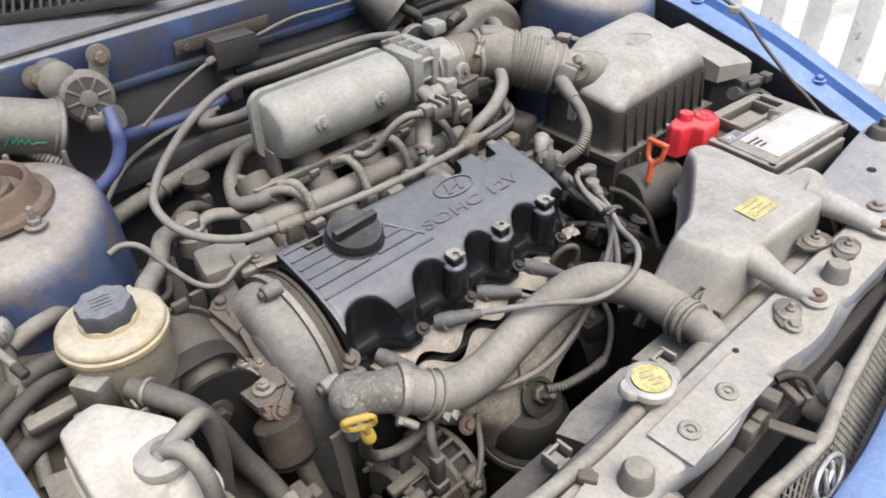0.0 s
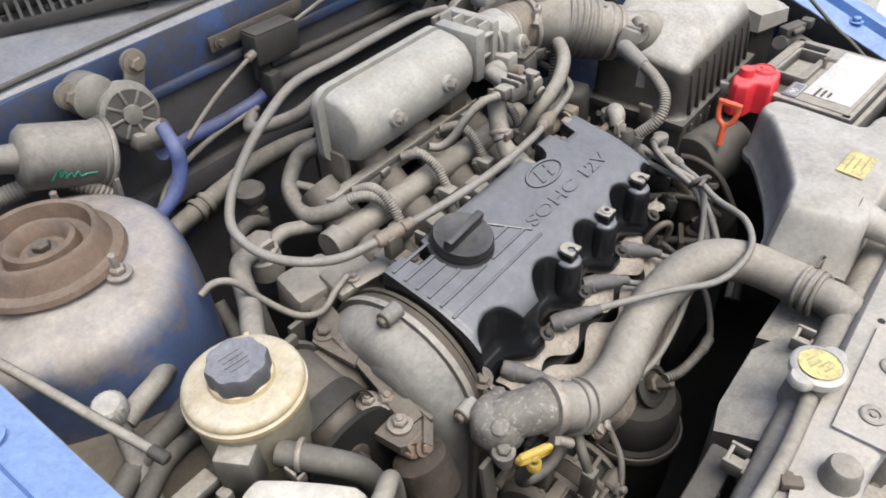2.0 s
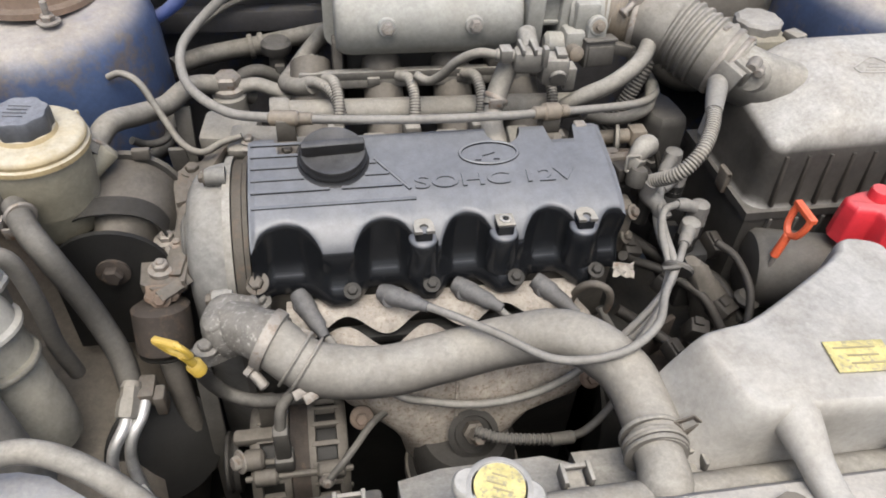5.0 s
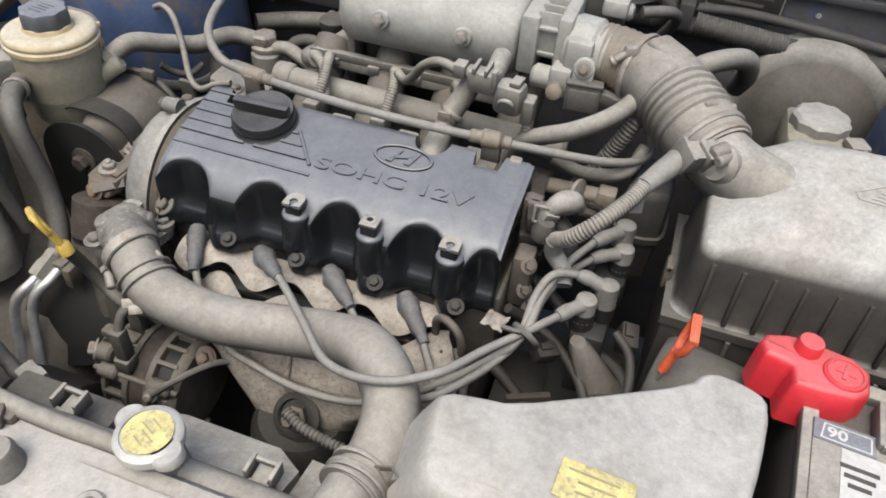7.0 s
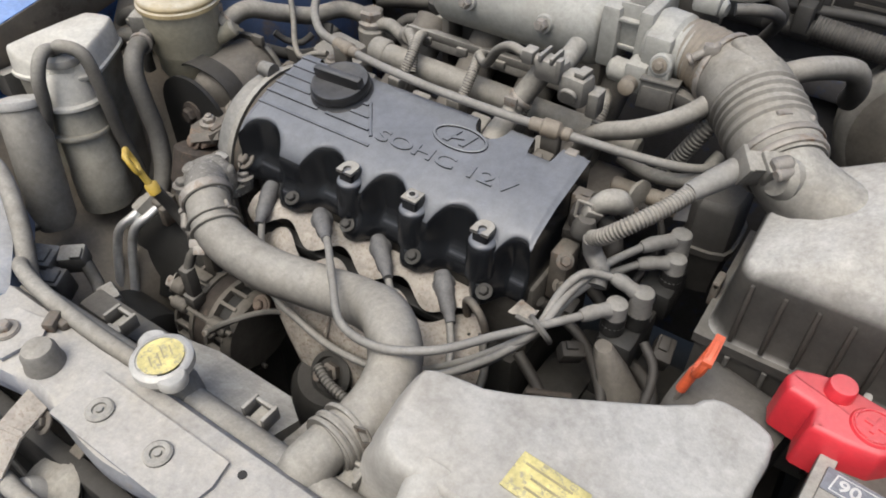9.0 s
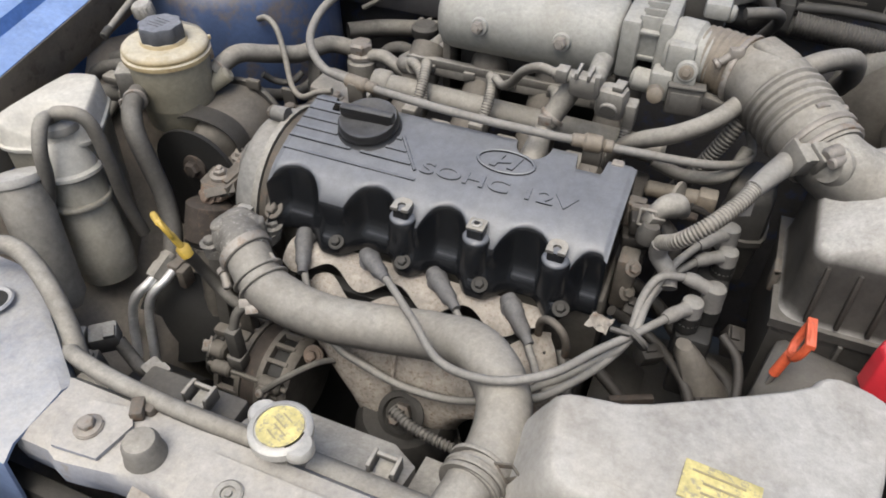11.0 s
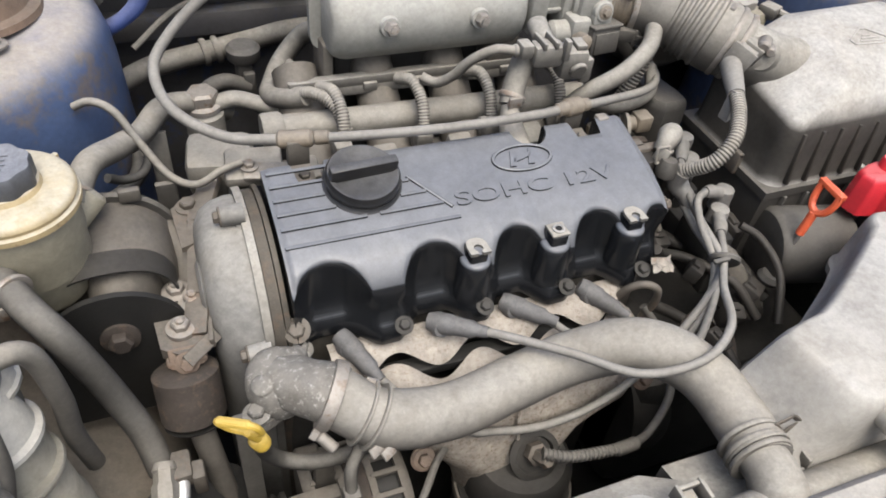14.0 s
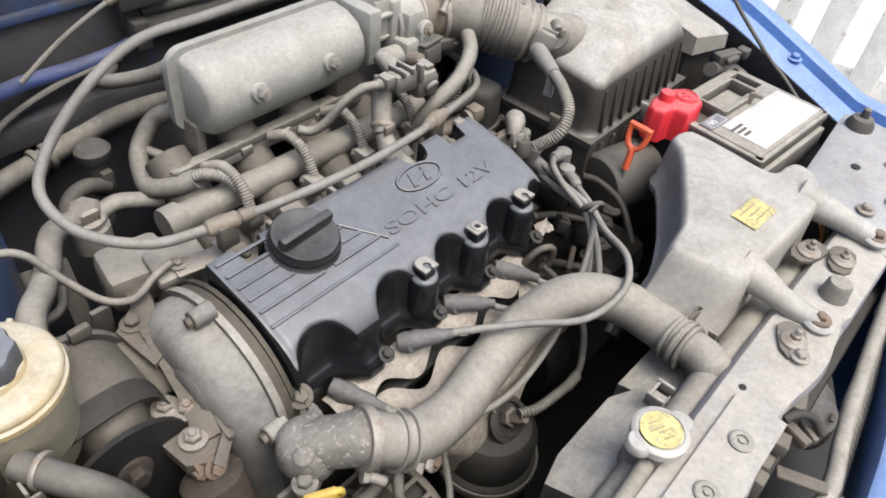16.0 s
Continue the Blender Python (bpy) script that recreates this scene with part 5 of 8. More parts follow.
def alternator():
    a = thing("alternator", (-0.24, -0.09, 0.5), "dirty alloy alternator with slotted casing", "alternator")
    at = Vector((-0.285, -0.09, 0.555))
    # black cylinder makes the slots read as shaded openings
    part("core", lathe([(0.03, 0), (0.053, 0.004), (0.053, 0.1), (0.03, 0.104)], at, X, 32), BLACK_METAL, a, "black core standing for the shade inside the casing")
    part("stator_band", lathe([(0.058, 0.042), (0.0615, 0.044), (0.0615, 0.064), (0.058, 0.066)], at, X, 40), DARK_RUST, a, "brown laminated stator band")
    for base, way in ((0.0, 1), (0.105, -1)):
        part("end_ring", lathe([(0.034, 0), (0.056, 0.001), (0.061, 0.006), (0.0625, 0.012), (0.058, 0.013), (0.05, 0.010)], at + X * base, (way, 0, 0), 36), GREY_METAL, a)
        part("inner_ring", lathe([(0.058, 0.034), (0.063, 0.035), (0.063, 0.042), (0.058, 0.043)], at + X * base, (way, 0, 0), 36), GREY_METAL, a)
        for k in range(18):
            c = 2 * math.pi * k / 18 + 0.1 * way
            part("slot_rib", box((at.x + base + way * 0.024, at.y + 0.0595 * math.cos(c), at.z + 0.0595 * math.sin(c)), (0.03, 0.0055, 0.008), 0.001, (math.degrees(c) + 90, 0, 0)), GREY_METAL, a)
    for c in (20, 140, 260):
        y, z = at.y + 0.064 * math.cos(radians(c)), at.z + 0.064 * math.sin(radians(c))
        part("lug", join(rod((at.x + 0.004, y, z), (at.x + 0.03, y, z), 0.009, 12), rod((at.x + 0.07, y, z), (at.x + 0.1, y, z), 0.009, 12), rod((at.x - 0.004, y, z), (at.x + 0.108, y, z), 0.0035, 8)), GREY_METAL, a, "through-bolt lug")
    part("pulley", lathe([(0.03, 0), (0.034, 0.002), (0.034, 0.005), (0.030, 0.008), (0.034, 0.011), (0.034, 0.016), (0.02, 0.018)], (-0.315, -0.09, 0.555), X, 28), DARK_METAL, a)
    part("bracket", join(box((-0.262, -0.082, 0.632), (0.02, 0.016, 0.05), 0.004), box((-0.275, -0.10, 0.615), (0.05, 0.016, 0.012), 0.004), rod((-0.29, -0.125, 0.61), (-0.268, -0.125, 0.61), 0.011, 14)), GREY_METAL, a, "cast adjusting bracket")
    part("bracket_bolt", hex_bolt((-0.292, -0.125, 0.61), (-0.8, -0.4, 0.3), 0.008), STEEL, a)
    part("connector", join(box((-0.247, -0.128, 0.640), (0.016, 0.016, 0.05), 0.003), box((-0.247, -0.130, 0.612), (0.02, 0.02, 0.02), 0.003), tube([(-0.247, -0.126, 0.662), (-0.244, -0.115, 0.682), (-0.23, -0.10, 0.69)], 0.006, 10)), RUBBER, a, "dusty plug and wire")
    part("terminal", join(rod((-0.205, -0.14, 0.59), (-0.205, -0.158, 0.598), 0.005, 10), lathe([(0.009, 0), (0.009, 0.006)], (-0.205, -0.146, 0.593), (0, -0.9, 0.4), 6)), STEEL, a)
    part("wire", tube([(-0.205, -0.152, 0.596), (-0.18, -0.135, 0.615), (-0.15, -0.10, 0.62), (-0.12, -0.075, 0.61)], 0.004, 8), RUBBER, a)
    return a


alternator()


def engine_mount():
    m = thing("engine_mount", (-0.42, 0.1, 0.6), "dusty steel engine mount bush with black plate", "engine mount")
    part("bush", lathe([(0.054, 0), (0.056, 0.005), (0.056, 0.07), (0.05, 0.078)], (-0.413, 0.10, 0.733), (0.08, 1, 0.05), 32), GREY_METAL, m)
    part("back_ring", lathe([(0.06, 0), (0.062, 0.004), (0.06, 0.008)], (-0.407, 0.172, 0.738), (0.08, 1, 0.05), 32), RUBBER, m)
    part("front_plate", plate([(-0.478, 0.61)] + [(-0.416 - 0.062 * math.cos(radians(a)), 0.724 + 0.057 * math.sin(radians(a))) for a in range(0, 181, 12)] + [(-0.354, 0.61)], "y", 0.053, 0.006, 0.002), BLACK_METAL, m, "black round stop plate")
    rim = [(-0.4135 + 0.0585 * math.cos(radians(a)), 0.088 + 0.004 * math.sin(radians(a) * 3), 0.737 + 0.0585 * math.sin(radians(a))) for a in range(15, 141, 9)]
    part("shell_rim", thick_sheet([[(x, y - 0.014, z - 0.002), (x, y, z), (x, y + 0.012, z + 0.001)] for x, y, z in rim], 0.002), DARK_METAL, m, "bent black shell edge")
    part("tab", box((-0.385, 0.165, 0.80), (0.02, 0.008, 0.014), 0.002), GREY_METAL, m)
    part("bolt", hex_bolt((-0.415, 0.052, 0.728), (0, -1, 0.05), 0.011), DARK_RUST, m)
    part("cast_body", moulding(soften([(-0.435, 0.062), (-0.395, 0.058), (-0.372, 0.085), (-0.36, 0.13), (-0.40, 0.165), (-0.445, 0.15)], 2), [(0.0, 0.70), (0.002, 0.75), (0.006, 0.012), (0.012, 0.004), (0.018, 0.0)], lambda x, y: 0.778), GREY_METAL, m, "dusty cast mount body", smooth=70)
    part("arm", join(prism([(-0.380, 0.102), (-0.352, 0.104), (-0.334, 0.064), (-0.338, 0.020), (-0.358, 0.004), (-0.382, 0.020), (-0.386, 0.07)], 0.724, 0.737, 0.003), box_between((-0.333, 0.064, 0.739), (-0.337, 0.020, 0.737), 0.004, 0.012), box_between((-0.337, 0.021, 0.737), (-0.357, 0.005, 0.735), 0.004, 0.012)), RUSTY, m, "rust-edged pressed steel mount arm")
    for p in ((-0.361, 0.083, 0.737), (-0.3475, 0.067, 0.737), (-0.362, 0.037, 0.737)):
        seat = part("washer", lathe([(0.0135, 0), (0.0135, 0.003), (0.011, 0.004)], p, Z, 20), STEEL, m)
        part("bolt", join(hex_bolt((p[0], p[1], p[2] + 0.003), Z, 0.0085), rod(p, (p[0], p[1], p[2] + 0.017), 0.0045, 8)), STEEL, seat)
    part("support_tube", tube([(-0.372, 0.19, 0.742), (-0.355, 0.16, 0.745), (-0.345, 0.13, 0.73), (-0.35, 0.11, 0.72)], 0.014, 12), GREY_METAL, m)
    part("rear_arm", join(box_between((-0.305, 0.215, 0.768), (-0.327, 0.146, 0.771), 0.022, 0.008), box_between((-0.327, 0.148, 0.771), (-0.340, 0.070, 0.750), 0.020, 0.008), box_between((-0.340, 0.072, 0.750), (-0.350, 0.030, 0.739), 0.022, 0.006)), RUSTY, m, "long dusty steel arm")
    d = thing("vibration_damper", (-0.363, 0.0, 0.66), "rusty cylindrical vibration damper below the mount", "damper")
    part("cylinder", lathe([(0.024, 0), (0.030, 0.004), (0.030, 0.05), (0.026, 0.054)], (-0.366, 0.012, 0.715), (0.0, -0.45, -1), 28), DARK_RUST, d)
    part("end_face", lathe([(0.0285, 0), (0.027, 0.002), (0.018, 0.002)], (-0.366, -0.0112, 0.6635), (0.0, -0.45, -1), 28), BLACK_METAL, d, "black end face")
    part("yoke", join(box((-0.362, 0.018, 0.722), (0.036, 0.022, 0.008), 0.003, (-20, 0, 0)), box((-0.362, 0.012, 0.729), (0.03, 0.004, 0.02), 0.002, (-30, 0, 0))), RUST, d)
    part("bolt", hex_bolt((-0.362, 0.006, 0.728), (0, -0.9, 0.5), 0.007), RUST, d)
    part("strut", rod((-0.363, -0.02, 0.665), (-0.345, -0.06, 0.5), 0.012, 12), GREY_METAL, d)
    return m


engine_mount()

# ---- left side: reservoirs, pipes ----
def steering_reservoir():
    x, y = -0.472, 0.113
    r = thing("power_steering_reservoir", (x, y, 0.74), "aged white power steering reservoir with black cap", "fluid reservoir")
    part("body", lathe([(0.042, 0), (0.0445, 0.005), (0.0455, 0.026), (0.0485, 0.032), (0.050, 0.037), (0.050, 0.058), (0.0513, 0.061), (0.0513, 0.098), (0.048, 0.10)], (x, y, 0.756), Z, 44), RESERVOIR, r)
    lid = part("lid", lathe([(0.0525, 0), (0.0562, 0.001), (0.0562, 0.006), (0.0532, 0.0075), (0.0532, 0.0105), (0.0548, 0.0115), (0.0540, 0.0145), (0.0515, 0.0168), (0.047, 0.0185), (0.037, 0.0193), (0.030, 0.0185), (0.0285, 0.023)], (x, y, 0.852), Z, 48), LID_PLASTIC, r, "yellowed cream screw lid")
    part("notch", box((x + 0.037, y + 0.040, 0.8635), (0.007, 0.005, 0.006), 0.001, (0, 0, 45)), LID_PLASTIC, lid)
    part("cap", lathe([(0.0285, 0), (0.0285, 0.006), (0.0285, 0.0175), (0.027, 0.0212), (0.0225, 0.0218), (0.020, 0.021)], (x, y, 0.8725), Z, 64, 8, 0.09), DUSTY_CAP, r, "dusty grey-blue fluted screw cap")
    for k in range(4):
        part("print_bar", box((x - 0.001 * k, y + 0.009 - 0.006 * k, 0.8942), (0.022 - 0.003 * (k % 2), 0.0016, 0.0009), 0.0003, (0, 0, -8)), DUSTY_CAP, r)
    part("bracket", join(box((x - 0.042, y - 0.032, 0.815), (0.03, 0.035, 0.05), 0.004, (0, 0, 30)), box((x - 0.085, y - 0.01, 0.80), (0.05, 0.02, 0.012), 0.003), box((x - 0.065, y - 0.03, 0.77), (0.012, 0.014, 0.06), 0.003)), PLASTIC, r, "dusty mounting bracket")
    part("outlet", rod((x + 0.035, y + 0.02, 0.80), (x + 0.062, y + 0.038, 0.82), 0.012, 14), RESERVOIR, r)
    h = thing("steering_return_hose", (-0.43, 0.15, 0.8), "dusty rubber return hose from the reservoir", "hose")
    part("hose", tube([(-0.430, 0.143, 0.817), (-0.414, 0.178, 0.832), (-0.389, 0.215, 0.820), (-0.366, 0.255, 0.806), (-0.340, 0.296, 0.807), (-0.305, 0.312, 0.797), (-0.27, 0.33, 0.77)], 0.0125, 14), HOSE, h)
    part("clamp", join(ring_band((-0.424, 0.155, 0.822), (0.4, 0.75, 0.5), 0.0125, 0.004), box((-0.432, 0.148, 0.842), (0.004, 0.008, 0.012), 0.001)), STEEL, h, "small wire clamp")
    f = thing("steering_feed_hose", (-0.45, 0.02, 0.65), "dusty rubber feed hose below the reservoir", "hose")
    part("hose", tube([(-0.487, 0.062, 0.818), (-0.470, 0.028, 0.817), (-0.450, 0.004, 0.800), (-0.436, -0.002, 0.760), (-0.424, -0.006, 0.715), (-0.410, -0.022, 0.675), (-0.402, -0.045, 0.645)], 0.0125, 14), RUBBER, f)
    part("clamp", join(ring_band((-0.477, 0.044, 0.819), (0.5, -0.8, 0.0), 0.0125, 0.005), box((-0.494, 0.04, 0.813), (0.003, 0.014, 0.014), 0.001), box((-0.489, 0.033, 0.806), (0.01, 0.003, 0.014), 0.001)), STEEL, f, "square wire clamp")
    p = thing("steering_pipes", (-0.4, 0.2, 0.7), "two bent dusty hoses beside the strut tower", "hose")
    part("loop", tube([(-0.440, 0.165, 0.790), (-0.429, 0.205, 0.758), (-0.400, 0.245, 0.737), (-0.378, 0.285, 0.735), (-0.372, 0.315, 0.76)], 0.009, 12), RUBBER, p)
    part("loop", tube([(-0.405, 0.215, 0.785), (-0.392, 0.225, 0.772), (-0.372, 0.235, 0.77), (-0.362, 0.25, 0.78)], 0.005, 10), RUBBER, p)
    part("loop", tube([(-0.43, 0.15, 0.76), (-0.39, 0.17, 0.745), (-0.36, 0.175, 0.72), (-0.345, 0.19, 0.69)], 0.011, 12), RUBBER, p)
    part("loop", tube([(-0.655, 0.10, 0.70), (-0.625, 0.11, 0.775), (-0.60, 0.12, 0.80), (-0.56, 0.145, 0.80), (-0.53, 0.16, 0.79), (-0.50, 0.18, 0.76)], 0.010, 12), RUBBER, p)
    part("loop", tube([(-0.655, 0.08, 0.67), (-0.625, 0.09, 0.745), (-0.60, 0.10, 0.77), (-0.56, 0.12, 0.765), (-0.52, 0.13, 0.76)], 0.013, 12), RUBBER, p)
    return r


steering_reservoir()


def service_cap():
    c = thing("service_valve", (-0.565, 0.16, 0.76), "small pale knurled service cap on a pipe", "service valve")
    part("cap", lathe([(0.0145, 0), (0.0155, 0.003), (0.015, 0.016), (0.012, 0.019), (0.007, 0.0195)], (-0.561, 0.182, 0.858), (-0.1, -0.15, 1), 48, 20, 0.10), PALE_PLASTIC, c)
    part("pipe", tube([(-0.560, 0.184, 0.858), (-0.563, 0.176, 0.835), (-0.572, 0.15, 0.80), (-0.582, 0.11, 0.765), (-0.59, 0.08, 0.74)], 0.0085, 12), PLASTIC, c)
    part("pipe", tube([(-0.556, 0.180, 0.842), (-0.535, 0.185, 0.846), (-0.515, 0.192, 0.844), (-0.495, 0.215, 0.826), (-0.476, 0.236, 0.80)], 0.0105, 14), HOSE, c)
    part("pipe", tube([(-0.655, 0.135, 0.70), (-0.625, 0.142, 0.778), (-0.60, 0.15, 0.80), (-0.56, 0.165, 0.808), (-0.525, 0.178, 0.80), (-0.49, 0.20, 0.785)], 0.012, 14), RUBBER, c)
    part("bracket", join(box((-0.474, 0.236, 0.806), (0.03, 0.02, 0.014), 0.003, (0, 20, 35)), hex_bolt((-0.480, 0.232, 0.815), (-0.3, -0.4, 1), 0.008), box((-0.466, 0.245, 0.79), (0.016, 0.014, 0.03), 0.003)), RUSTY, c, "rusty pipe bracket")
    s = thing("bonnet_stay", (-0.59, 0.237, 0.887), "thin dusty metal rod beside the wing", "rod")
    part("rod", tube([(-0.615, 0.345, 0.907), (-0.59, 0.237, 0.887), (-0.574, 0.16, 0.874), (-0.564, 0.115, 0.866)], 0.0046, 10), HOSE, s)
    part("tip", rod((-0.565, 0.118, 0.8665), (-0.561, 0.100, 0.863), 0.0058, 10), DARK_RUBBER, s, "dark rubber rod end")
    return c, s


service_cap()


def coolant_tank():
    t = thing("coolant_tank", (-0.52, 0.0, 0.6), "dirty white plastic expansion tank with hoses", "expansion tank")
    top = [(-0.568, 0.024), (-0.559, 0.035), (-0.530, 0.044), (-0.518, 0.038), (-0.479, -0.024), (-0.475, -0.040), (-0.488, -0.062), (-0.535, -0.089), (-0.562, -0.092), (-0.571, -0.082)]

    def roof(x, y):
        return 0.846 - 0.020 * step_up(-0.028, -0.055, y) * step_up(-0.552, -0.530, x)

    part("body", moulding(soften(top, 1), [(0.010, 0.60), (0.006, 0.69), (0.002, 0.800), (0.001, 0.807)], lambda x, y: 0.808), OLD_TANK, t, "discoloured lower tank half", smooth=60)
    part("upper_half", moulding(soften(top, 1), [(-0.002, 0.806), (-0.004, 0.808), (-0.004, 0.812), (-0.001, 0.8135), (0.001, 0.008), (0.0018, 0.004), (0.003, 0.0012), (0.0045, 0.0)], roof, True), TANK_PLASTIC, t, smooth=45)
    part("shelf", prism([(-0.604, -0.10), (-0.575, -0.10), (-0.570, 0.022), (-0.592, 0.030)], 0.77, lambda x, y: 0.806 - 0.3 * max(0.0, -0.585 - x), 0.004), PLASTIC, t, "dusty grey mounting shelf")
    part("filler_neck", lathe([(0.034, 0), (0.0375, 0.002), (0.0375, 0.006), (0.033, 0.009), (0.031, 0.022), (0.027, 0.040), (0.022, 0.048)], (-0.5025, -0.060, 0.770), (-0.12, 0.1, 1), 30), TANK_PLASTIC, t, "cream filler neck with a rim")
    part("neck", lathe([(0.021, -0.01), (0.02, 0.012)], (-0.505, -0.052, 0.822), Z, 24), TANK_PLASTIC, t)
    part("cap", lathe([(0.025, 0), (0.026, 0.003), (0.0245, 0.010), (0.019, 0.014), (0.010, 0.017)], (-0.505, -0.052, 0.828), Z, 28), PALE_PLASTIC, t, "grey push-on tank cap")
    part("hose", tube([(-0.508, -0.058, 0.842), (-0.482, -0.060, 0.858), (-0.459, -0.048, 0.846), (-0.453, -0.044, 0.786), (-0.457, -0.038, 0.725), (-0.454, -0.030, 0.665)], 0.0085, 12), HOSE, t, "grey overflow hose")
    part("hose", tube([(-0.506, -0.050, 0.842), (-0.492, -0.080, 0.855), (-0.487, -0.099, 0.83), (-0.490, -0.104, 0.79), (-0.505, -0.112, 0.74), (-0.535, -0.115, 0.70)], 0.0085, 12), HOSE, t, "grey overflow hose")
    part("column", lathe([(0.034, -0.02), (0.036, 0), (0.036, 0.035), (0.034, 0.04), (0.033, 0.13), (0.029, 0.138)], (-0.488, -0.072, 0.64), (-0.12, 0.1, 1), 26), OLD_TANK, t, "discoloured round lower tank")
    part("strap", ring_band((-0.499, -0.066, 0.735), (-0.12, 0.1, 1), 0.036, 0.006), OLD_TANK, t)
    d = thing("receiver_drier", (-0.50, -0.14, 0.6), "dull alloy air-conditioning receiver drier", "receiver drier")
    part("canister", lathe([(0.02, -0.05), (0.028, -0.035), (0.0285, 0.10), (0.026, 0.112), (0.015, 0.118), (0.013, 0.119)], (-0.488, -0.147, 0.685), (-0.26, 0.24, 1), 28), ALLOY, d)
    part("cap", lathe([(0.029, 0), (0.030, 0.003), (0.028, 0.010), (0.018, 0.012)], (-0.5155, -0.1215, 0.792), (-0.26, 0.24, 1), 28), PALE_PLASTIC, d, "pale domed top")
    part("line", tube([(-0.53, -0.10, 0.76), (-0.49, -0.135, 0.70), (-0.47, -0.16, 0.665), (-0.50, -0.20, 0.65), (-0.56, -0.22, 0.66)], 0.0075, 10), HOSE, d)
    return t


coolant_tank()


def ac_lines():
    a = thing("ac_lines", (-0.41, -0.1, 0.5), "bright aluminium air-conditioning pipes with fittings", "pipes")
    for dx, dy in ((0.0, 0.0), (0.016, 0.012)):
        part("pipe", tube([(-0.402 + dx, -0.072 + dy, 0.648), (-0.405 + dx, -0.09 + dy, 0.642), (-0.416 + dx, -0.107 + dy, 0.628), (-0.420 + dx, -0.118 + dy, 0.60), (-0.412 + dx, -0.135 + dy, 0.56), (-0.40 + dx, -0.16 + dy, 0.50)], 0.0062, 12), CHROME, a)
    part("fitting", join(lathe([(0.011, 0), (0.012, 0.004), (0.012, 0.018), (0.010, 0.022), (0.010, 0.034)], (-0.403, -0.082, 0.646), (0.1, 0.8, 0.35), 6), lathe([(0.009, 0), (0.011, 0.003), (0.009, 0.010)], (-0.40, -0.055, 0.656), (0.1, 0.8, 0.35), 16)), ALLOY, a)
    part("block", join(box((-0.388, -0.05, 0.648), (0.024, 0.03, 0.02), 0.004), box((-0.372, -0.058, 0.64), (0.012, 0.02, 0.03), 0.003)), RUSTY, a)
    c = thing("ac_compressor", (-0.30, -0.19, 0.45), "air-conditioning compressor low beside the radiator, near-black for shade", "compressor")
    # near-black drum and clutch paint the dark void low in the bay
    part("body", lathe([(0.05, 0), (0.065, 0.01), (0.065, 0.09), (0.05, 0.1)], (-0.40, -0.18, 0.5), X, 30), BLACK_METAL, c)
    part("clutch", lathe([(0.062, 0), (0.064, 0.01), (0.05, 0.012), (0.03, 0.016), (0.01, 0.016)], (-0.385, -0.06, 0.56), (0.3, -0.6, 0.4), 32), BLACK_METAL, c)
    w = thing("wiring_plugs", (-0.41, -0.22, 0.6), "dusty grey plastic wiring plugs beside the headlamp", "connector")
    for p, s, rz in (((-0.415, -0.218, 0.655), (0.055, 0.034, 0.034), 25), ((-0.372, -0.195, 0.665), (0.032, 0.026, 0.028), 40), ((-0.385, -0.228, 0.640), (0.045, 0.03, 0.04), 25), ((-0.29, -0.208, 0.655), (0.035, 0.022, 0.022), -20), ((-0.445, -0.232, 0.67), (0.03, 0.03, 0.02), 10)):
        part("plug", join(box(p, s, 0.004, (8, 0, rz)), box((p[0] + 0.01, p[1], p[2] + s[2] / 2), (s[0] * 0.4, s[1] * 0.6, 0.006), 0.001, (8, 0, rz))), PLASTIC, w)
    part("wire", tube([(-0.36, -0.19, 0.66), (-0.34, -0.195, 0.64), (-0.318, -0.205, 0.645), (-0.29, -0.21, 0.655), (-0.24, -0.23, 0.67), (-0.205, -0.245, 0.69)], 0.008, 10), RUBBER, w)
    part("wire", tube([(-0.46, -0.20, 0.67), (-0.43, -0.235, 0.65), (-0.39, -0.26, 0.63), (-0.36, -0.27, 0.58)], 0.008, 10), SHADED_RUBBER, w)
    return a


ac_lines()


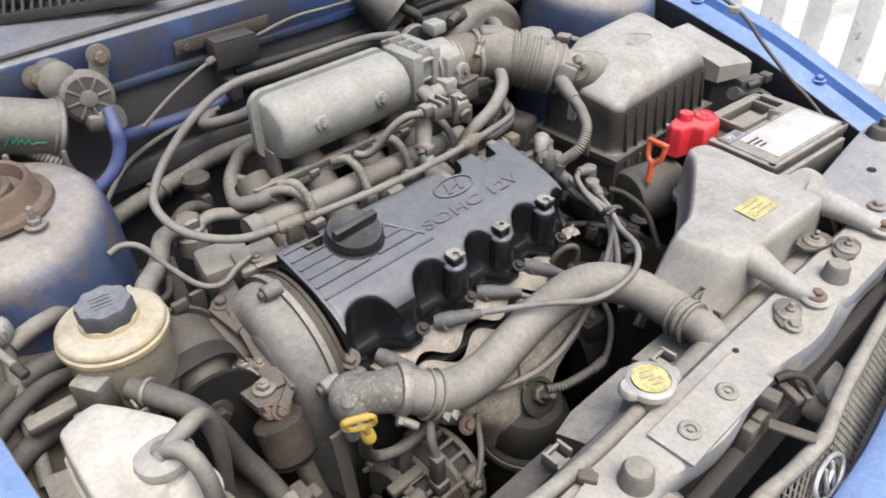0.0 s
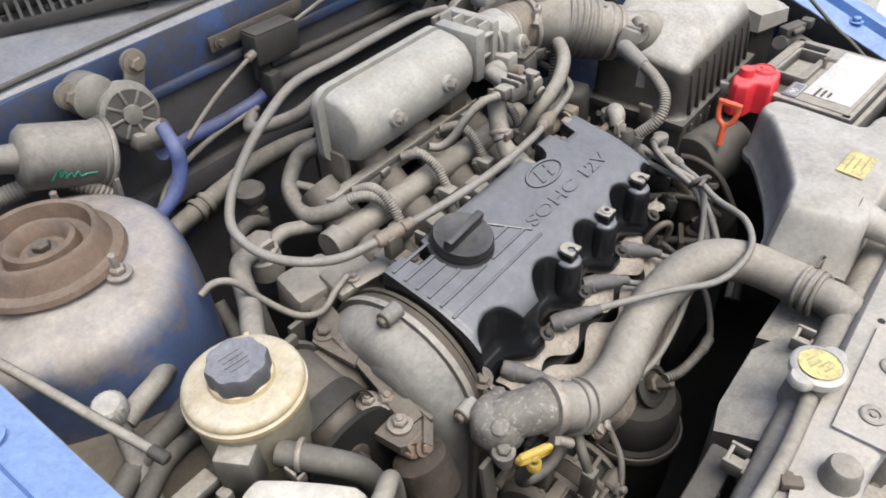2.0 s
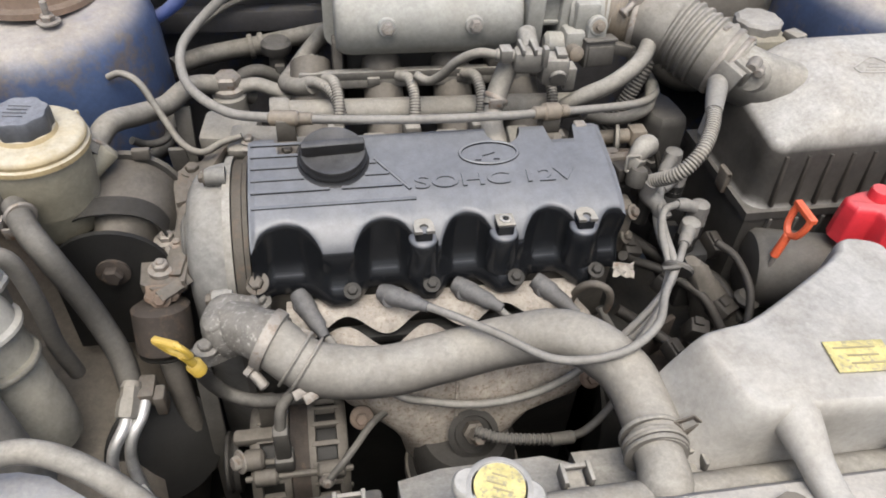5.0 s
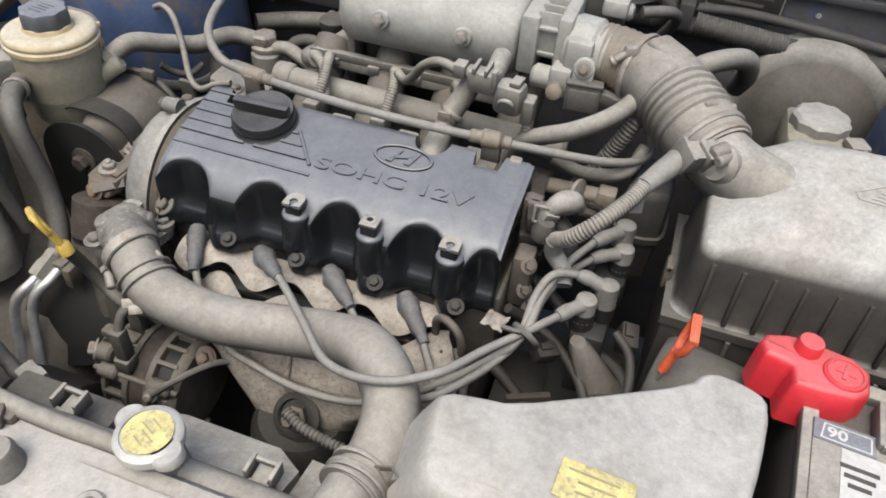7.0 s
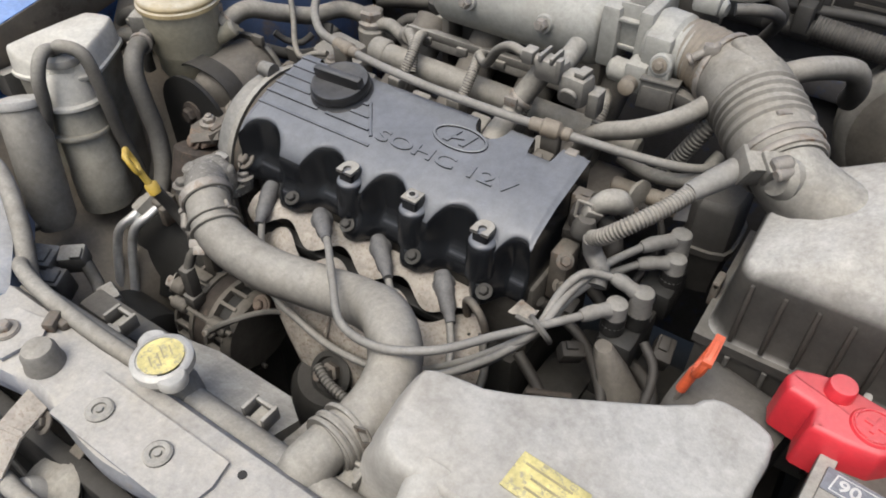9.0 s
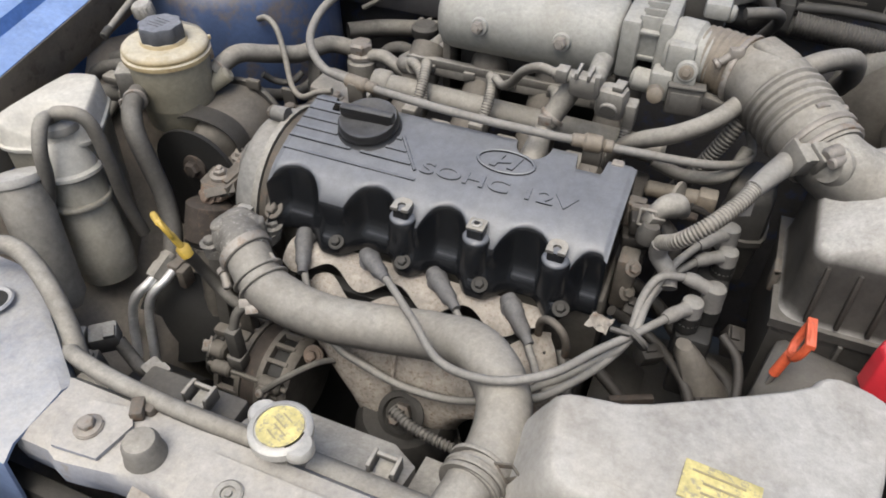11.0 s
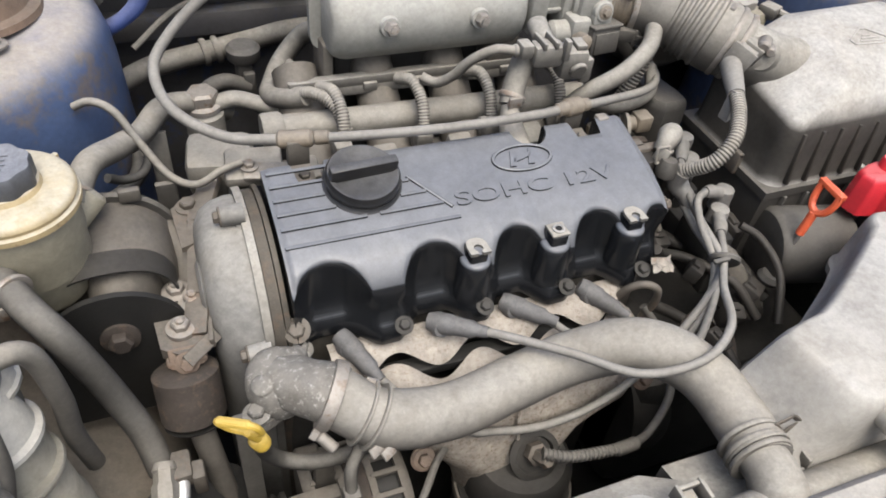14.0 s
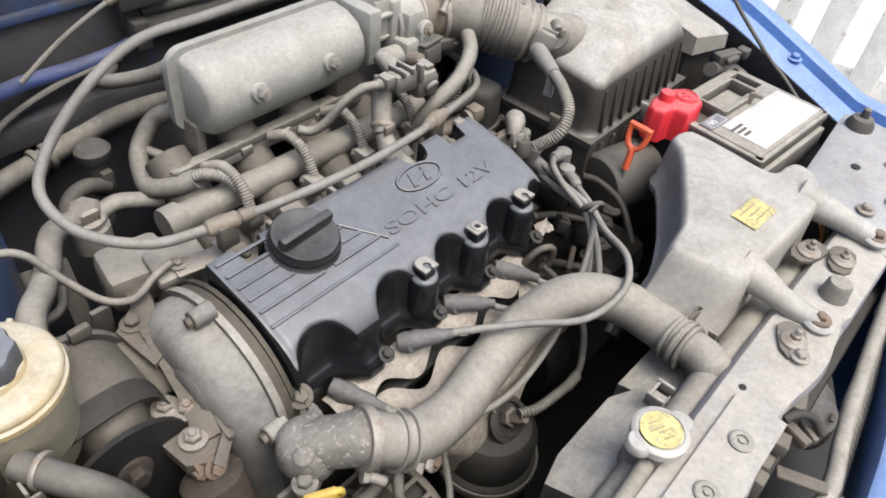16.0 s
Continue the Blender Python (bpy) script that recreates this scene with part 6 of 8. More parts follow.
# ---- intake ----
def plenum():
    p = thing("intake_plenum", (-0.04, 0.31, 0.84), "dusty grey cast alloy intake plenum with two nuts", "intake plenum")
    prof = [(0.300, 0.846), (0.276, 0.853), (0.263, 0.870), (0.259, 0.890), (0.262, 0.910), (0.274, 0.926), (0.294, 0.935), (0.318, 0.938), (0.345, 0.930), (0.358, 0.905), (0.352, 0.868), (0.33, 0.848)]
    cy, cz = 0.308, 0.892
    rows = []
    for x, k in ((-0.157, 0.80), (-0.154, 0.90), (-0.147, 0.97), (-0.138, 1.0), (0.05, 1.0), (0.064, 0.985), (0.071, 0.94), (0.075, 0.82)):
        row = [(x, cy + (y - cy) * k, cz + (z - cz) * k) for y, z in prof]
        rows.append(row + [row[0]])
    bm = grid(rows, False)
    bmesh.ops.remove_doubles(bm, verts=bm.verts, dist=1e-5)
    bmesh.ops.holes_fill(bm, edges=bm.edges, sides=0)
    part("body", bm, PLENUM, p, smooth=50)
    out = []
    for cx, cz2, s, r in ((-0.146, 0.920, 180, 0.024), (0.052, 0.922, 90, 0.022), (0.052, 0.868, 0, 0.02), (-0.150, 0.862, 270, 0.02)):
        out += [(cx + r * math.cos(radians(s - 15 * q)), cz2 + r * math.sin(radians(s - 15 * q))) for q in range(7)]
    part("lip_flange", plate(out[::-1], "y", 0.318, 0.010, 0.002), PLENUM, p)
    for x in (-0.096, 0.010):
        part("boss", lathe([(0.0125, 0), (0.0115, 0.007), (0.0105, 0.010)], (x, 0.264, 0.896), (0, -1, 0.18), 18), PLENUM, p)
        part("nut", join(lathe([(0.0078, 0), (0.0082, 0.002), (0.0082, 0.008), (0.0065, 0.010)], (x, 0.2545, 0.898), (0, -1, 0.18), 6), lathe([(0.004, 0), (0.0038, 0.013)], (x, 0.2545, 0.898), (0, -1, 0.18), 10)), STEEL, p)
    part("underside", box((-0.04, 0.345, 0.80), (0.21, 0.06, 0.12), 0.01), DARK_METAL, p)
    part("support", box((-0.155, 0.32, 0.80), (0.012, 0.05, 0.12), 0.003), GREY_METAL, p)
    part("support", box((0.06, 0.30, 0.83), (0.04, 0.04, 0.05), 0.004), GREY_METAL, p)
    return p


plenum()


def throttle_body():
    t = thing("throttle_valve_unit", (0.13, 0.28, 0.84), "dusty cast alloy throttle unit with ribs and sensor", "throttle")
    part("plenum_side", join(box((0.088, 0.298, 0.902), (0.022, 0.075, 0.072), 0.004), box((0.128, 0.305, 0.90), (0.018, 0.085, 0.082), 0.006)), PLENUM, t)
    for k in range(4):
        part("web", box((0.108, 0.272 + 0.022 * k, 0.915), (0.026, 0.004, 0.055), 0.001), PLENUM, t)
    part("web", box((0.108, 0.30, 0.925), (0.026, 0.075, 0.004), 0.001), PLENUM, t)
    part("web", box((0.108, 0.272, 0.893), (0.026, 0.01, 0.004), 0.001), PLENUM, t)
    part("bore", lathe([(0.036, 0), (0.038, 0.004), (0.038, 0.03), (0.034, 0.034), (0.034, 0.06)], (0.136, 0.292, 0.90), (1, -0.18, 0), 32), PLENUM, t)
    part("casting", join(box((0.150, 0.262, 0.905), (0.032, 0.03, 0.04), 0.006), rod((0.10, 0.255, 0.872), (0.165, 0.25, 0.872), 0.014, 16), box((0.135, 0.252, 0.875), (0.026, 0.03, 0.035), 0.005)), PLENUM, t)
    part("vacuum_port", join(rod((0.166, 0.325, 0.94), (0.196, 0.32, 0.94), 0.010, 12), box((0.175, 0.32, 0.945), (0.03, 0.03, 0.02), 0.005)), PLENUM, t)
    part("port", lathe([(0.010, 0), (0.0095, 0.016), (0.006, 0.018)], (0.132, 0.238, 0.869), (0.1, -1, 0.2), 14), BRASS, t)
    s = part("sensor", join(box((0.1655, 0.238, 0.8655), (0.041, 0.018, 0.033), 0.003, (-6, 0, 6)), box((0.1655, 0.2385, 0.8835), (0.043, 0.021, 0.004), 0.0015, (-6, 0, 6)), box((0.1665, 0.2285, 0.865), (0.033, 0.003, 0.025), 0.001, (-6, 0, 6))), RUBBER, t, "dark throttle position sensor with pale lid")
    part("boss", join(lathe([(0.0125, -0.012), (0.0125, 0.004), (0.0105, 0.006)], (0.161, 0.243, 0.899), (0, -1, 0.25), 20), box((0.161, 0.244, 0.889), (0.024, 0.014, 0.016), 0.002)), PLENUM, s, "pale lug on the sensor")
    part("bolt", hex_bolt((0.161, 0.2365, 0.9005), (0, -1, 0.25), 0.0052), BRASS, s)
    part("plug", join(box((0.197, 0.240, 0.868), (0.026, 0.014, 0.015), 0.002, (0, 10, -4)), box((0.216, 0.240, 0.864), (0.016, 0.017, 0.019), 0.002, (0, 10, -4)), box((0.216, 0.230, 0.865), (0.012, 0.003, 0.006), 0.001, (0, 10, -4)), tube([(0.223, 0.240, 0.862), (0.232, 0.242, 0.855), (0.238, 0.245, 0.842)], 0.004, 8)), RUBBER, s, "grey wired plug")
    part("cable_wheel", join(lathe([(0.03, 0), (0.032, 0.003), (0.027, 0.006), (0.032, 0.009), (0.03, 0.012)], (0.155, 0.345, 0.915), (0, 1, 0.1), 26), box((0.11, 0.345, 0.925), (0.05, 0.006, 0.03), 0.002)), PLASTIC, t)
    part("vacuum_hose", tube([(0.205, 0.315, 0.945), (0.235, 0.33, 0.945), (0.245, 0.36, 0.925), (0.23, 0.38, 0.89)], 0.007, 10), RUBBER, t)
    return t


throttle_body()


def idle_valve():
    v = thing("purge_valve", (0.06, 0.19, 0.83), "dusty plastic purge valve with vacuum hoses", "valve")
    part("body", join(box((0.060, 0.186, 0.888), (0.036, 0.024, 0.026), 0.006, (0, 0, -6)), box((0.05, 0.186, 0.903), (0.004, 0.028, 0.008), 0.001), box((0.064, 0.186, 0.903), (0.004, 0.028, 0.008), 0.001), box((0.032, 0.186, 0.896), (0.014, 0.018, 0.016), 0.002)), PLASTIC, v)
    part("solenoid", join(box((0.092, 0.184, 0.876), (0.034, 0.03, 0.036), 0.008, (0, 0, -6)), rod((0.092, 0.168, 0.876), (0.092, 0.163, 0.874), 0.010, 14), box((0.098, 0.184, 0.896), (0.012, 0.02, 0.006), 0.001, (0, 0, -6))), PLASTIC, v)
    part("nozzle", rod((0.02, 0.19, 0.893), (0.048, 0.188, 0.891), 0.0075, 12), PLASTIC, v)
    part("tab", box((0.075, 0.172, 0.898), (0.006, 0.01, 0.024), 0.001), PLASTIC, v)
    part("connector", box((0.114, 0.19, 0.862), (0.014, 0.022, 0.03), 0.003), PLASTIC, v)
    part("thin_hose", tube([(0.022, 0.19, 0.893), (0.002, 0.196, 0.893), (-0.02, 0.205, 0.878), (-0.035, 0.214, 0.856), (-0.05, 0.225, 0.842), (-0.064, 0.236, 0.845)], 0.0058, 10), HOSE, v)
    part("thick_hose", tube([(0.048, 0.205, 0.888), (0.040, 0.200, 0.868), (0.030, 0.19, 0.848), (0.022, 0.178, 0.832)], 0.013, 14), HOSE, v)
    part("clamp", join(ring_band((0.026, 0.184, 0.839), (-0.5, -0.5, -0.8), 0.013, 0.006), box((0.022, 0.168, 0.842), (0.016, 0.005, 0.012), 0.001)), STEEL, v, "wire spring clamp")
    part("spigot", tube([(0.022, 0.178, 0.832), (0.019, 0.165, 0.818), (0.018, 0.145, 0.805), (0.018, 0.13, 0.80)], [0.010, 0.013, 0.016, 0.016], 14), ALLOY, v)
    part("riser", rod((0.066, 0.195, 0.885), (0.068, 0.235, 0.90), 0.012, 14), PLASTIC, v)
    return v


idle_valve()


def fuel_rail():
    f = thing("fuel_rail", (-0.05, 0.25, 0.74), "dusty alloy fuel rail over the intake runners", "fuel rail")
    part("rail", join(rod((-0.238, 0.250, 0.790), (0.16, 0.238, 0.79), 0.0165, 18), lathe([(0.0195, 0), (0.0205, 0.003), (0.0205, 0.02), (0.0175, 0.024)], (-0.243, 0.250, 0.790), X, 24)), ALLOY, f)
    part("harness_channel", join(box((-0.055, 0.285, 0.815), (0.30, 0.024, 0.02), 0.003, (-12, 0, 0)), box((-0.055, 0.275, 0.824), (0.30, 0.003, 0.012), 0.001), *[box((-0.17 + 0.058 * k, 0.272, 0.818), (0.016, 0.006, 0.010), 0.001) for k in range(5)]), PLASTIC, f, "dusty injector harness channel")
    part("manifold_plate", box((-0.05, 0.205, 0.735), (0.40, 0.09, 0.03), 0.006), GREY_METAL, f)
    for x in (-0.19, -0.098, -0.006, 0.085):
        part("runner", tube([(x, 0.15, 0.72), (x, 0.20, 0.742), (x, 0.255, 0.77), (x, 0.32, 0.82)], 0.026, 16), GREY_METAL, f)
    for x in (-0.165, -0.072, 0.012, 0.104):
        inj = part("injector", join(lathe([(0.008, 0), (0.0085, 0.02), (0.0115, 0.024), (0.0115, 0.04), (0.008, 0.044)], (x, 0.19, 0.758), (0, 0.6, 1), 16), box((x, 0.199, 0.79), (0.02, 0.022, 0.02), 0.003), box((x + 0.012, 0.18, 0.776), (0.006, 0.016, 0.022), 0.001)), PLASTIC, f)
        part("conduit", tube([(x + 0.004, 0.205, 0.798), (x + 0.006, 0.222, 0.82), (x + 0.002, 0.245, 0.834), (x - 0.008, 0.268, 0.826)], 0.0068, 10, 0.0016, (0.0034, 0.0004)), HOSE, inj, "ribbed wire conduit")
    for x in (-0.21, -0.12, -0.03, 0.06):
        part("web", box((x, 0.185, 0.775), (0.028, 0.03, 0.03), 0.004, (20, 0, 0)), ALLOY, f)
    return f


fuel_rail()


def water_outlet():
    w = thing("water_outlet", (-0.29, 0.29, 0.72), "dusty alloy water outlet with large bolt and hoses", "water outlet")
    part("casting", join(box((-0.292, 0.235, 0.765), (0.07, 0.055, 0.055), 0.010, (10, 0, -10)), box((-0.262, 0.198, 0.785), (0.06, 0.045, 0.016), 0.005, (12, 0, -8)), rod((-0.297, 0.312, 0.75), (-0.297, 0.312, 0.79), 0.022, 20)), ALLOY, w)
    part("banjo_bolt", join(lathe([(0.0205, 0), (0.0205, 0.005), (0.0165, 0.008)], (-0.297, 0.312, 0.790), Z, 24), lathe([(0.0165, 0), (0.018, 0.002), (0.018, 0.013), (0.0145, 0.016)], (-0.297, 0.312, 0.797), Z, 6)), STEEL, w)
    part("banjo_pipe", tube([(-0.285, 0.312, 0.793), (-0.262, 0.312, 0.797), (-0.24, 0.306, 0.792), (-0.215, 0.30, 0.782)], 0.0095, 12), ALLOY, w)
    part("sensor", join(lathe([(0.018, 0), (0.021, 0.004), (0.021, 0.015), (0.016, 0.02)], (-0.235, 0.405, 0.792), Z, 20), rod((-0.235, 0.405, 0.74), (-0.235, 0.405, 0.795), 0.012, 12), box((-0.232, 0.39, 0.766), (0.014, 0.01, 0.03), 0.002)), RUBBER, w, "dusty round sensor plug")
    part("small_hose", tube([(-0.235, 0.39, 0.76), (-0.262, 0.385, 0.775), (-0.288, 0.378, 0.768), (-0.30, 0.36, 0.74)], 0.010, 12), RUBBER, w)
    part("tab", join(box((-0.250, 0.178, 0.792), (0.05, 0.022, 0.004), 0.001, (10, 0, -12)), hex_bolt((-0.268, 0.186, 0.795), Z, 0.006)), STEEL, w)
    b = thing("brake_sensor_wire", (-0.427, 0.253, 0.83), "thin grey wire from a rusty bolt on the tower", "wire")
    part("wire", tube([(-0.420, 0.246, 0.852), (-0.404, 0.243, 0.858), (-0.385, 0.236, 0.848), (-0.368, 0.222, 0.818), (-0.346, 0.197, 0.79), (-0.322, 0.183, 0.785), (-0.297, 0.184, 0.797), (-0.275, 0.186, 0.803)], 0.0042, 10), HOSE, b)
    part("bolt", hex_bolt((-0.432, 0.257, 0.851), (0.75, -0.65, 0.1), 0.008), RUSTY, b)
    l = thing("lever_bracket", (-0.33, 0.18, 0.74), "rusty flat bracket beside the timing cover", "bracket")
    part("plate", prism([(-0.352, 0.172), (-0.318, 0.196), (-0.305, 0.188), (-0.332, 0.118), (-0.348, 0.112)], 0.762, 0.768, 0.002), RUSTY, l)
    part("bolt", hex_bolt((-0.335, 0.170, 0.768), Z, 0.008), RUSTY, l)
    return w


water_outlet()


def loose_hoses():
    solid("heater_hose", join(tube([(-0.385, 0.43, 0.76), (-0.339, 0.470, 0.757), (-0.259, 0.482, 0.765), (-0.178, 0.478, 0.783), (-0.121, 0.445, 0.803), (-0.09, 0.40, 0.82)], 0.014, 16),
                              ring_band((-0.259, 0.482, 0.765), (1, 0.08, 0.16), 0.0142, 0.008, 0.003), ring_band((-0.275, 0.4805, 0.763), (1, 0.12, 0.1), 0.0142, 0.008, 0.003)), HOSE, "dusty rubber heater hose with ribbed joint", "hose")
    solid("breather_hose", join(tube([(-0.150, 0.345, 0.855), (-0.168, 0.372, 0.835), (-0.195, 0.370, 0.805), (-0.213, 0.338, 0.797), (-0.222, 0.305, 0.80), (-0.206, 0.275, 0.812), (-0.19, 0.262, 0.822)], 0.0115, 14),
                                tube([(-0.192, 0.37, 0.806), (-0.18, 0.345, 0.802), (-0.165, 0.32, 0.79), (-0.158, 0.305, 0.775)], 0.006, 10)), HOSE, "taped dusty breather hose beside the fuel rail", "hose")
    solid("wire_conduit", tube([(-0.205, 0.275, 0.815), (-0.185, 0.255, 0.829), (-0.165, 0.235, 0.823), (-0.155, 0.215, 0.80)], 0.0070, 12, 0.0016, (0.0034, 0.0004)), HOSE, "ribbed wire conduit over the fuel rail", "conduit")
    c = thing("throttle_cable", (-0.2, 0.2, 0.83), "pale grey looping throttle cable with brass ends", "cable")
    part("sheath", tube([(0.125, 0.352, 0.938), (0.06, 0.352, 0.950), (-0.02, 0.350, 0.953), (-0.10, 0.345, 0.955), (-0.17, 0.345, 0.955), (-0.225, 0.33, 0.948), (-0.275, 0.325, 0.918), (-0.318, 0.312, 0.885), (-0.341, 0.284, 0.862), (-0.331, 0.233, 0.844), (-0.287, 0.189, 0.834), (-0.232, 0.167, 0.837)], 0.0058, 12), LEAD, c)
    part("sheath", tube([(-0.215, 0.161, 0.839), (-0.140, 0.140, 0.847), (-0.053, 0.131, 0.849), (0.035, 0.137, 0.845), (0.075, 0.146, 0.841)], 0.0052, 12), LEAD, c)
    part("sheath", tube([(0.09, 0.149, 0.839), (0.125, 0.156, 0.835), (0.203, 0.180, 0.824), (0.243, 0.21, 0.815), (0.256, 0.238, 0.815), (0.245, 0.27, 0.83)], 0.0052, 12), LEAD, c)
    part("ferrule", join(rod((-0.240, 0.170, 0.836), (-0.206, 0.159, 0.840), 0.0092, 14), rod((-0.206, 0.159, 0.840), (-0.190, 0.1545, 0.842), 0.0072, 12)), BRASS, c, "tarnished brass ferrule")
    part("ferrule", join(rod((0.060, 0.143, 0.842), (0.076, 0.1465, 0.841), 0.0078, 12), rod((0.073, 0.146, 0.841), (0.096, 0.151, 0.8385), 0.0105, 14), rod((0.096, 0.151, 0.8385), (0.108, 0.153, 0.837), 0.0075, 12)), BRASS, c, "tarnished brass ferrule")
    for x, y in ((-0.222, 0.148), (0.086, 0.137)):
        part("clamp", join(box((x, y + 0.012, 0.825), (0.022, 0.012, 0.03), 0.002), box((x, y - 0.012, 0.812), (0.022, 0.03, 0.004), 0.001, (10, 0, 0)), hex_bolt((x, y - 0.016, 0.815), (0, -0.2, 1), 0.006)), GREY_METAL, c, "small dirty cable clamp")
    part("hook", box((0.118, 0.136, 0.825), (0.014, 0.012, 0.012), 0.002), STEEL, c)
    h = solid("vacuum_hose", tube([(0.234, 0.244, 0.898), (0.226, 0.224, 0.886), (0.204, 0.196, 0.872), (0.168, 0.182, 0.853), (0.133, 0.182, 0.836), (0.112, 0.189, 0.815), (0.10, 0.20, 0.78)], 0.0105, 14), HOSE, "dusty rubber hose from the intake duct", "hose")
    solid("corrugated_conduit", tube([(0.238, 0.232, 0.872), (0.224, 0.220, 0.842), (0.200, 0.214, 0.79), (0.180, 0.212, 0.755)], 0.0092, 14, 0.002, (0.0046, 0.0006)), RUBBER, "ribbed black conduit behind the cover", "conduit")
    solid("rear_hose", tube([(0.15, 0.20, 0.80), (0.19, 0.20, 0.79), (0.235, 0.205, 0.80), (0.25, 0.235, 0.82)], 0.008, 12), HOSE, "curved thin hose behind the cover", "hose")
    return c, h


loose_hoses()


def intake_duct():
    d = thing("intake_hose", (0.28, 0.22, 0.83), "dusty ribbed rubber air intake hose with clamps", "intake hose")
    part("sleeve", tube([(0.172, 0.2875, 0.900), (0.190, 0.283, 0.900), (0.214, 0.274, 0.898), (0.226, 0.267, 0.897)], [0.0345, 0.0355, 0.0365, 0.037], 32, 0.003, (0.0075, 0.0006)), BRASS, d, "brown ribbed rubber sleeve")
    part("shoulder", tube([(0.219, 0.2715, 0.898), (0.225, 0.268, 0.898), (0.234, 0.261, 0.897), (0.246, 0.252, 0.895), (0.261, 0.241, 0.891), (0.267, 0.235, 0.8895)], [0.037, 0.0395, 0.0425, 0.0455, 0.046, 0.0425], 32, 0.004), HOSE, d, "smooth pale shoulder of the hose")
    part("hump", moved(box((0, 0, 0), (0.050, 0.034, 0.022), 0.009, segments=4), Matrix.Translation((0.247, 0.256, 0.930)) @ pose(0, 0, 0, 0, 6, -40)), HOSE, d)
    part("bellows", tube([(0.264, 0.2375, 0.8905), (0.276, 0.2245, 0.8865), (0.288, 0.2095, 0.882), (0.295, 0.2015, 0.8795)], 0.044, 32, 0.0016, (0.0105, 0.0015)), HOSE, d)
    part("outlet", tube([(0.292, 0.205, 0.8805), (0.297, 0.199, 0.8785), (0.305, 0.19, 0.876), (0.322, 0.172, 0.870)], [0.0425, 0.0435, 0.0415, 0.038], 28), HOSE, d)
    part("stub", lathe([(0.0155, -0.004), (0.0155, 0.010), (0.0145, 0.013), (0.0115, 0.0135), (0.0115, 0.022)], (0.236, 0.246, 0.903), (-0.15, -0.75, -0.55), 18), HOSE, d)
    for p, ax, r in (((0.220, 0.271, 0.898), (1, -0.5, 0), 0.039), ((0.309, 0.186, 0.875), (0.75, -0.8, -0.25), 0.041), ((0.318, 0.176, 0.872), (0.75, -0.8, -0.25), 0.039)):
        part("clamp", ring_band(p, ax, r, 0.007), STEEL, d, "steel hose clamp")
    part("clamp_screw", join(rod((0.289, 0.178, 0.905), (0.325, 0.205, 0.912), 0.0042, 10), box((0.30, 0.186, 0.912), (0.014, 0.006, 0.018), 0.001, (0, 0, 35)), box((0.311, 0.195, 0.909), (0.010, 0.014, 0.010), 0.002, (0, 0, 35))), STEEL, d)
    part("clamp_screw", join(rod((0.192, 0.240, 0.918), (0.214, 0.248, 0.936), 0.0042, 10), box((0.207, 0.2465, 0.929), (0.016, 0.010, 0.012), 0.002, (0, 0, 20)), rod((0.192, 0.240, 0.918), (0.188, 0.238, 0.915), 0.0065, 12)), STEEL, d)
    s = thing("airflow_sensor", (0.34, 0.15, 0.83), "dusty plastic airflow sensor with wired plug", "sensor")
    part("tube", tube([(0.314, 0.178, 0.872), (0.345, 0.158, 0.862), (0.42, 0.150, 0.835)], [0.035, 0.037, 0.046], 28), PLASTIC, s)
    part("housing", join(lathe([(0.022, 0), (0.022, 0.014), (0.016, 0.02)], (0.330, 0.150, 0.876), (-0.6, -0.7, 0.3), 24), box((0.312, 0.148, 0.884), (0.026, 0.026, 0.026), 0.004, (20, 0, 40))), PLASTIC, s)
    part("screw", join(rod((0.312, 0.132, 0.895), (0.325, 0.145, 0.898), 0.008, 12), rod((0.318, 0.125, 0.892), (0.330, 0.140, 0.892), 0.006, 12)), STEEL, s)
    part("plug", join(box((0.293, 0.144, 0.878), (0.026, 0.026, 0.022), 0.003, (20, 10, 40)), box((0.298, 0.138, 0.891), (0.022, 0.022, 0.006), 0.001, (20, 10, 40)), box((0.286, 0.136, 0.884), (0.005, 0.03, 0.026), 0.001, (20, 10, 40))), PLASTIC, s)
    part("boot", tube([(0.282, 0.141, 0.873), (0.267, 0.113, 0.869), (0.256, 0.092, 0.866)], [0.0125, 0.0115, 0.0095], 14), LEAD, s, "taped cable boot")
    part("conduit", tube([(0.258, 0.095, 0.866), (0.245, 0.069, 0.859), (0.224, 0.042, 0.847), (0.202, 0.036, 0.825), (0.186, 0.056, 0.800)], 0.0082, 14, 0.0016, (0.0036, 0.0005)), HOSE, s, "ribbed cable conduit")
    part("torn_tape", prism([(0.25, 0.085), (0.262, 0.09), (0.258, 0.10), (0.248, 0.098)], 0.835, 0.872, 0.001, 0.2), LEAD, s)
    c = thing("coolant_sensor_plug", (0.175, 0.07, 0.8), "dusty sensor and rubber elbow at the head end", "connector")
    part("sensor", lathe([(0.012, 0), (0.013, 0.01), (0.009, 0.02)], (0.17, 0.066, 0.79), (0.1, 0.1, 1), 14), DIM_PLASTIC, c)
    part("elbow", tube([(0.186, 0.056, 0.80), (0.186, 0.062, 0.778), (0.20, 0.055, 0.765), (0.205, 0.04, 0.755)], 0.010, 12), LEAD, c)
    b = thing("coolant_pipe_stub", (0.2, 0.19, 0.72), "tarnished metal pipe stub with round flange", "pipe")
    part("bar", join(rod((0.150, 0.195, 0.764), (0.232, 0.188, 0.772), 0.010, 14), box((0.222, 0.188, 0.772), (0.022, 0.022, 0.022), 0.003)), BRASS, b)
    part("flange", lathe([(0.008, 0), (0.019, 0.001), (0.019, 0.005), (0.012, 0.007)], (0.186, 0.175, 0.776), (0.9, -0.3, 0.1), 22), ALLOY, b)
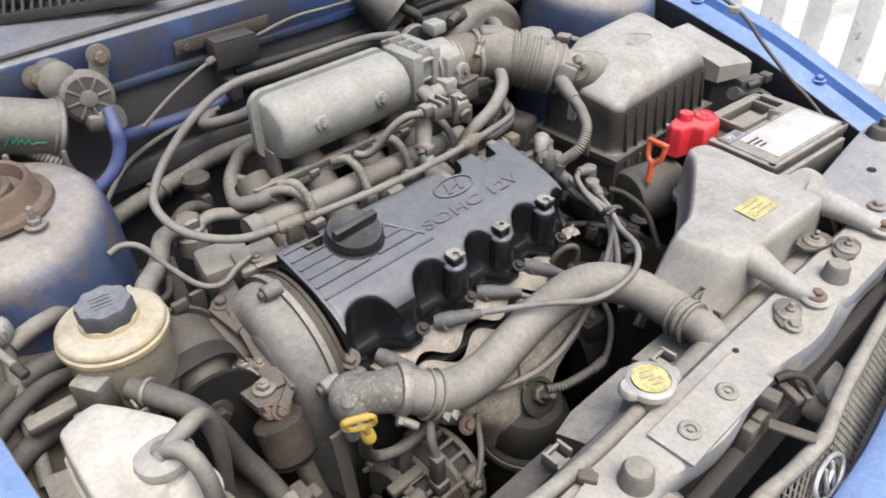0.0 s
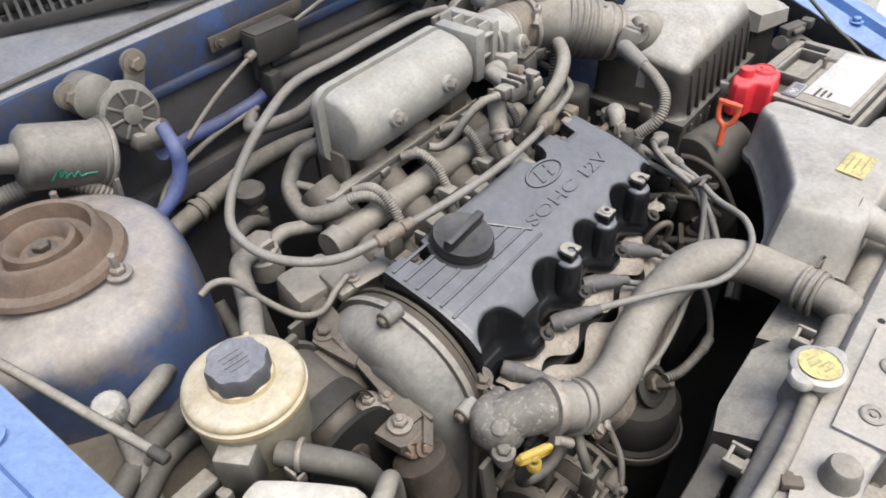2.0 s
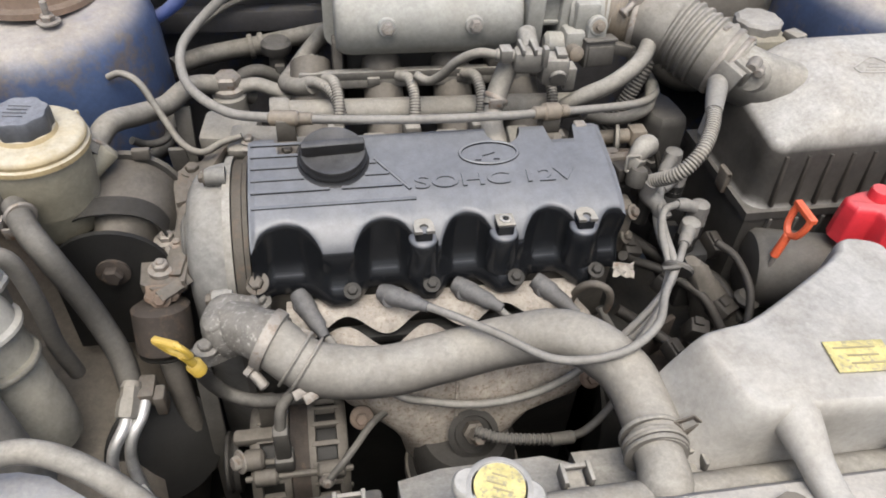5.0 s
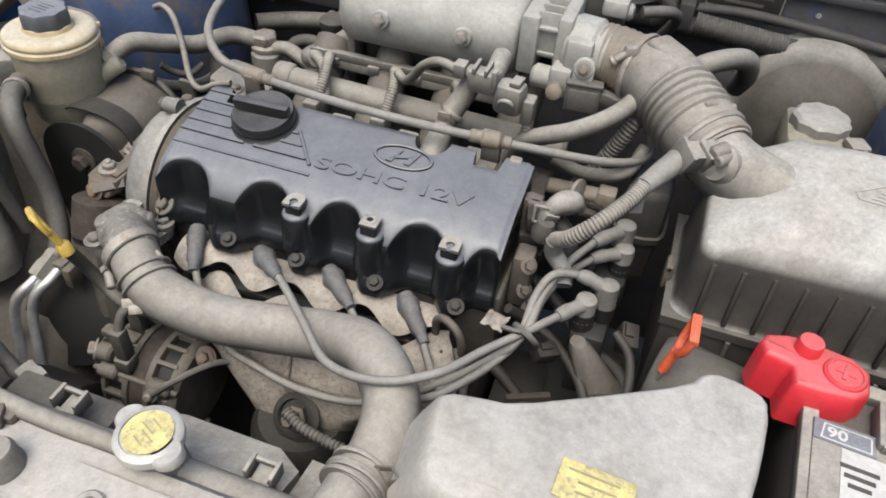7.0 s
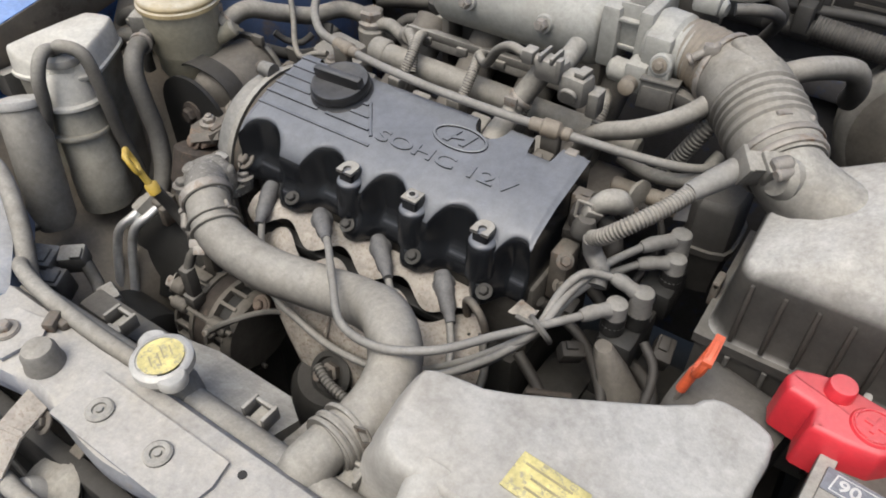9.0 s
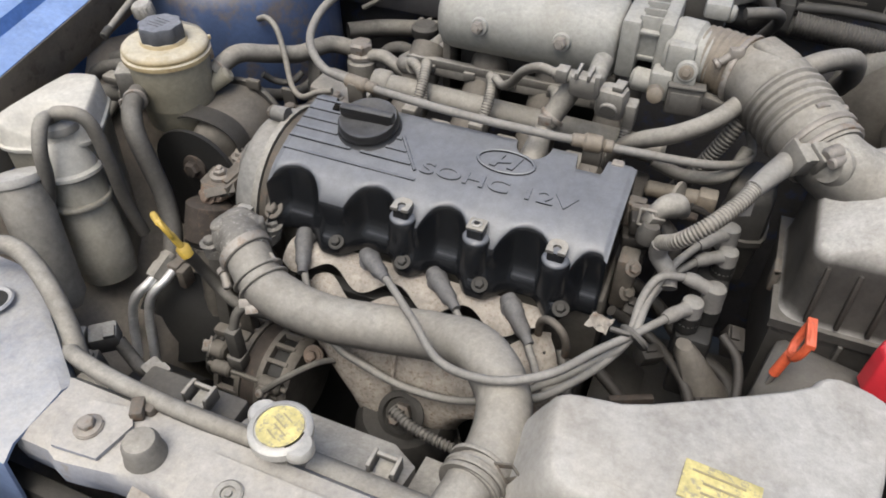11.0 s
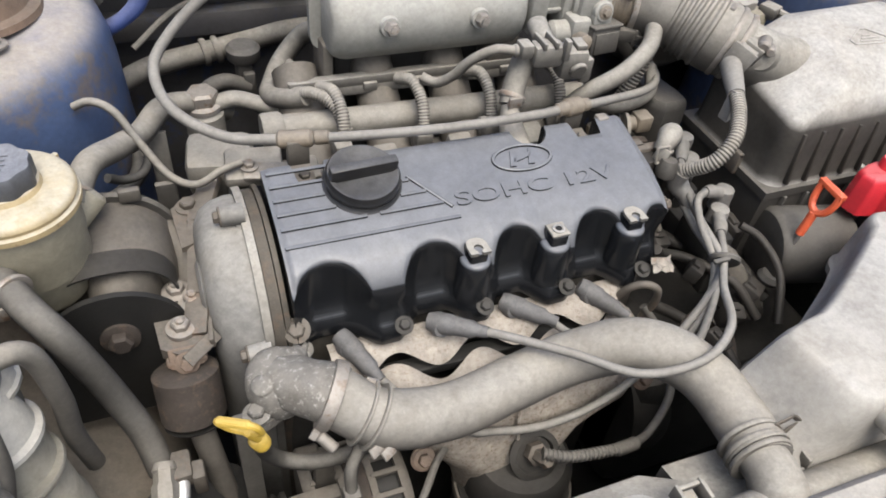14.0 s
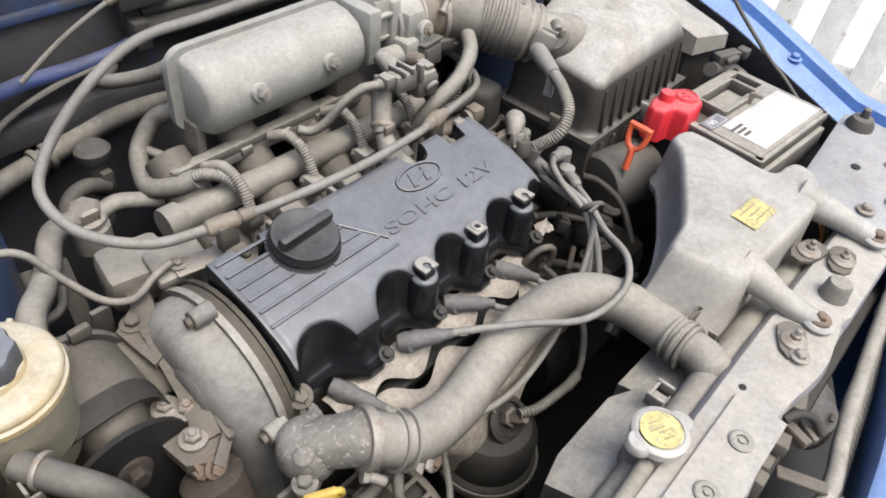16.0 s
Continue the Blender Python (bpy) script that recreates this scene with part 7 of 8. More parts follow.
    part("lug", box((0.192, 0.165, 0.762), (0.05, 0.012, 0.008), 0.002, (0, 4, -5)), DARK_RUST, b)
    w = thing("sensor_wiring", (0.2, 0.1, 0.75), "grey wires and plugs at the end of the cylinder head", "wiring")
    part("square_clip", join(*[rod(p, q, 0.0016, 6) for p, q in (((0.157, 0.076, 0.822), (0.173, 0.076, 0.822)), ((0.173, 0.076, 0.822), (0.173, 0.072, 0.804)), ((0.173, 0.072, 0.804), (0.157, 0.072, 0.804)), ((0.157, 0.072, 0.804), (0.157, 0.076, 0.822)))]), ALLOY, w, "bright square wire clip")
    part("taped_plug", join(tube([(0.170, 0.083, 0.810), (0.180, 0.090, 0.820), (0.192, 0.100, 0.818), (0.200, 0.106, 0.806)], [0.010, 0.013, 0.0125, 0.008], 14, 0.003, wobble=0.35), box((0.171, 0.080, 0.808), (0.018, 0.016, 0.018), 0.002, (10, 20, 35))), PLASTIC, w, "pale taped plug body")
    part("plug_seat", join(box((0.160, 0.090, 0.795), (0.026, 0.03, 0.02), 0.003, (0, 0, 12)), box((0.158, 0.090, 0.772), (0.032, 0.026, 0.014), 0.002, (0, 0, 12)), box((0.160, 0.09, 0.748), (0.026, 0.024, 0.012), 0.002)), SHADED_RUBBER, w)
    part("elbow", tube([(0.178, 0.10, 0.79), (0.194, 0.092, 0.778), (0.20, 0.085, 0.755), (0.196, 0.08, 0.72)], 0.011, 12), SHADED_RUBBER, w)
    part("wire", tube([(0.205, 0.13, 0.80), (0.225, 0.14, 0.785), (0.235, 0.13, 0.755), (0.225, 0.10, 0.72)], 0.004, 8), SHADED_RUBBER, w)
    part("wire", tube([(0.155, 0.02, 0.72), (0.175, 0.03, 0.70), (0.21, 0.02, 0.69), (0.25, -0.02, 0.68), (0.27, -0.06, 0.65)], 0.006, 10), SHADED_RUBBER, w)
    part("wire", tube([(0.16, 0.10, 0.70), (0.20, 0.09, 0.68), (0.24, 0.05, 0.67), (0.29, 0.02, 0.665), (0.31, -0.03, 0.64)], 0.008, 10), SHADED_RUBBER, w)
    part("wire", tube([(0.15, -0.01, 0.66), (0.19, -0.03, 0.64), (0.22, -0.07, 0.63), (0.21, -0.12, 0.62), (0.16, -0.14, 0.60)], 0.007, 10), SHADED_RUBBER, w)
    part("wire", tube([(0.27, 0.02, 0.73), (0.29, 0.0, 0.72), (0.295, -0.04, 0.70), (0.28, -0.08, 0.66)], 0.005, 10), SHADED_RUBBER, w)
    for p, s_, tz in (((0.275, -0.03, 0.665), (0.03, 0.024, 0.024), 30), ((0.235, -0.05, 0.655), (0.024, 0.02, 0.03), -15), ((0.285, 0.045, 0.70), (0.02, 0.03, 0.024), 10), ((0.205, 0.0, 0.69), (0.026, 0.018, 0.02), 40), ((0.20, -0.075, 0.65), (0.02, 0.03, 0.018), 20), ((0.175, 0.045, 0.70), (0.022, 0.022, 0.03), 0)):
        part("plug", join(box(p, s_, 0.003, (15, 10, tz)), box((p[0], p[1], p[2] + s_[2] * 0.55), (s_[0] * 0.5, s_[1] * 0.5, 0.006), 0.001, (15, 10, tz))), SHADED_RUBBER, w)
    rows = []
    for h, rad in ((0.0, 0.030), (0.012, 0.034), (0.028, 0.030), (0.045, 0.026), (0.062, 0.021), (0.078, 0.017), (0.094, 0.015), (0.104, 0.009)):
        ring = []
        for q in range(25):
            a = 2 * math.pi * (q % 24) / 24
            rr = rad * (1 + 0.22 * noise.noise(Vector((math.cos(a) * 1.6, math.sin(a) * 1.6, h * 45))))
            ring.append((0.300 - 0.62 * h + rr * math.cos(a), -0.008 + 0.1 * h + rr * math.sin(a), 0.615 + h))
        rows.append(ring)
    boot = grid(rows)
    bmesh.ops.remove_doubles(boot, verts=boot.verts, dist=1e-6)
    bmesh.ops.holes_fill(boot, edges=boot.edges, sides=0)
    solid("crumpled_boot", boot, GREY_METAL, "crumpled dusty rubber boot below the ignition leads", "rubber boot", smooth=30)
    g = thing("shift_linkage", (0.22, -0.05, 0.55), "rusty steel gearbox levers and brackets below the leads", "linkage")
    part("lever", prism([(0.17, -0.09), (0.19, -0.1), (0.27, -0.04), (0.262, -0.022)], 0.598, 0.606, 0.002), RUSTY, g)
    part("lever", box((0.245, -0.06, 0.61), (0.012, 0.09, 0.02), 0.003, (0, 0, -30)), DARK_RUST, g)
    part("pivot", lathe([(0.016, 0), (0.016, 0.03), (0.010, 0.034), (0.010, 0.05)], (0.255, -0.035, 0.59), Z, 16), RUSTY, g)
    part("bracket", join(box((0.20, -0.03, 0.62), (0.05, 0.008, 0.06), 0.002, (0, 0, 25)), box((0.22, -0.045, 0.592), (0.06, 0.04, 0.006), 0.002, (0, 0, 25))), DARK_RUST, g)
    part("cable", tube([(0.16, -0.13, 0.60), (0.20, -0.12, 0.615), (0.245, -0.10, 0.62), (0.29, -0.10, 0.60)], 0.006, 10), RUBBER, g)
    r = solid("relay_cover", moulding(soften([(0.240, 0.183), (0.290, 0.186), (0.298, 0.205), (0.296, 0.27), (0.262, 0.285), (0.245, 0.25)], 1), [(0.006, 0.66), (0.002, 0.70), (0.0, 0.72), (-0.004, 0.721), (-0.004, 0.729), (0.0, 0.73), (0.001, 0.012), (0.003, 0.004), (0.007, 0.0)], lambda x, y: 0.792 - (y - 0.19) * 0.1), DIM_PLASTIC, "dark plastic relay cover beside the airbox", "relay box")
    return d, s, r


intake_duct()


# ---- right side: airbox, battery, ducts ----
def airbox():
    a = thing("air_filter_box", (0.45, 0.14, 0.65), "dusty grey plastic air filter box with ribbed sides", "air filter box")
    x0, x1, y0, y1 = 0.314, 0.600, 0.042, 0.208
    rows = []

    def loop(mx, fy, by, z, roof=False):
        pts = []
        ax, bx, ay, by2 = x0 + mx * (1.9 if mx > 0.015 else 1.0), x1 - mx, y0 + fy, y1 - by
        rad = 0.022
        for cx, cy, s in ((ax + rad, ay + rad, 180), (bx - rad, ay + rad, 270), (bx - rad, by2 - rad, 0), (ax + rad, by2 - rad, 90)):
            for k in range(7):
                an = radians(s + 15 * k)
                x, y = cx + rad * math.cos(an), cy + rad * math.sin(an)
                pts.append((x, y, z(x, y) if callable(z) else z))
        return pts + [pts[0]]

    def shoulder(x, y):
        return 0.842 + (y - 0.06) * 0.12

    def roof(x, y):
        return 0.872 + (y - 0.06) * 0.22 - 0.02 * step_up(0.42, 0.34, x)

    rows = [loop(0, 0, 0, 0.757), loop(0.003, 0.003, 0.001, 0.763), loop(0.005, 0.005, 0.002, 0.79), loop(0.0065, 0.0065, 0.0025, lambda x, y: shoulder(x, y) - 0.024), loop(0.008, 0.008, 0.003, lambda x, y: shoulder(x, y) - 0.012), loop(0.012, 0.012, 0.005, lambda x, y: shoulder(x, y)),
            loop(0.020, 0.020, 0.008, lambda x, y: (shoulder(x, y) + roof(x, y)) / 2 + 0.004), loop(0.032, 0.034, 0.012, lambda x, y: roof(x, y) - 0.001), loop(0.05, 0.055, 0.03, lambda x, y: roof(x, y) + 0.002)]
    bm = grid(rows)
    bmesh.ops.remove_doubles(bm, verts=bm.verts, dist=1e-5)
    bmesh.ops.holes_fill(bm, edges=bm.edges, sides=0)
    lid = part("lid", bm, LID_SHELL, a, smooth=70)
    for k in range(9):
        x = x0 + 0.026 + 0.0285 * k
        part("rib", box((x, y0 + 0.0058, 0.794), (0.0045, 0.010, 0.068), 0.0012, (-7, 0, 0)), RIB_PLASTIC, lid)
    part("flange", prism([(x0 - 0.006, y0 - 0.006), (x1 + 0.006, y0 - 0.006), (x1 + 0.006, y1 + 0.006), (x0 - 0.006, y1 + 0.006)], 0.746, 0.757, 0.003), DIM_PLASTIC, a)
    part("tray", prism([(x0 - 0.002, y0 - 0.002), (x1, y0 - 0.002), (x1, y1), (x0 - 0.002, y1)][::-1], 0.62, 0.746, 0.008), DIM_PLASTIC, a, "dark lower tray")
    for k in range(7):
        part("tray_rib", box((x0 + 0.03 + 0.035 * k, y0 - 0.004, 0.69), (0.005, 0.008, 0.11), 0.0015), DIM_PLASTIC, a)
    for p in ((0.307, 0.10, 0.76), (0.606, 0.075, 0.79), (0.46, 0.036, 0.752)):
        part("clip", join(box(p, (0.008, 0.02, 0.03), 0.002), rod((p[0], p[1] - 0.01, p[2] + 0.012), (p[0], p[1] + 0.012, p[2] + 0.012), 0.004, 8)), RUSTY if p[0] < 0.35 else PALE_PLASTIC, a)
    m = Matrix.Translation((0.478, 0.135, roof(0.478, 0.135) + 0.0024)) @ pose(0, 0, 0, 12.4, 0, -4)
    tri = [(-0.026, -0.012), (0.026, -0.012), (0.030, -0.004), (0.004, 0.014), (-0.004, 0.014), (-0.030, -0.004)]
    part("moulded_mark", moved(join(*[rod((*p, 0), (*q, 0), 0.0011, 6) for p, q in zip(tri, tri[1:] + tri[:1])], *[box((0, -0.007 + 0.005 * k, 0), (0.032 - 0.009 * k, 0.002, 0.001), 0.0003) for k in range(3)]), m), PALE_PLASTIC, lid, "raised moulded warning mark")
    return a


airbox()


def fuse_box():
    f = thing("fuse_box", (0.63, 0.1, 0.72), "dusty grey plastic fuse box lid beside the airbox", "fuse box")
    out = [(0.622, 0.045), (0.698, 0.02), (0.705, 0.035), (0.705, 0.17), (0.628, 0.175)]
    part("lid", prism(out, 0.788, lambda x, y: 0.815 + (y - 0.03) * 0.24, 0.005, 0.03), PALE_PLASTIC, f)
    part("base", prism([(0.63, 0.056), (0.692, 0.036), (0.697, 0.16), (0.635, 0.165)], 0.68, 0.788, 0.004), DIM_PLASTIC, f)
    part("loom", tube([(0.60, 0.0, 0.79), (0.63, 0.0, 0.78), (0.66, -0.01, 0.775), (0.68, -0.03, 0.76)], 0.012, 12), RUBBER, f, "wire loom")
    part("plug", join(box((0.64, -0.005, 0.80), (0.05, 0.02, 0.02), 0.003, (0, 0, -20)), box((0.67, -0.02, 0.805), (0.02, 0.02, 0.016), 0.003), rod((0.625, -0.012, 0.80), (0.645, -0.022, 0.805), 0.006, 10)), DIM_PLASTIC, f)
    return f


fuse_box()


def battery():
    turn = pose(0.545, -0.092, 0.0, 0, 0, -5)
    b = thing("battery", (0.545, -0.09, 0.6), "dark car battery with a white label", "battery")

    def at(bm):
        return moved(bm, turn)

    part("case", at(box((0, 0, 0.675), (0.215, 0.17, 0.19), 0.004)), DIM_PLASTIC, b)
    part("rim", at(join(box((0, -0.078, 0.773), (0.22, 0.016, 0.014), 0.002), box((0, 0.078, 0.773), (0.22, 0.016, 0.014), 0.002), box((0.104, 0, 0.773), (0.014, 0.17, 0.014), 0.002), box((-0.104, 0, 0.773), (0.014, 0.17, 0.014), 0.002))), PLASTIC, b, "dusty plastic top rim")
    part("cover", at(box((0.0, -0.027, 0.775), (0.205, 0.104, 0.014), 0.002)), PLASTIC, b)
    lab = part("label", at(box((0.008, -0.037, 0.7828), (0.175, 0.072, 0.001), 0.0003)), WHITE_LABEL, b, "white paper label on top")
    part("print_block", at(box((-0.077, 0.012, 0.7824), (0.05, 0.022, 0.001), 0.0002)), DUSTY_CAP, lab, "dark printed end of the label")
    edge = [(-0.096, 0.0035), (-0.0935, 0.0195), (-0.056, 0.0195), (-0.056, 0.0035)]
    part("print_frame", at(join(*[box_between((*p, 0.7831), (*q, 0.7831), 0.0014, 0.0006) for p, q in zip(edge, edge[1:] + edge[:1])])), WHITE_LABEL, lab, "white printed frame")
    part("print", at(lettering("90", 0.0145, 1.15, Matrix.Translation((-0.083, 0.0115, 0.783)), 0.0002)), WHITE_LABEL, lab, "white printed number 90")
    for k in range(3):
        part("print_bar", at(box((-0.065, -0.018 - 0.009 * k, 0.7836), (0.03 - 0.006 * k, 0.004, 0.0006), 0)), PRINT, lab)
    part("recess", at(join(box((0.0, 0.060, 0.781), (0.10, 0.006, 0.02), 0.002), box((0.0, 0.012, 0.781), (0.10, 0.006, 0.02), 0.002), box((0.05, 0.036, 0.781), (0.006, 0.05, 0.02), 0.002), box((-0.05, 0.036, 0.781), (0.006, 0.05, 0.02), 0.002), box((0, 0.036, 0.770), (0.1, 0.05, 0.003), 0))), PLASTIC, b, "raised hand-hold frame")
    part("hold_down", at(join(rod((0.02, 0.008, 0.78), (0.02, 0.008, 0.80), 0.004, 8), rod((0.02, 0.008, 0.798), (0.02, -0.01, 0.80), 0.004, 8))), STEEL, b)
    part("front_ledge", at(box((0.0, -0.088, 0.735), (0.2, 0.01, 0.05), 0.003)), PLASTIC, b)
    t = thing("terminal_cover", (0.44, -0.01, 0.76), "bright red plastic battery terminal cover", "terminal cover")
    shape = [(0.393, -0.005), (0.398, 0.005), (0.415, 0.011), (0.430, 0.013), (0.447, 0.009), (0.474, 0.004), (0.488, -0.010), (0.486, -0.034), (0.473, -0.046), (0.447, -0.049), (0.421, -0.048), (0.420, -0.026), (0.397, -0.021)]
    part("shell", moulding(rounded(shape), [(-0.002, 0.752), (-0.001, 0.780), (0.0, 0.007), (0.0012, 0.003), (0.0035, 0.0008), (0.006, 0.0)], lambda x, y: 0.803), RED_PLASTIC, t, smooth=50)
    part("ring_seat", lathe([(0.019, 0), (0.019, 0.014), (0.0175, 0.016), (0.002, 0.0162)], (0.464, -0.022, 0.789), Z, 30), RED_PLASTIC, t)
    part("knob", lathe([(0.0118, -0.002), (0.0118, 0.008), (0.0105, 0.0115), (0.006, 0.0125)], (0.433, -0.004, 0.8035), Z, 26), RED_PLASTIC, t)
    m = Matrix.Translation((0.464, -0.022, 0.8056))
    part("plus_mark", moved(join(box((0, 0, 0), (0.018, 0.004, 0.002), 0.0005, (0, 0, -15)), box((0, 0, 0.0001), (0.004, 0.018, 0.002), 0.0005, (0, 0, -15)),
                                *[rod((0.0155 * math.cos(2 * math.pi * k / 24), 0.0155 * math.sin(2 * math.pi * k / 24), 0), (0.0155 * math.cos(2 * math.pi * (k + 1) / 24), 0.0155 * math.sin(2 * math.pi * (k + 1) / 24), 0), 0.0013, 6) for k in range(24)]), m), RED_PLASTIC, t, "raised plus sign in a ring")
    return b


battery()


def resonator():
    r = thing("air_intake_duct", (0.28, -0.16, 0.66), "dusty pale grey plastic air intake duct with two legs", "air duct")
    out = [(0.142, -0.166), (0.172, -0.160), (0.198, -0.157), (0.266, -0.120), (0.336, -0.080), (0.345, -0.063), (0.365, -0.055), (0.398, -0.058), (0.408, -0.072), (0.402, -0.13), (0.392, -0.182),
           (0.402, -0.194), (0.440, -0.197), (0.452, -0.212), (0.440, -0.240), (0.402, -0.262), (0.330, -0.263), (0.208, -0.255), (0.166, -0.257), (0.149, -0.242), (0.142, -0.205), (0.138, -0.180)]
    out = soften(out[::-1], 1)

    def crown(x, y):
        return 0.802 - 0.010 * step_up(0.34, 0.41, x) - 0.006 * step_up(-0.235, -0.265, y)

    def skirt(x, y, f):
        """Spreads the foot of the body outwards, most at its narrow end."""
        end = step_up(0.26, 0.14, x)
        return x - (0.030 * end) * f, y + (0.006 - 0.002 * end) * f * (1 if y > -0.2 else -0.4)

    n = len(out)
    rows = []
    for inset, drop, f in ((0.012, 0.094, 1.1), (-0.003, 0.090, 1.15), (-0.004, 0.080, 1.12), (0.0, 0.073, 1.0), (0.0, 0.04, 0.55), (0.0, 0.014, 0.15), (0.0005, 0.008, 0.06), (0.002, 0.0035, 0.0), (0.0045, 0.0008, 0.0), (0.0065, 0.0, 0.0)):
        row = []
        for k in range(n):
            a, b = Vector(out[k - 1]), Vector(out[(k + 1) % n])
            d = (b - a).normalized()
            x, y = skirt(out[k][0] - d.y * inset, out[k][1] + d.x * inset, f)
            row.append((x, y, crown(x, y) - drop))
        rows.append(row + [row[0]])
    bm = grid(rows)
    bmesh.ops.remove_doubles(bm, verts=bm.verts, dist=1e-6)
    bmesh.ops.holes_fill(bm, edges=bm.edges, sides=0)
    bmesh.ops.triangulate(bm, faces=[f for f in bm.faces if len(f.verts) > 4])
    part("body", bm, PALE_PLASTIC, r, smooth=30)
    part("leg", tube([(0.200, -0.235, 0.780), (0.201, -0.262, 0.775), (0.204, -0.295, 0.764), (0.207, -0.318, 0.758), (0.209, -0.338, 0.757)], [0.024, 0.020, 0.015, 0.014, 0.013], 14), PALE_PLASTIC, r)
    foot = part("foot", lathe([(0.018, 0), (0.019, 0.004), (0.016, 0.007)], (0.208, -0.338, 0.755), Z, 22), PALE_PLASTIC, r)
    part("bolt", join(lathe([(0.013, 0), (0.013, 0.002)], (0.208, -0.338, 0.762), Z, 20), hex_bolt((0.208, -0.338, 0.763), Z, 0.007)), RUST, foot, "rusty bolt")
    part("leg", tube([(0.395, -0.232, 0.778), (0.398, -0.265, 0.775), (0.405, -0.30, 0.768), (0.408, -0.335, 0.762)], [0.026, 0.020, 0.015, 0.013], 14), PALE_PLASTIC, r)
    foot = part("foot", lathe([(0.017, 0), (0.018, 0.004), (0.015, 0.007)], (0.408, -0.340, 0.760), Z, 22), PALE_PLASTIC, r)
    part("bolt", hex_bolt((0.408, -0.340, 0.766), Z, 0.008), RUST, foot, "rusty bolt")
    lab = part("label", box((0.277, -0.212, 0.8022), (0.058, 0.034, 0.0012), 0.0003, (1, 0, -4)), YELLOW_LABEL, r, "worn yellow sticker")
    for k in range(3):
        part("print_bar", box((0.275 + 0.004 * k, -0.203 - 0.009 * k, 0.8032), (0.04 - 0.01 * (k % 2), 0.0018, 0.0006), 0, (1, 0, -4)), FADED, lab)
    part("snorkel", lathe([(0.030, -0.002), (0.044, 0), (0.049, 0.006), (0.049, 0.09), (0.044, 0.10)], (0.318, 0.014, 0.690), (1, -0.25, 0), 32), DIM_PLASTIC, r, "dark round snorkel under the airbox")
    d = thing("gearbox_dipstick", (0.32, -0.02, 0.66), "orange gearbox dipstick with loop handle", "dipstick")
    n = [(0.3265, -0.018, 0.770), (0.3285, -0.027, 0.775), (0.3315, -0.0315, 0.787), (0.334, -0.0305, 0.801), (0.3345, -0.018, 0.803), (0.334, -0.0055, 0.801), (0.3315, -0.0045, 0.787), (0.3285, -0.009, 0.775), (0.3265, -0.018, 0.770)]
    part("handle", join(tube(n, 0.0042, 8, 0.003), rod((0.3205, -0.0195, 0.738), (0.3268, -0.018, 0.771), 0.0052, 10)), ORANGE_PLASTIC, d)
    grip = part("grip", box_between((0.3345, -0.0325, 0.8015), (0.3345, -0.0035, 0.803), 0.0085, 0.006), ORANGE_PLASTIC, d, "flat printed grip bar")
    for k in range(4):
        part("print_bar", box((0.3345, -0.027 + 0.006 * k, 0.8058), (0.004, 0.0026, 0.0008), 0.0002), RUST, grip)
    part("rod", rod((0.311, -0.022, 0.675), (0.3215, -0.020, 0.737), 0.0024, 8), STEEL, d)
    part("seal", lathe([(0.014, 0), (0.016, 0.006), (0.012, 0.012)], (0.310, -0.022, 0.665), (0.1, 0, 1), 18), RUBBER, d)
    return r


resonator()


def brake_servo():
    b = thing("brake_servo", (0.45, 0.42, 0.8), "large dusty round brake servo on the firewall", "brake servo")
    part("drum", lathe([(0.10, 0), (0.112, 0.008), (0.114, 0.018), (0.109, 0.022), (0.109, 0.05), (0.104, 0.058), (0.09, 0.064)], (0.445, 0.505, 0.775), (-0.02, -1, 0.1), 44), PLASTIC, b)
    part("face", lathe([(0.09, 0), (0.06, 0.016), (0.03, 0.02)], (0.4437, 0.4415, 0.7812), (-0.02, -1, 0.1), 40), GREY_METAL, b, "dirty front face")
    part("master_cylinder", rod((0.44, 0.42, 0.80), (0.436, 0.30, 0.785), 0.02, 16), GREY_METAL, b)
    part("fluid_tank", box((0.437, 0.325, 0.823), (0.075, 0.085, 0.05), 0.010), RESERVOIR, b, "yellowed fluid tank")
    part("cap", lathe([(0.033, 0), (0.034, 0.004), (0.034, 0.014), (0.030, 0.018), (0.015, 0.019)], (0.436, 0.325, 0.845), Z, 54, 9, 0.09), PALE_PLASTIC, b, "dusty fluted cap")
    part("plug", join(box((0.475, 0.29, 0.848), (0.024, 0.026, 0.018), 0.004, (0, 0, 20)), tube([(0.48, 0.28, 0.85), (0.50, 0.27, 0.84), (0.52, 0.28, 0.81)], 0.006, 8)), PLASTIC, b)
    part("vacuum_pipe", tube([(0.265, 0.262, 0.905), (0.30, 0.30, 0.912), (0.335, 0.345, 0.90), (0.345, 0.37, 0.87), (0.34, 0.395, 0.84)], 0.0125, 14), HOSE, b, "curved vacuum hose")
    return b


brake_servo()


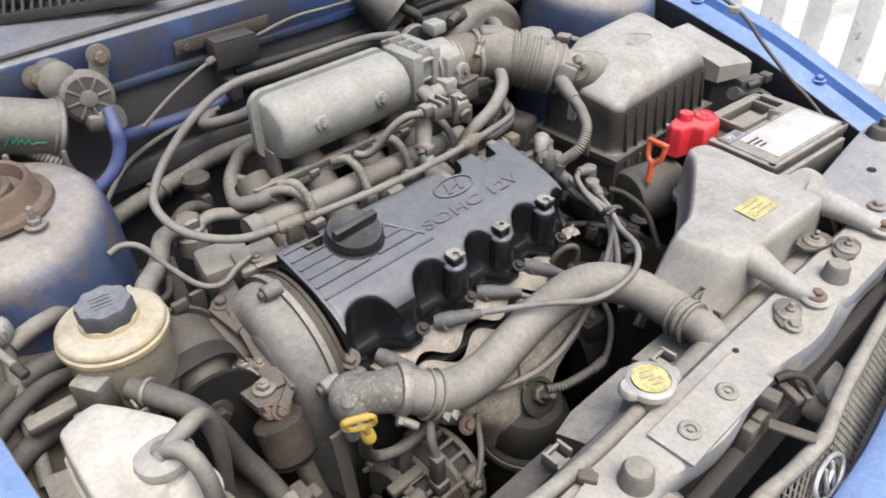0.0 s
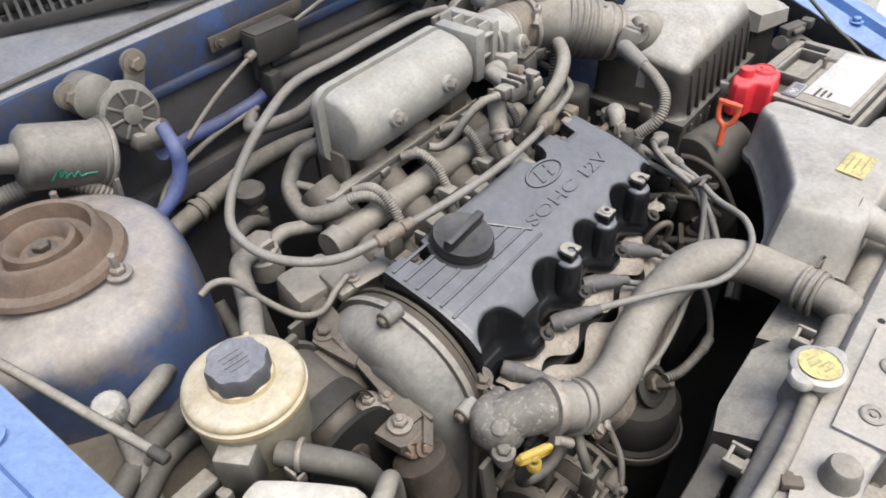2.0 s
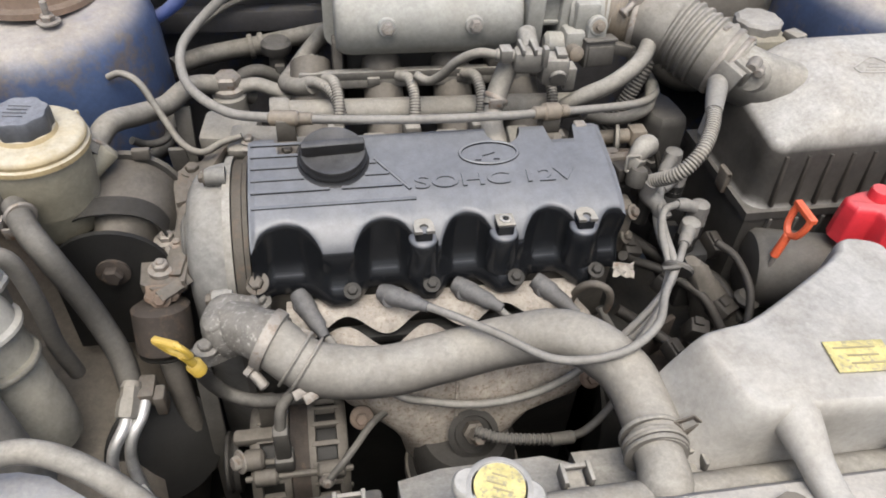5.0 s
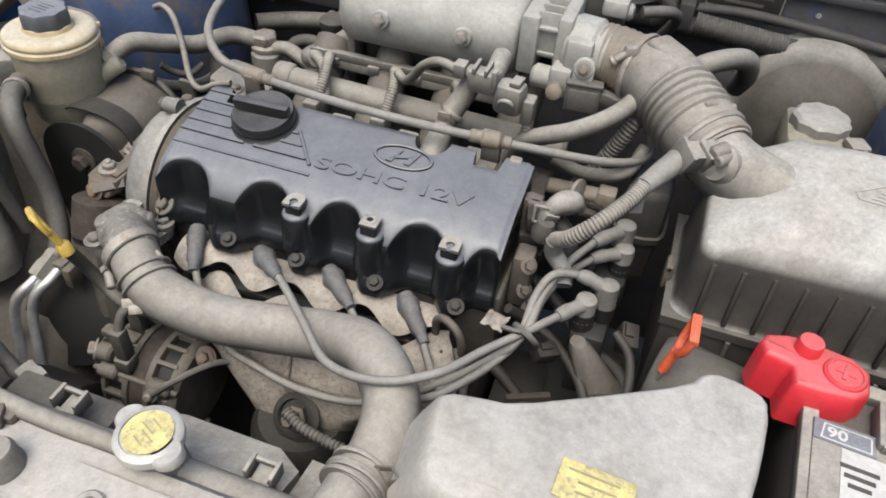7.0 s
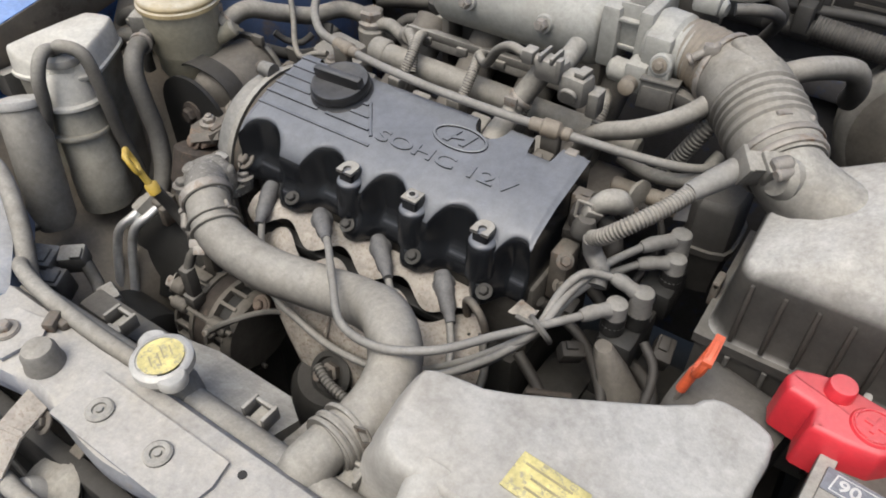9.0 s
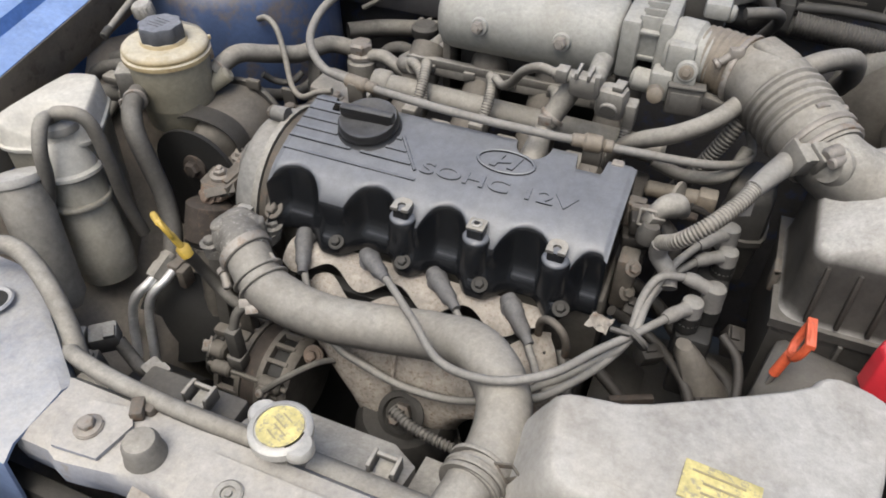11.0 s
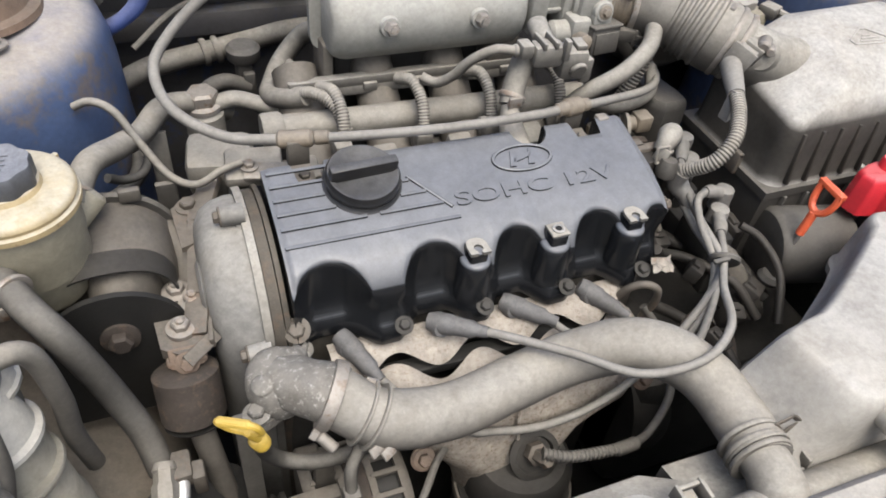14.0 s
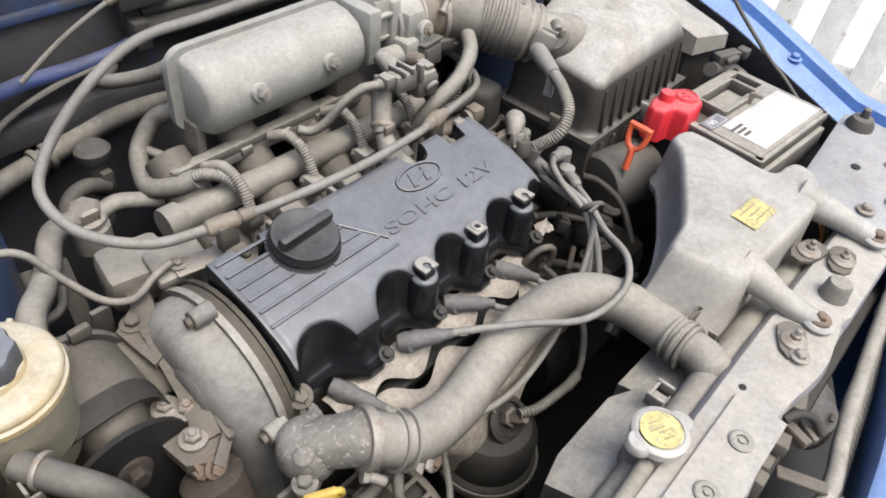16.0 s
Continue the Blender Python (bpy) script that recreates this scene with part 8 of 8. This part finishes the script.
# ---- firewall fittings ----
def firewall_parts():
    v = thing("vacuum_valve", (-0.33, 0.46, 0.88), "dusty round vacuum valve on two steel brackets", "valve")
    part("drum", join(lathe([(0.030, 0), (0.036, 0.003), (0.037, 0.012), (0.034, 0.016), (0.034, 0.026), (0.028, 0.030), (0.012, 0.031), (0.012, 0.026)], (-0.326, 0.478, 0.945), (-0.15, -1, 0.25), 36)), PLASTIC, v)
    for k in range(8):
        a = 2 * math.pi * k / 8
        part("spoke", moved(box((0.02, 0, 0.0325), (0.018, 0.003, 0.004), 0.0006), along((-0.326, 0.478, 0.945), (-0.15, -1, 0.25)) @ pose(0, 0, 0, 0, 0, math.degrees(a))), PLASTIC, v)
    # flat dark disc paints the shaded recess behind the spokes
    part("face", lathe([(0.0285, 0.0308), (0.0285, 0.0318), (0.012, 0.0318)], (-0.326, 0.478, 0.945), (-0.15, -1, 0.25), 32), DIM_PLASTIC, v, "dark ring standing for the shade between the spokes")
    part("hub", lathe([(0.0115, 0.031), (0.011, 0.036), (0.006, 0.037)], (-0.326, 0.478, 0.945), (-0.15, -1, 0.25), 20), PLASTIC, v)
    part("rear_can", lathe([(0.026, 0), (0.026, 0.03), (0.02, 0.034)], (-0.352, 0.505, 0.972), (0, -1, 0.1), 24), ALLOY, v)
    for (x0, z0), (x1, z1) in (((-0.374, 0.984), (-0.345, 0.962)), ((-0.290, 0.989), (-0.300, 0.955))):
        part("bracket", join(box(((x0 + x1) / 2, 0.487, (z0 + z1) / 2), (math.hypot(x1 - x0, z1 - z0) + 0.01, 0.004, 0.026), 0.001, (0, -math.degrees(math.atan2(z1 - z0, x1 - x0)), 0)), lathe([(0.016, 0), (0.016, 0.004)], (x0, 0.490, z0), (0, -1, 0), 22)), ALLOY, v)
        part("nut", hex_bolt((x0, 0.486, z0), (0, -1, 0), 0.009), BRASS, v)
    part("elbow", join(lathe([(0.017, 0), (0.016, 0.02)], (-0.318, 0.445, 0.918), (0.5, -0.5, 0.2), 18), box((-0.325, 0.448, 0.918), (0.04, 0.03, 0.022), 0.006, (0, 15, 0))), PLASTIC, v)
    c = thing("fuel_filter", (-0.42, 0.45, 0.9), "dusty cylindrical canister with green marker scrawl", "canister")
    part("can", lathe([(0.014, 0), (0.016, 0.02), (0.03, 0.024), (0.035, 0.03), (0.0355, 0.10), (0.0375, 0.102), (0.0375, 0.112), (0.032, 0.116)], (-0.482, 0.457, 0.970), (1, -0.15, -0.38), 32), PLASTIC, c)
    part("strap", join(ring_band((-0.381, 0.4418, 0.9315), (1, -0.15, -0.38), 0.0375, 0.006), box((-0.392, 0.414, 0.892), (0.006, 0.012, 0.05), 0.002, (10, 0, 0))), STEEL, c)
    ax = Vector((1, -0.15, -0.38)).normalized()
    front = ax.cross(Vector((0, 0, 1))).normalized()
    rise = front.cross(ax)
    for stroke in (((0.045, -14), (0.051, 9), (0.053, -8), (0.057, 4), (0.059, -10)), ((0.058, -10), (0.063, 0), (0.066, -9), (0.070, 2), (0.073, -8), (0.080, -4)), ((0.080, -4), (0.090, -3))):
        pts = []
        for along_, deg in stroke:
            side = front * math.cos(radians(deg - 8)) + rise * math.sin(radians(deg - 8))
            pts.append(Vector((-0.482, 0.457, 0.970)) + ax * along_ + side * (0.0362 if side.y < 0 else -0.0362))
        part("scrawl", tube(pts, 0.0009, 6, 0.002), GREEN_MARK, c, "green marker scrawl")
    part("conduit", tube([(-0.56, 0.46, 0.915), (-0.50, 0.478, 0.916), (-0.451, 0.470, 0.917), (-0.431, 0.453, 0.918), (-0.413, 0.433, 0.908), (-0.397, 0.426, 0.887), (-0.389, 0.443, 0.866)], 0.0105, 12, 0.002, (0.0042, 0.0006)), HOSE, c, "pale ribbed conduit")
    h = thing("blue_conduit", (-0.29, 0.44, 0.8), "dark blue taped wiring conduit along the firewall", "conduit")
    part("drop", tube([(-0.325, 0.40, 0.950), (-0.331, 0.375, 0.936), (-0.333, 0.373, 0.913), (-0.344, 0.374, 0.889), (-0.362, 0.376, 0.872), (-0.385, 0.385, 0.855)], 0.0085, 14, 0.003, wobble=0.12), BLUE_CONDUIT, h)
    part("run", tube([(-0.315, 0.44, 0.895), (-0.292, 0.456, 0.881), (-0.254, 0.486, 0.866), (-0.197, 0.490, 0.862), (-0.136, 0.490, 0.865), (-0.11, 0.48, 0.88)], 0.009, 12), BLUE_CONDUIT, h)
    part("loom", tube([(-0.11, 0.48, 0.89), (-0.02, 0.483, 0.88), (0.10, 0.483, 0.875), (0.25, 0.48, 0.87), (0.4, 0.483, 0.865), (0.62, 0.485, 0.86)], 0.014, 12), DARK_RUBBER, h, "taped wiring loom")
    part("ribbed_sleeve", tube([(0.27, 0.475, 0.878), (0.30, 0.474, 0.876), (0.35, 0.474, 0.873), (0.39, 0.475, 0.87)], 0.0152, 12, 0.002, (0.0042, 0.0006)), RUBBER, h)
    part("second_loom", tube([(-0.10, 0.487, 0.905), (0.1, 0.488, 0.898), (0.24, 0.488, 0.893), (0.33, 0.492, 0.897), (0.45, 0.492, 0.890), (0.6, 0.488, 0.875)], 0.007, 10), DARK_RUBBER, h)
    for x in (-0.115, 0.255):
        part("clip", join(box((x, 0.472, 0.89), (0.02, 0.03, 0.036), 0.003), box((x, 0.485, 0.915), (0.028, 0.006, 0.04), 0.002)), DARK_RUBBER, h)
    b = thing("control_box", (-0.11, 0.48, 0.93), "small dark control box on the firewall", "control box")
    part("case", box((-0.100, 0.474, 0.945), (0.075, 0.032, 0.042), 0.004, (0, 2, 0)), DARK_RUBBER, b)
    part("lid", box((-0.100, 0.474, 0.9665), (0.068, 0.03, 0.003), 0.001, (0, 2, 0)), DIM_PLASTIC, b)
    part("bracket", join(box((-0.10, 0.497, 0.963), (0.16, 0.004, 0.02), 0.001), hex_bolt((-0.165, 0.494, 0.963), (0, -1, 0), 0.006)), RUSTY, b)
    part("cable", tube([(-0.135, 0.465, 0.945), (-0.165, 0.46, 0.938), (-0.215, 0.46, 0.915), (-0.27, 0.455, 0.885)], 0.003, 8), HOSE, b)
    part("grommet", rod((-0.152, 0.463, 0.942), (-0.137, 0.465, 0.945), 0.006, 10), BRASS, b)
    part("wire", tube([(-0.06, 0.478, 0.952), (0.02, 0.487, 0.96), (0.10, 0.49, 0.957), (0.2, 0.49, 0.955)], 0.003, 8), HOSE, b)
    k = thing("vacuum_can", (0.19, 0.45, 0.9), "dusty open round metal can on the firewall", "canister")
    part("can", lathe([(0.02, -0.03), (0.040, -0.028), (0.043, 0.0), (0.047, 0.03), (0.049, 0.05), (0.046, 0.051), (0.040, 0.03), (0.01, 0.028)], (0.178, 0.462, 0.965), (0.35, -0.75, -0.55), 36), PLASTIC, k)
    part("hose", tube([(0.20, 0.43, 0.945), (0.225, 0.42, 0.925), (0.235, 0.43, 0.90), (0.22, 0.45, 0.88)], 0.009, 12), RUBBER, k)
    p = thing("data_plate", (0.325, 0.508, 0.915), "dull metal data plate riveted to the firewall", "data plate")
    part("plate", box((0.325, 0.5045, 0.918), (0.10, 0.002, 0.046), 0.0008), DARK_METAL, p)
    part("border", join(box((0.325, 0.503, 0.9395), (0.098, 0.0012, 0.002), 0), box((0.325, 0.503, 0.8965), (0.098, 0.0012, 0.002), 0), box((0.277, 0.503, 0.918), (0.002, 0.0012, 0.045), 0), box((0.373, 0.503, 0.918), (0.002, 0.0012, 0.045), 0)), ALLOY, p)
    for z, wide in ((0.926, 0.06), (0.917, 0.07), (0.906, 0.05)):
        part("print_bar", box((0.325, 0.503, z), (wide, 0.001, 0.004), 0), GREY_METAL, p)
    for x in (0.285, 0.365, 0.42):
        part("rivet", lathe([(0.004, 0), (0.003, 0.002)], (x, 0.5035 if x < 0.4 else 0.5095, 0.929 if x < 0.4 else 0.905), (0, -1, 0), 10), CHROME, p)
    solid("lower_pipe", tube([(-0.36, 0.44, 0.80), (-0.30, 0.475, 0.83), (-0.22, 0.485, 0.85), (-0.14, 0.48, 0.86)], 0.004, 8), HOSE, "thin steel brake pipe on the firewall", "pipe")
    solid("lower_loom", tube([(-0.16, 0.47, 0.86), (-0.19, 0.43, 0.868), (-0.15, 0.385, 0.885), (-0.11, 0.37, 0.905)], 0.009, 12), HOSE, "dusty hose behind the plenum", "hose")
    return v


firewall_parts()
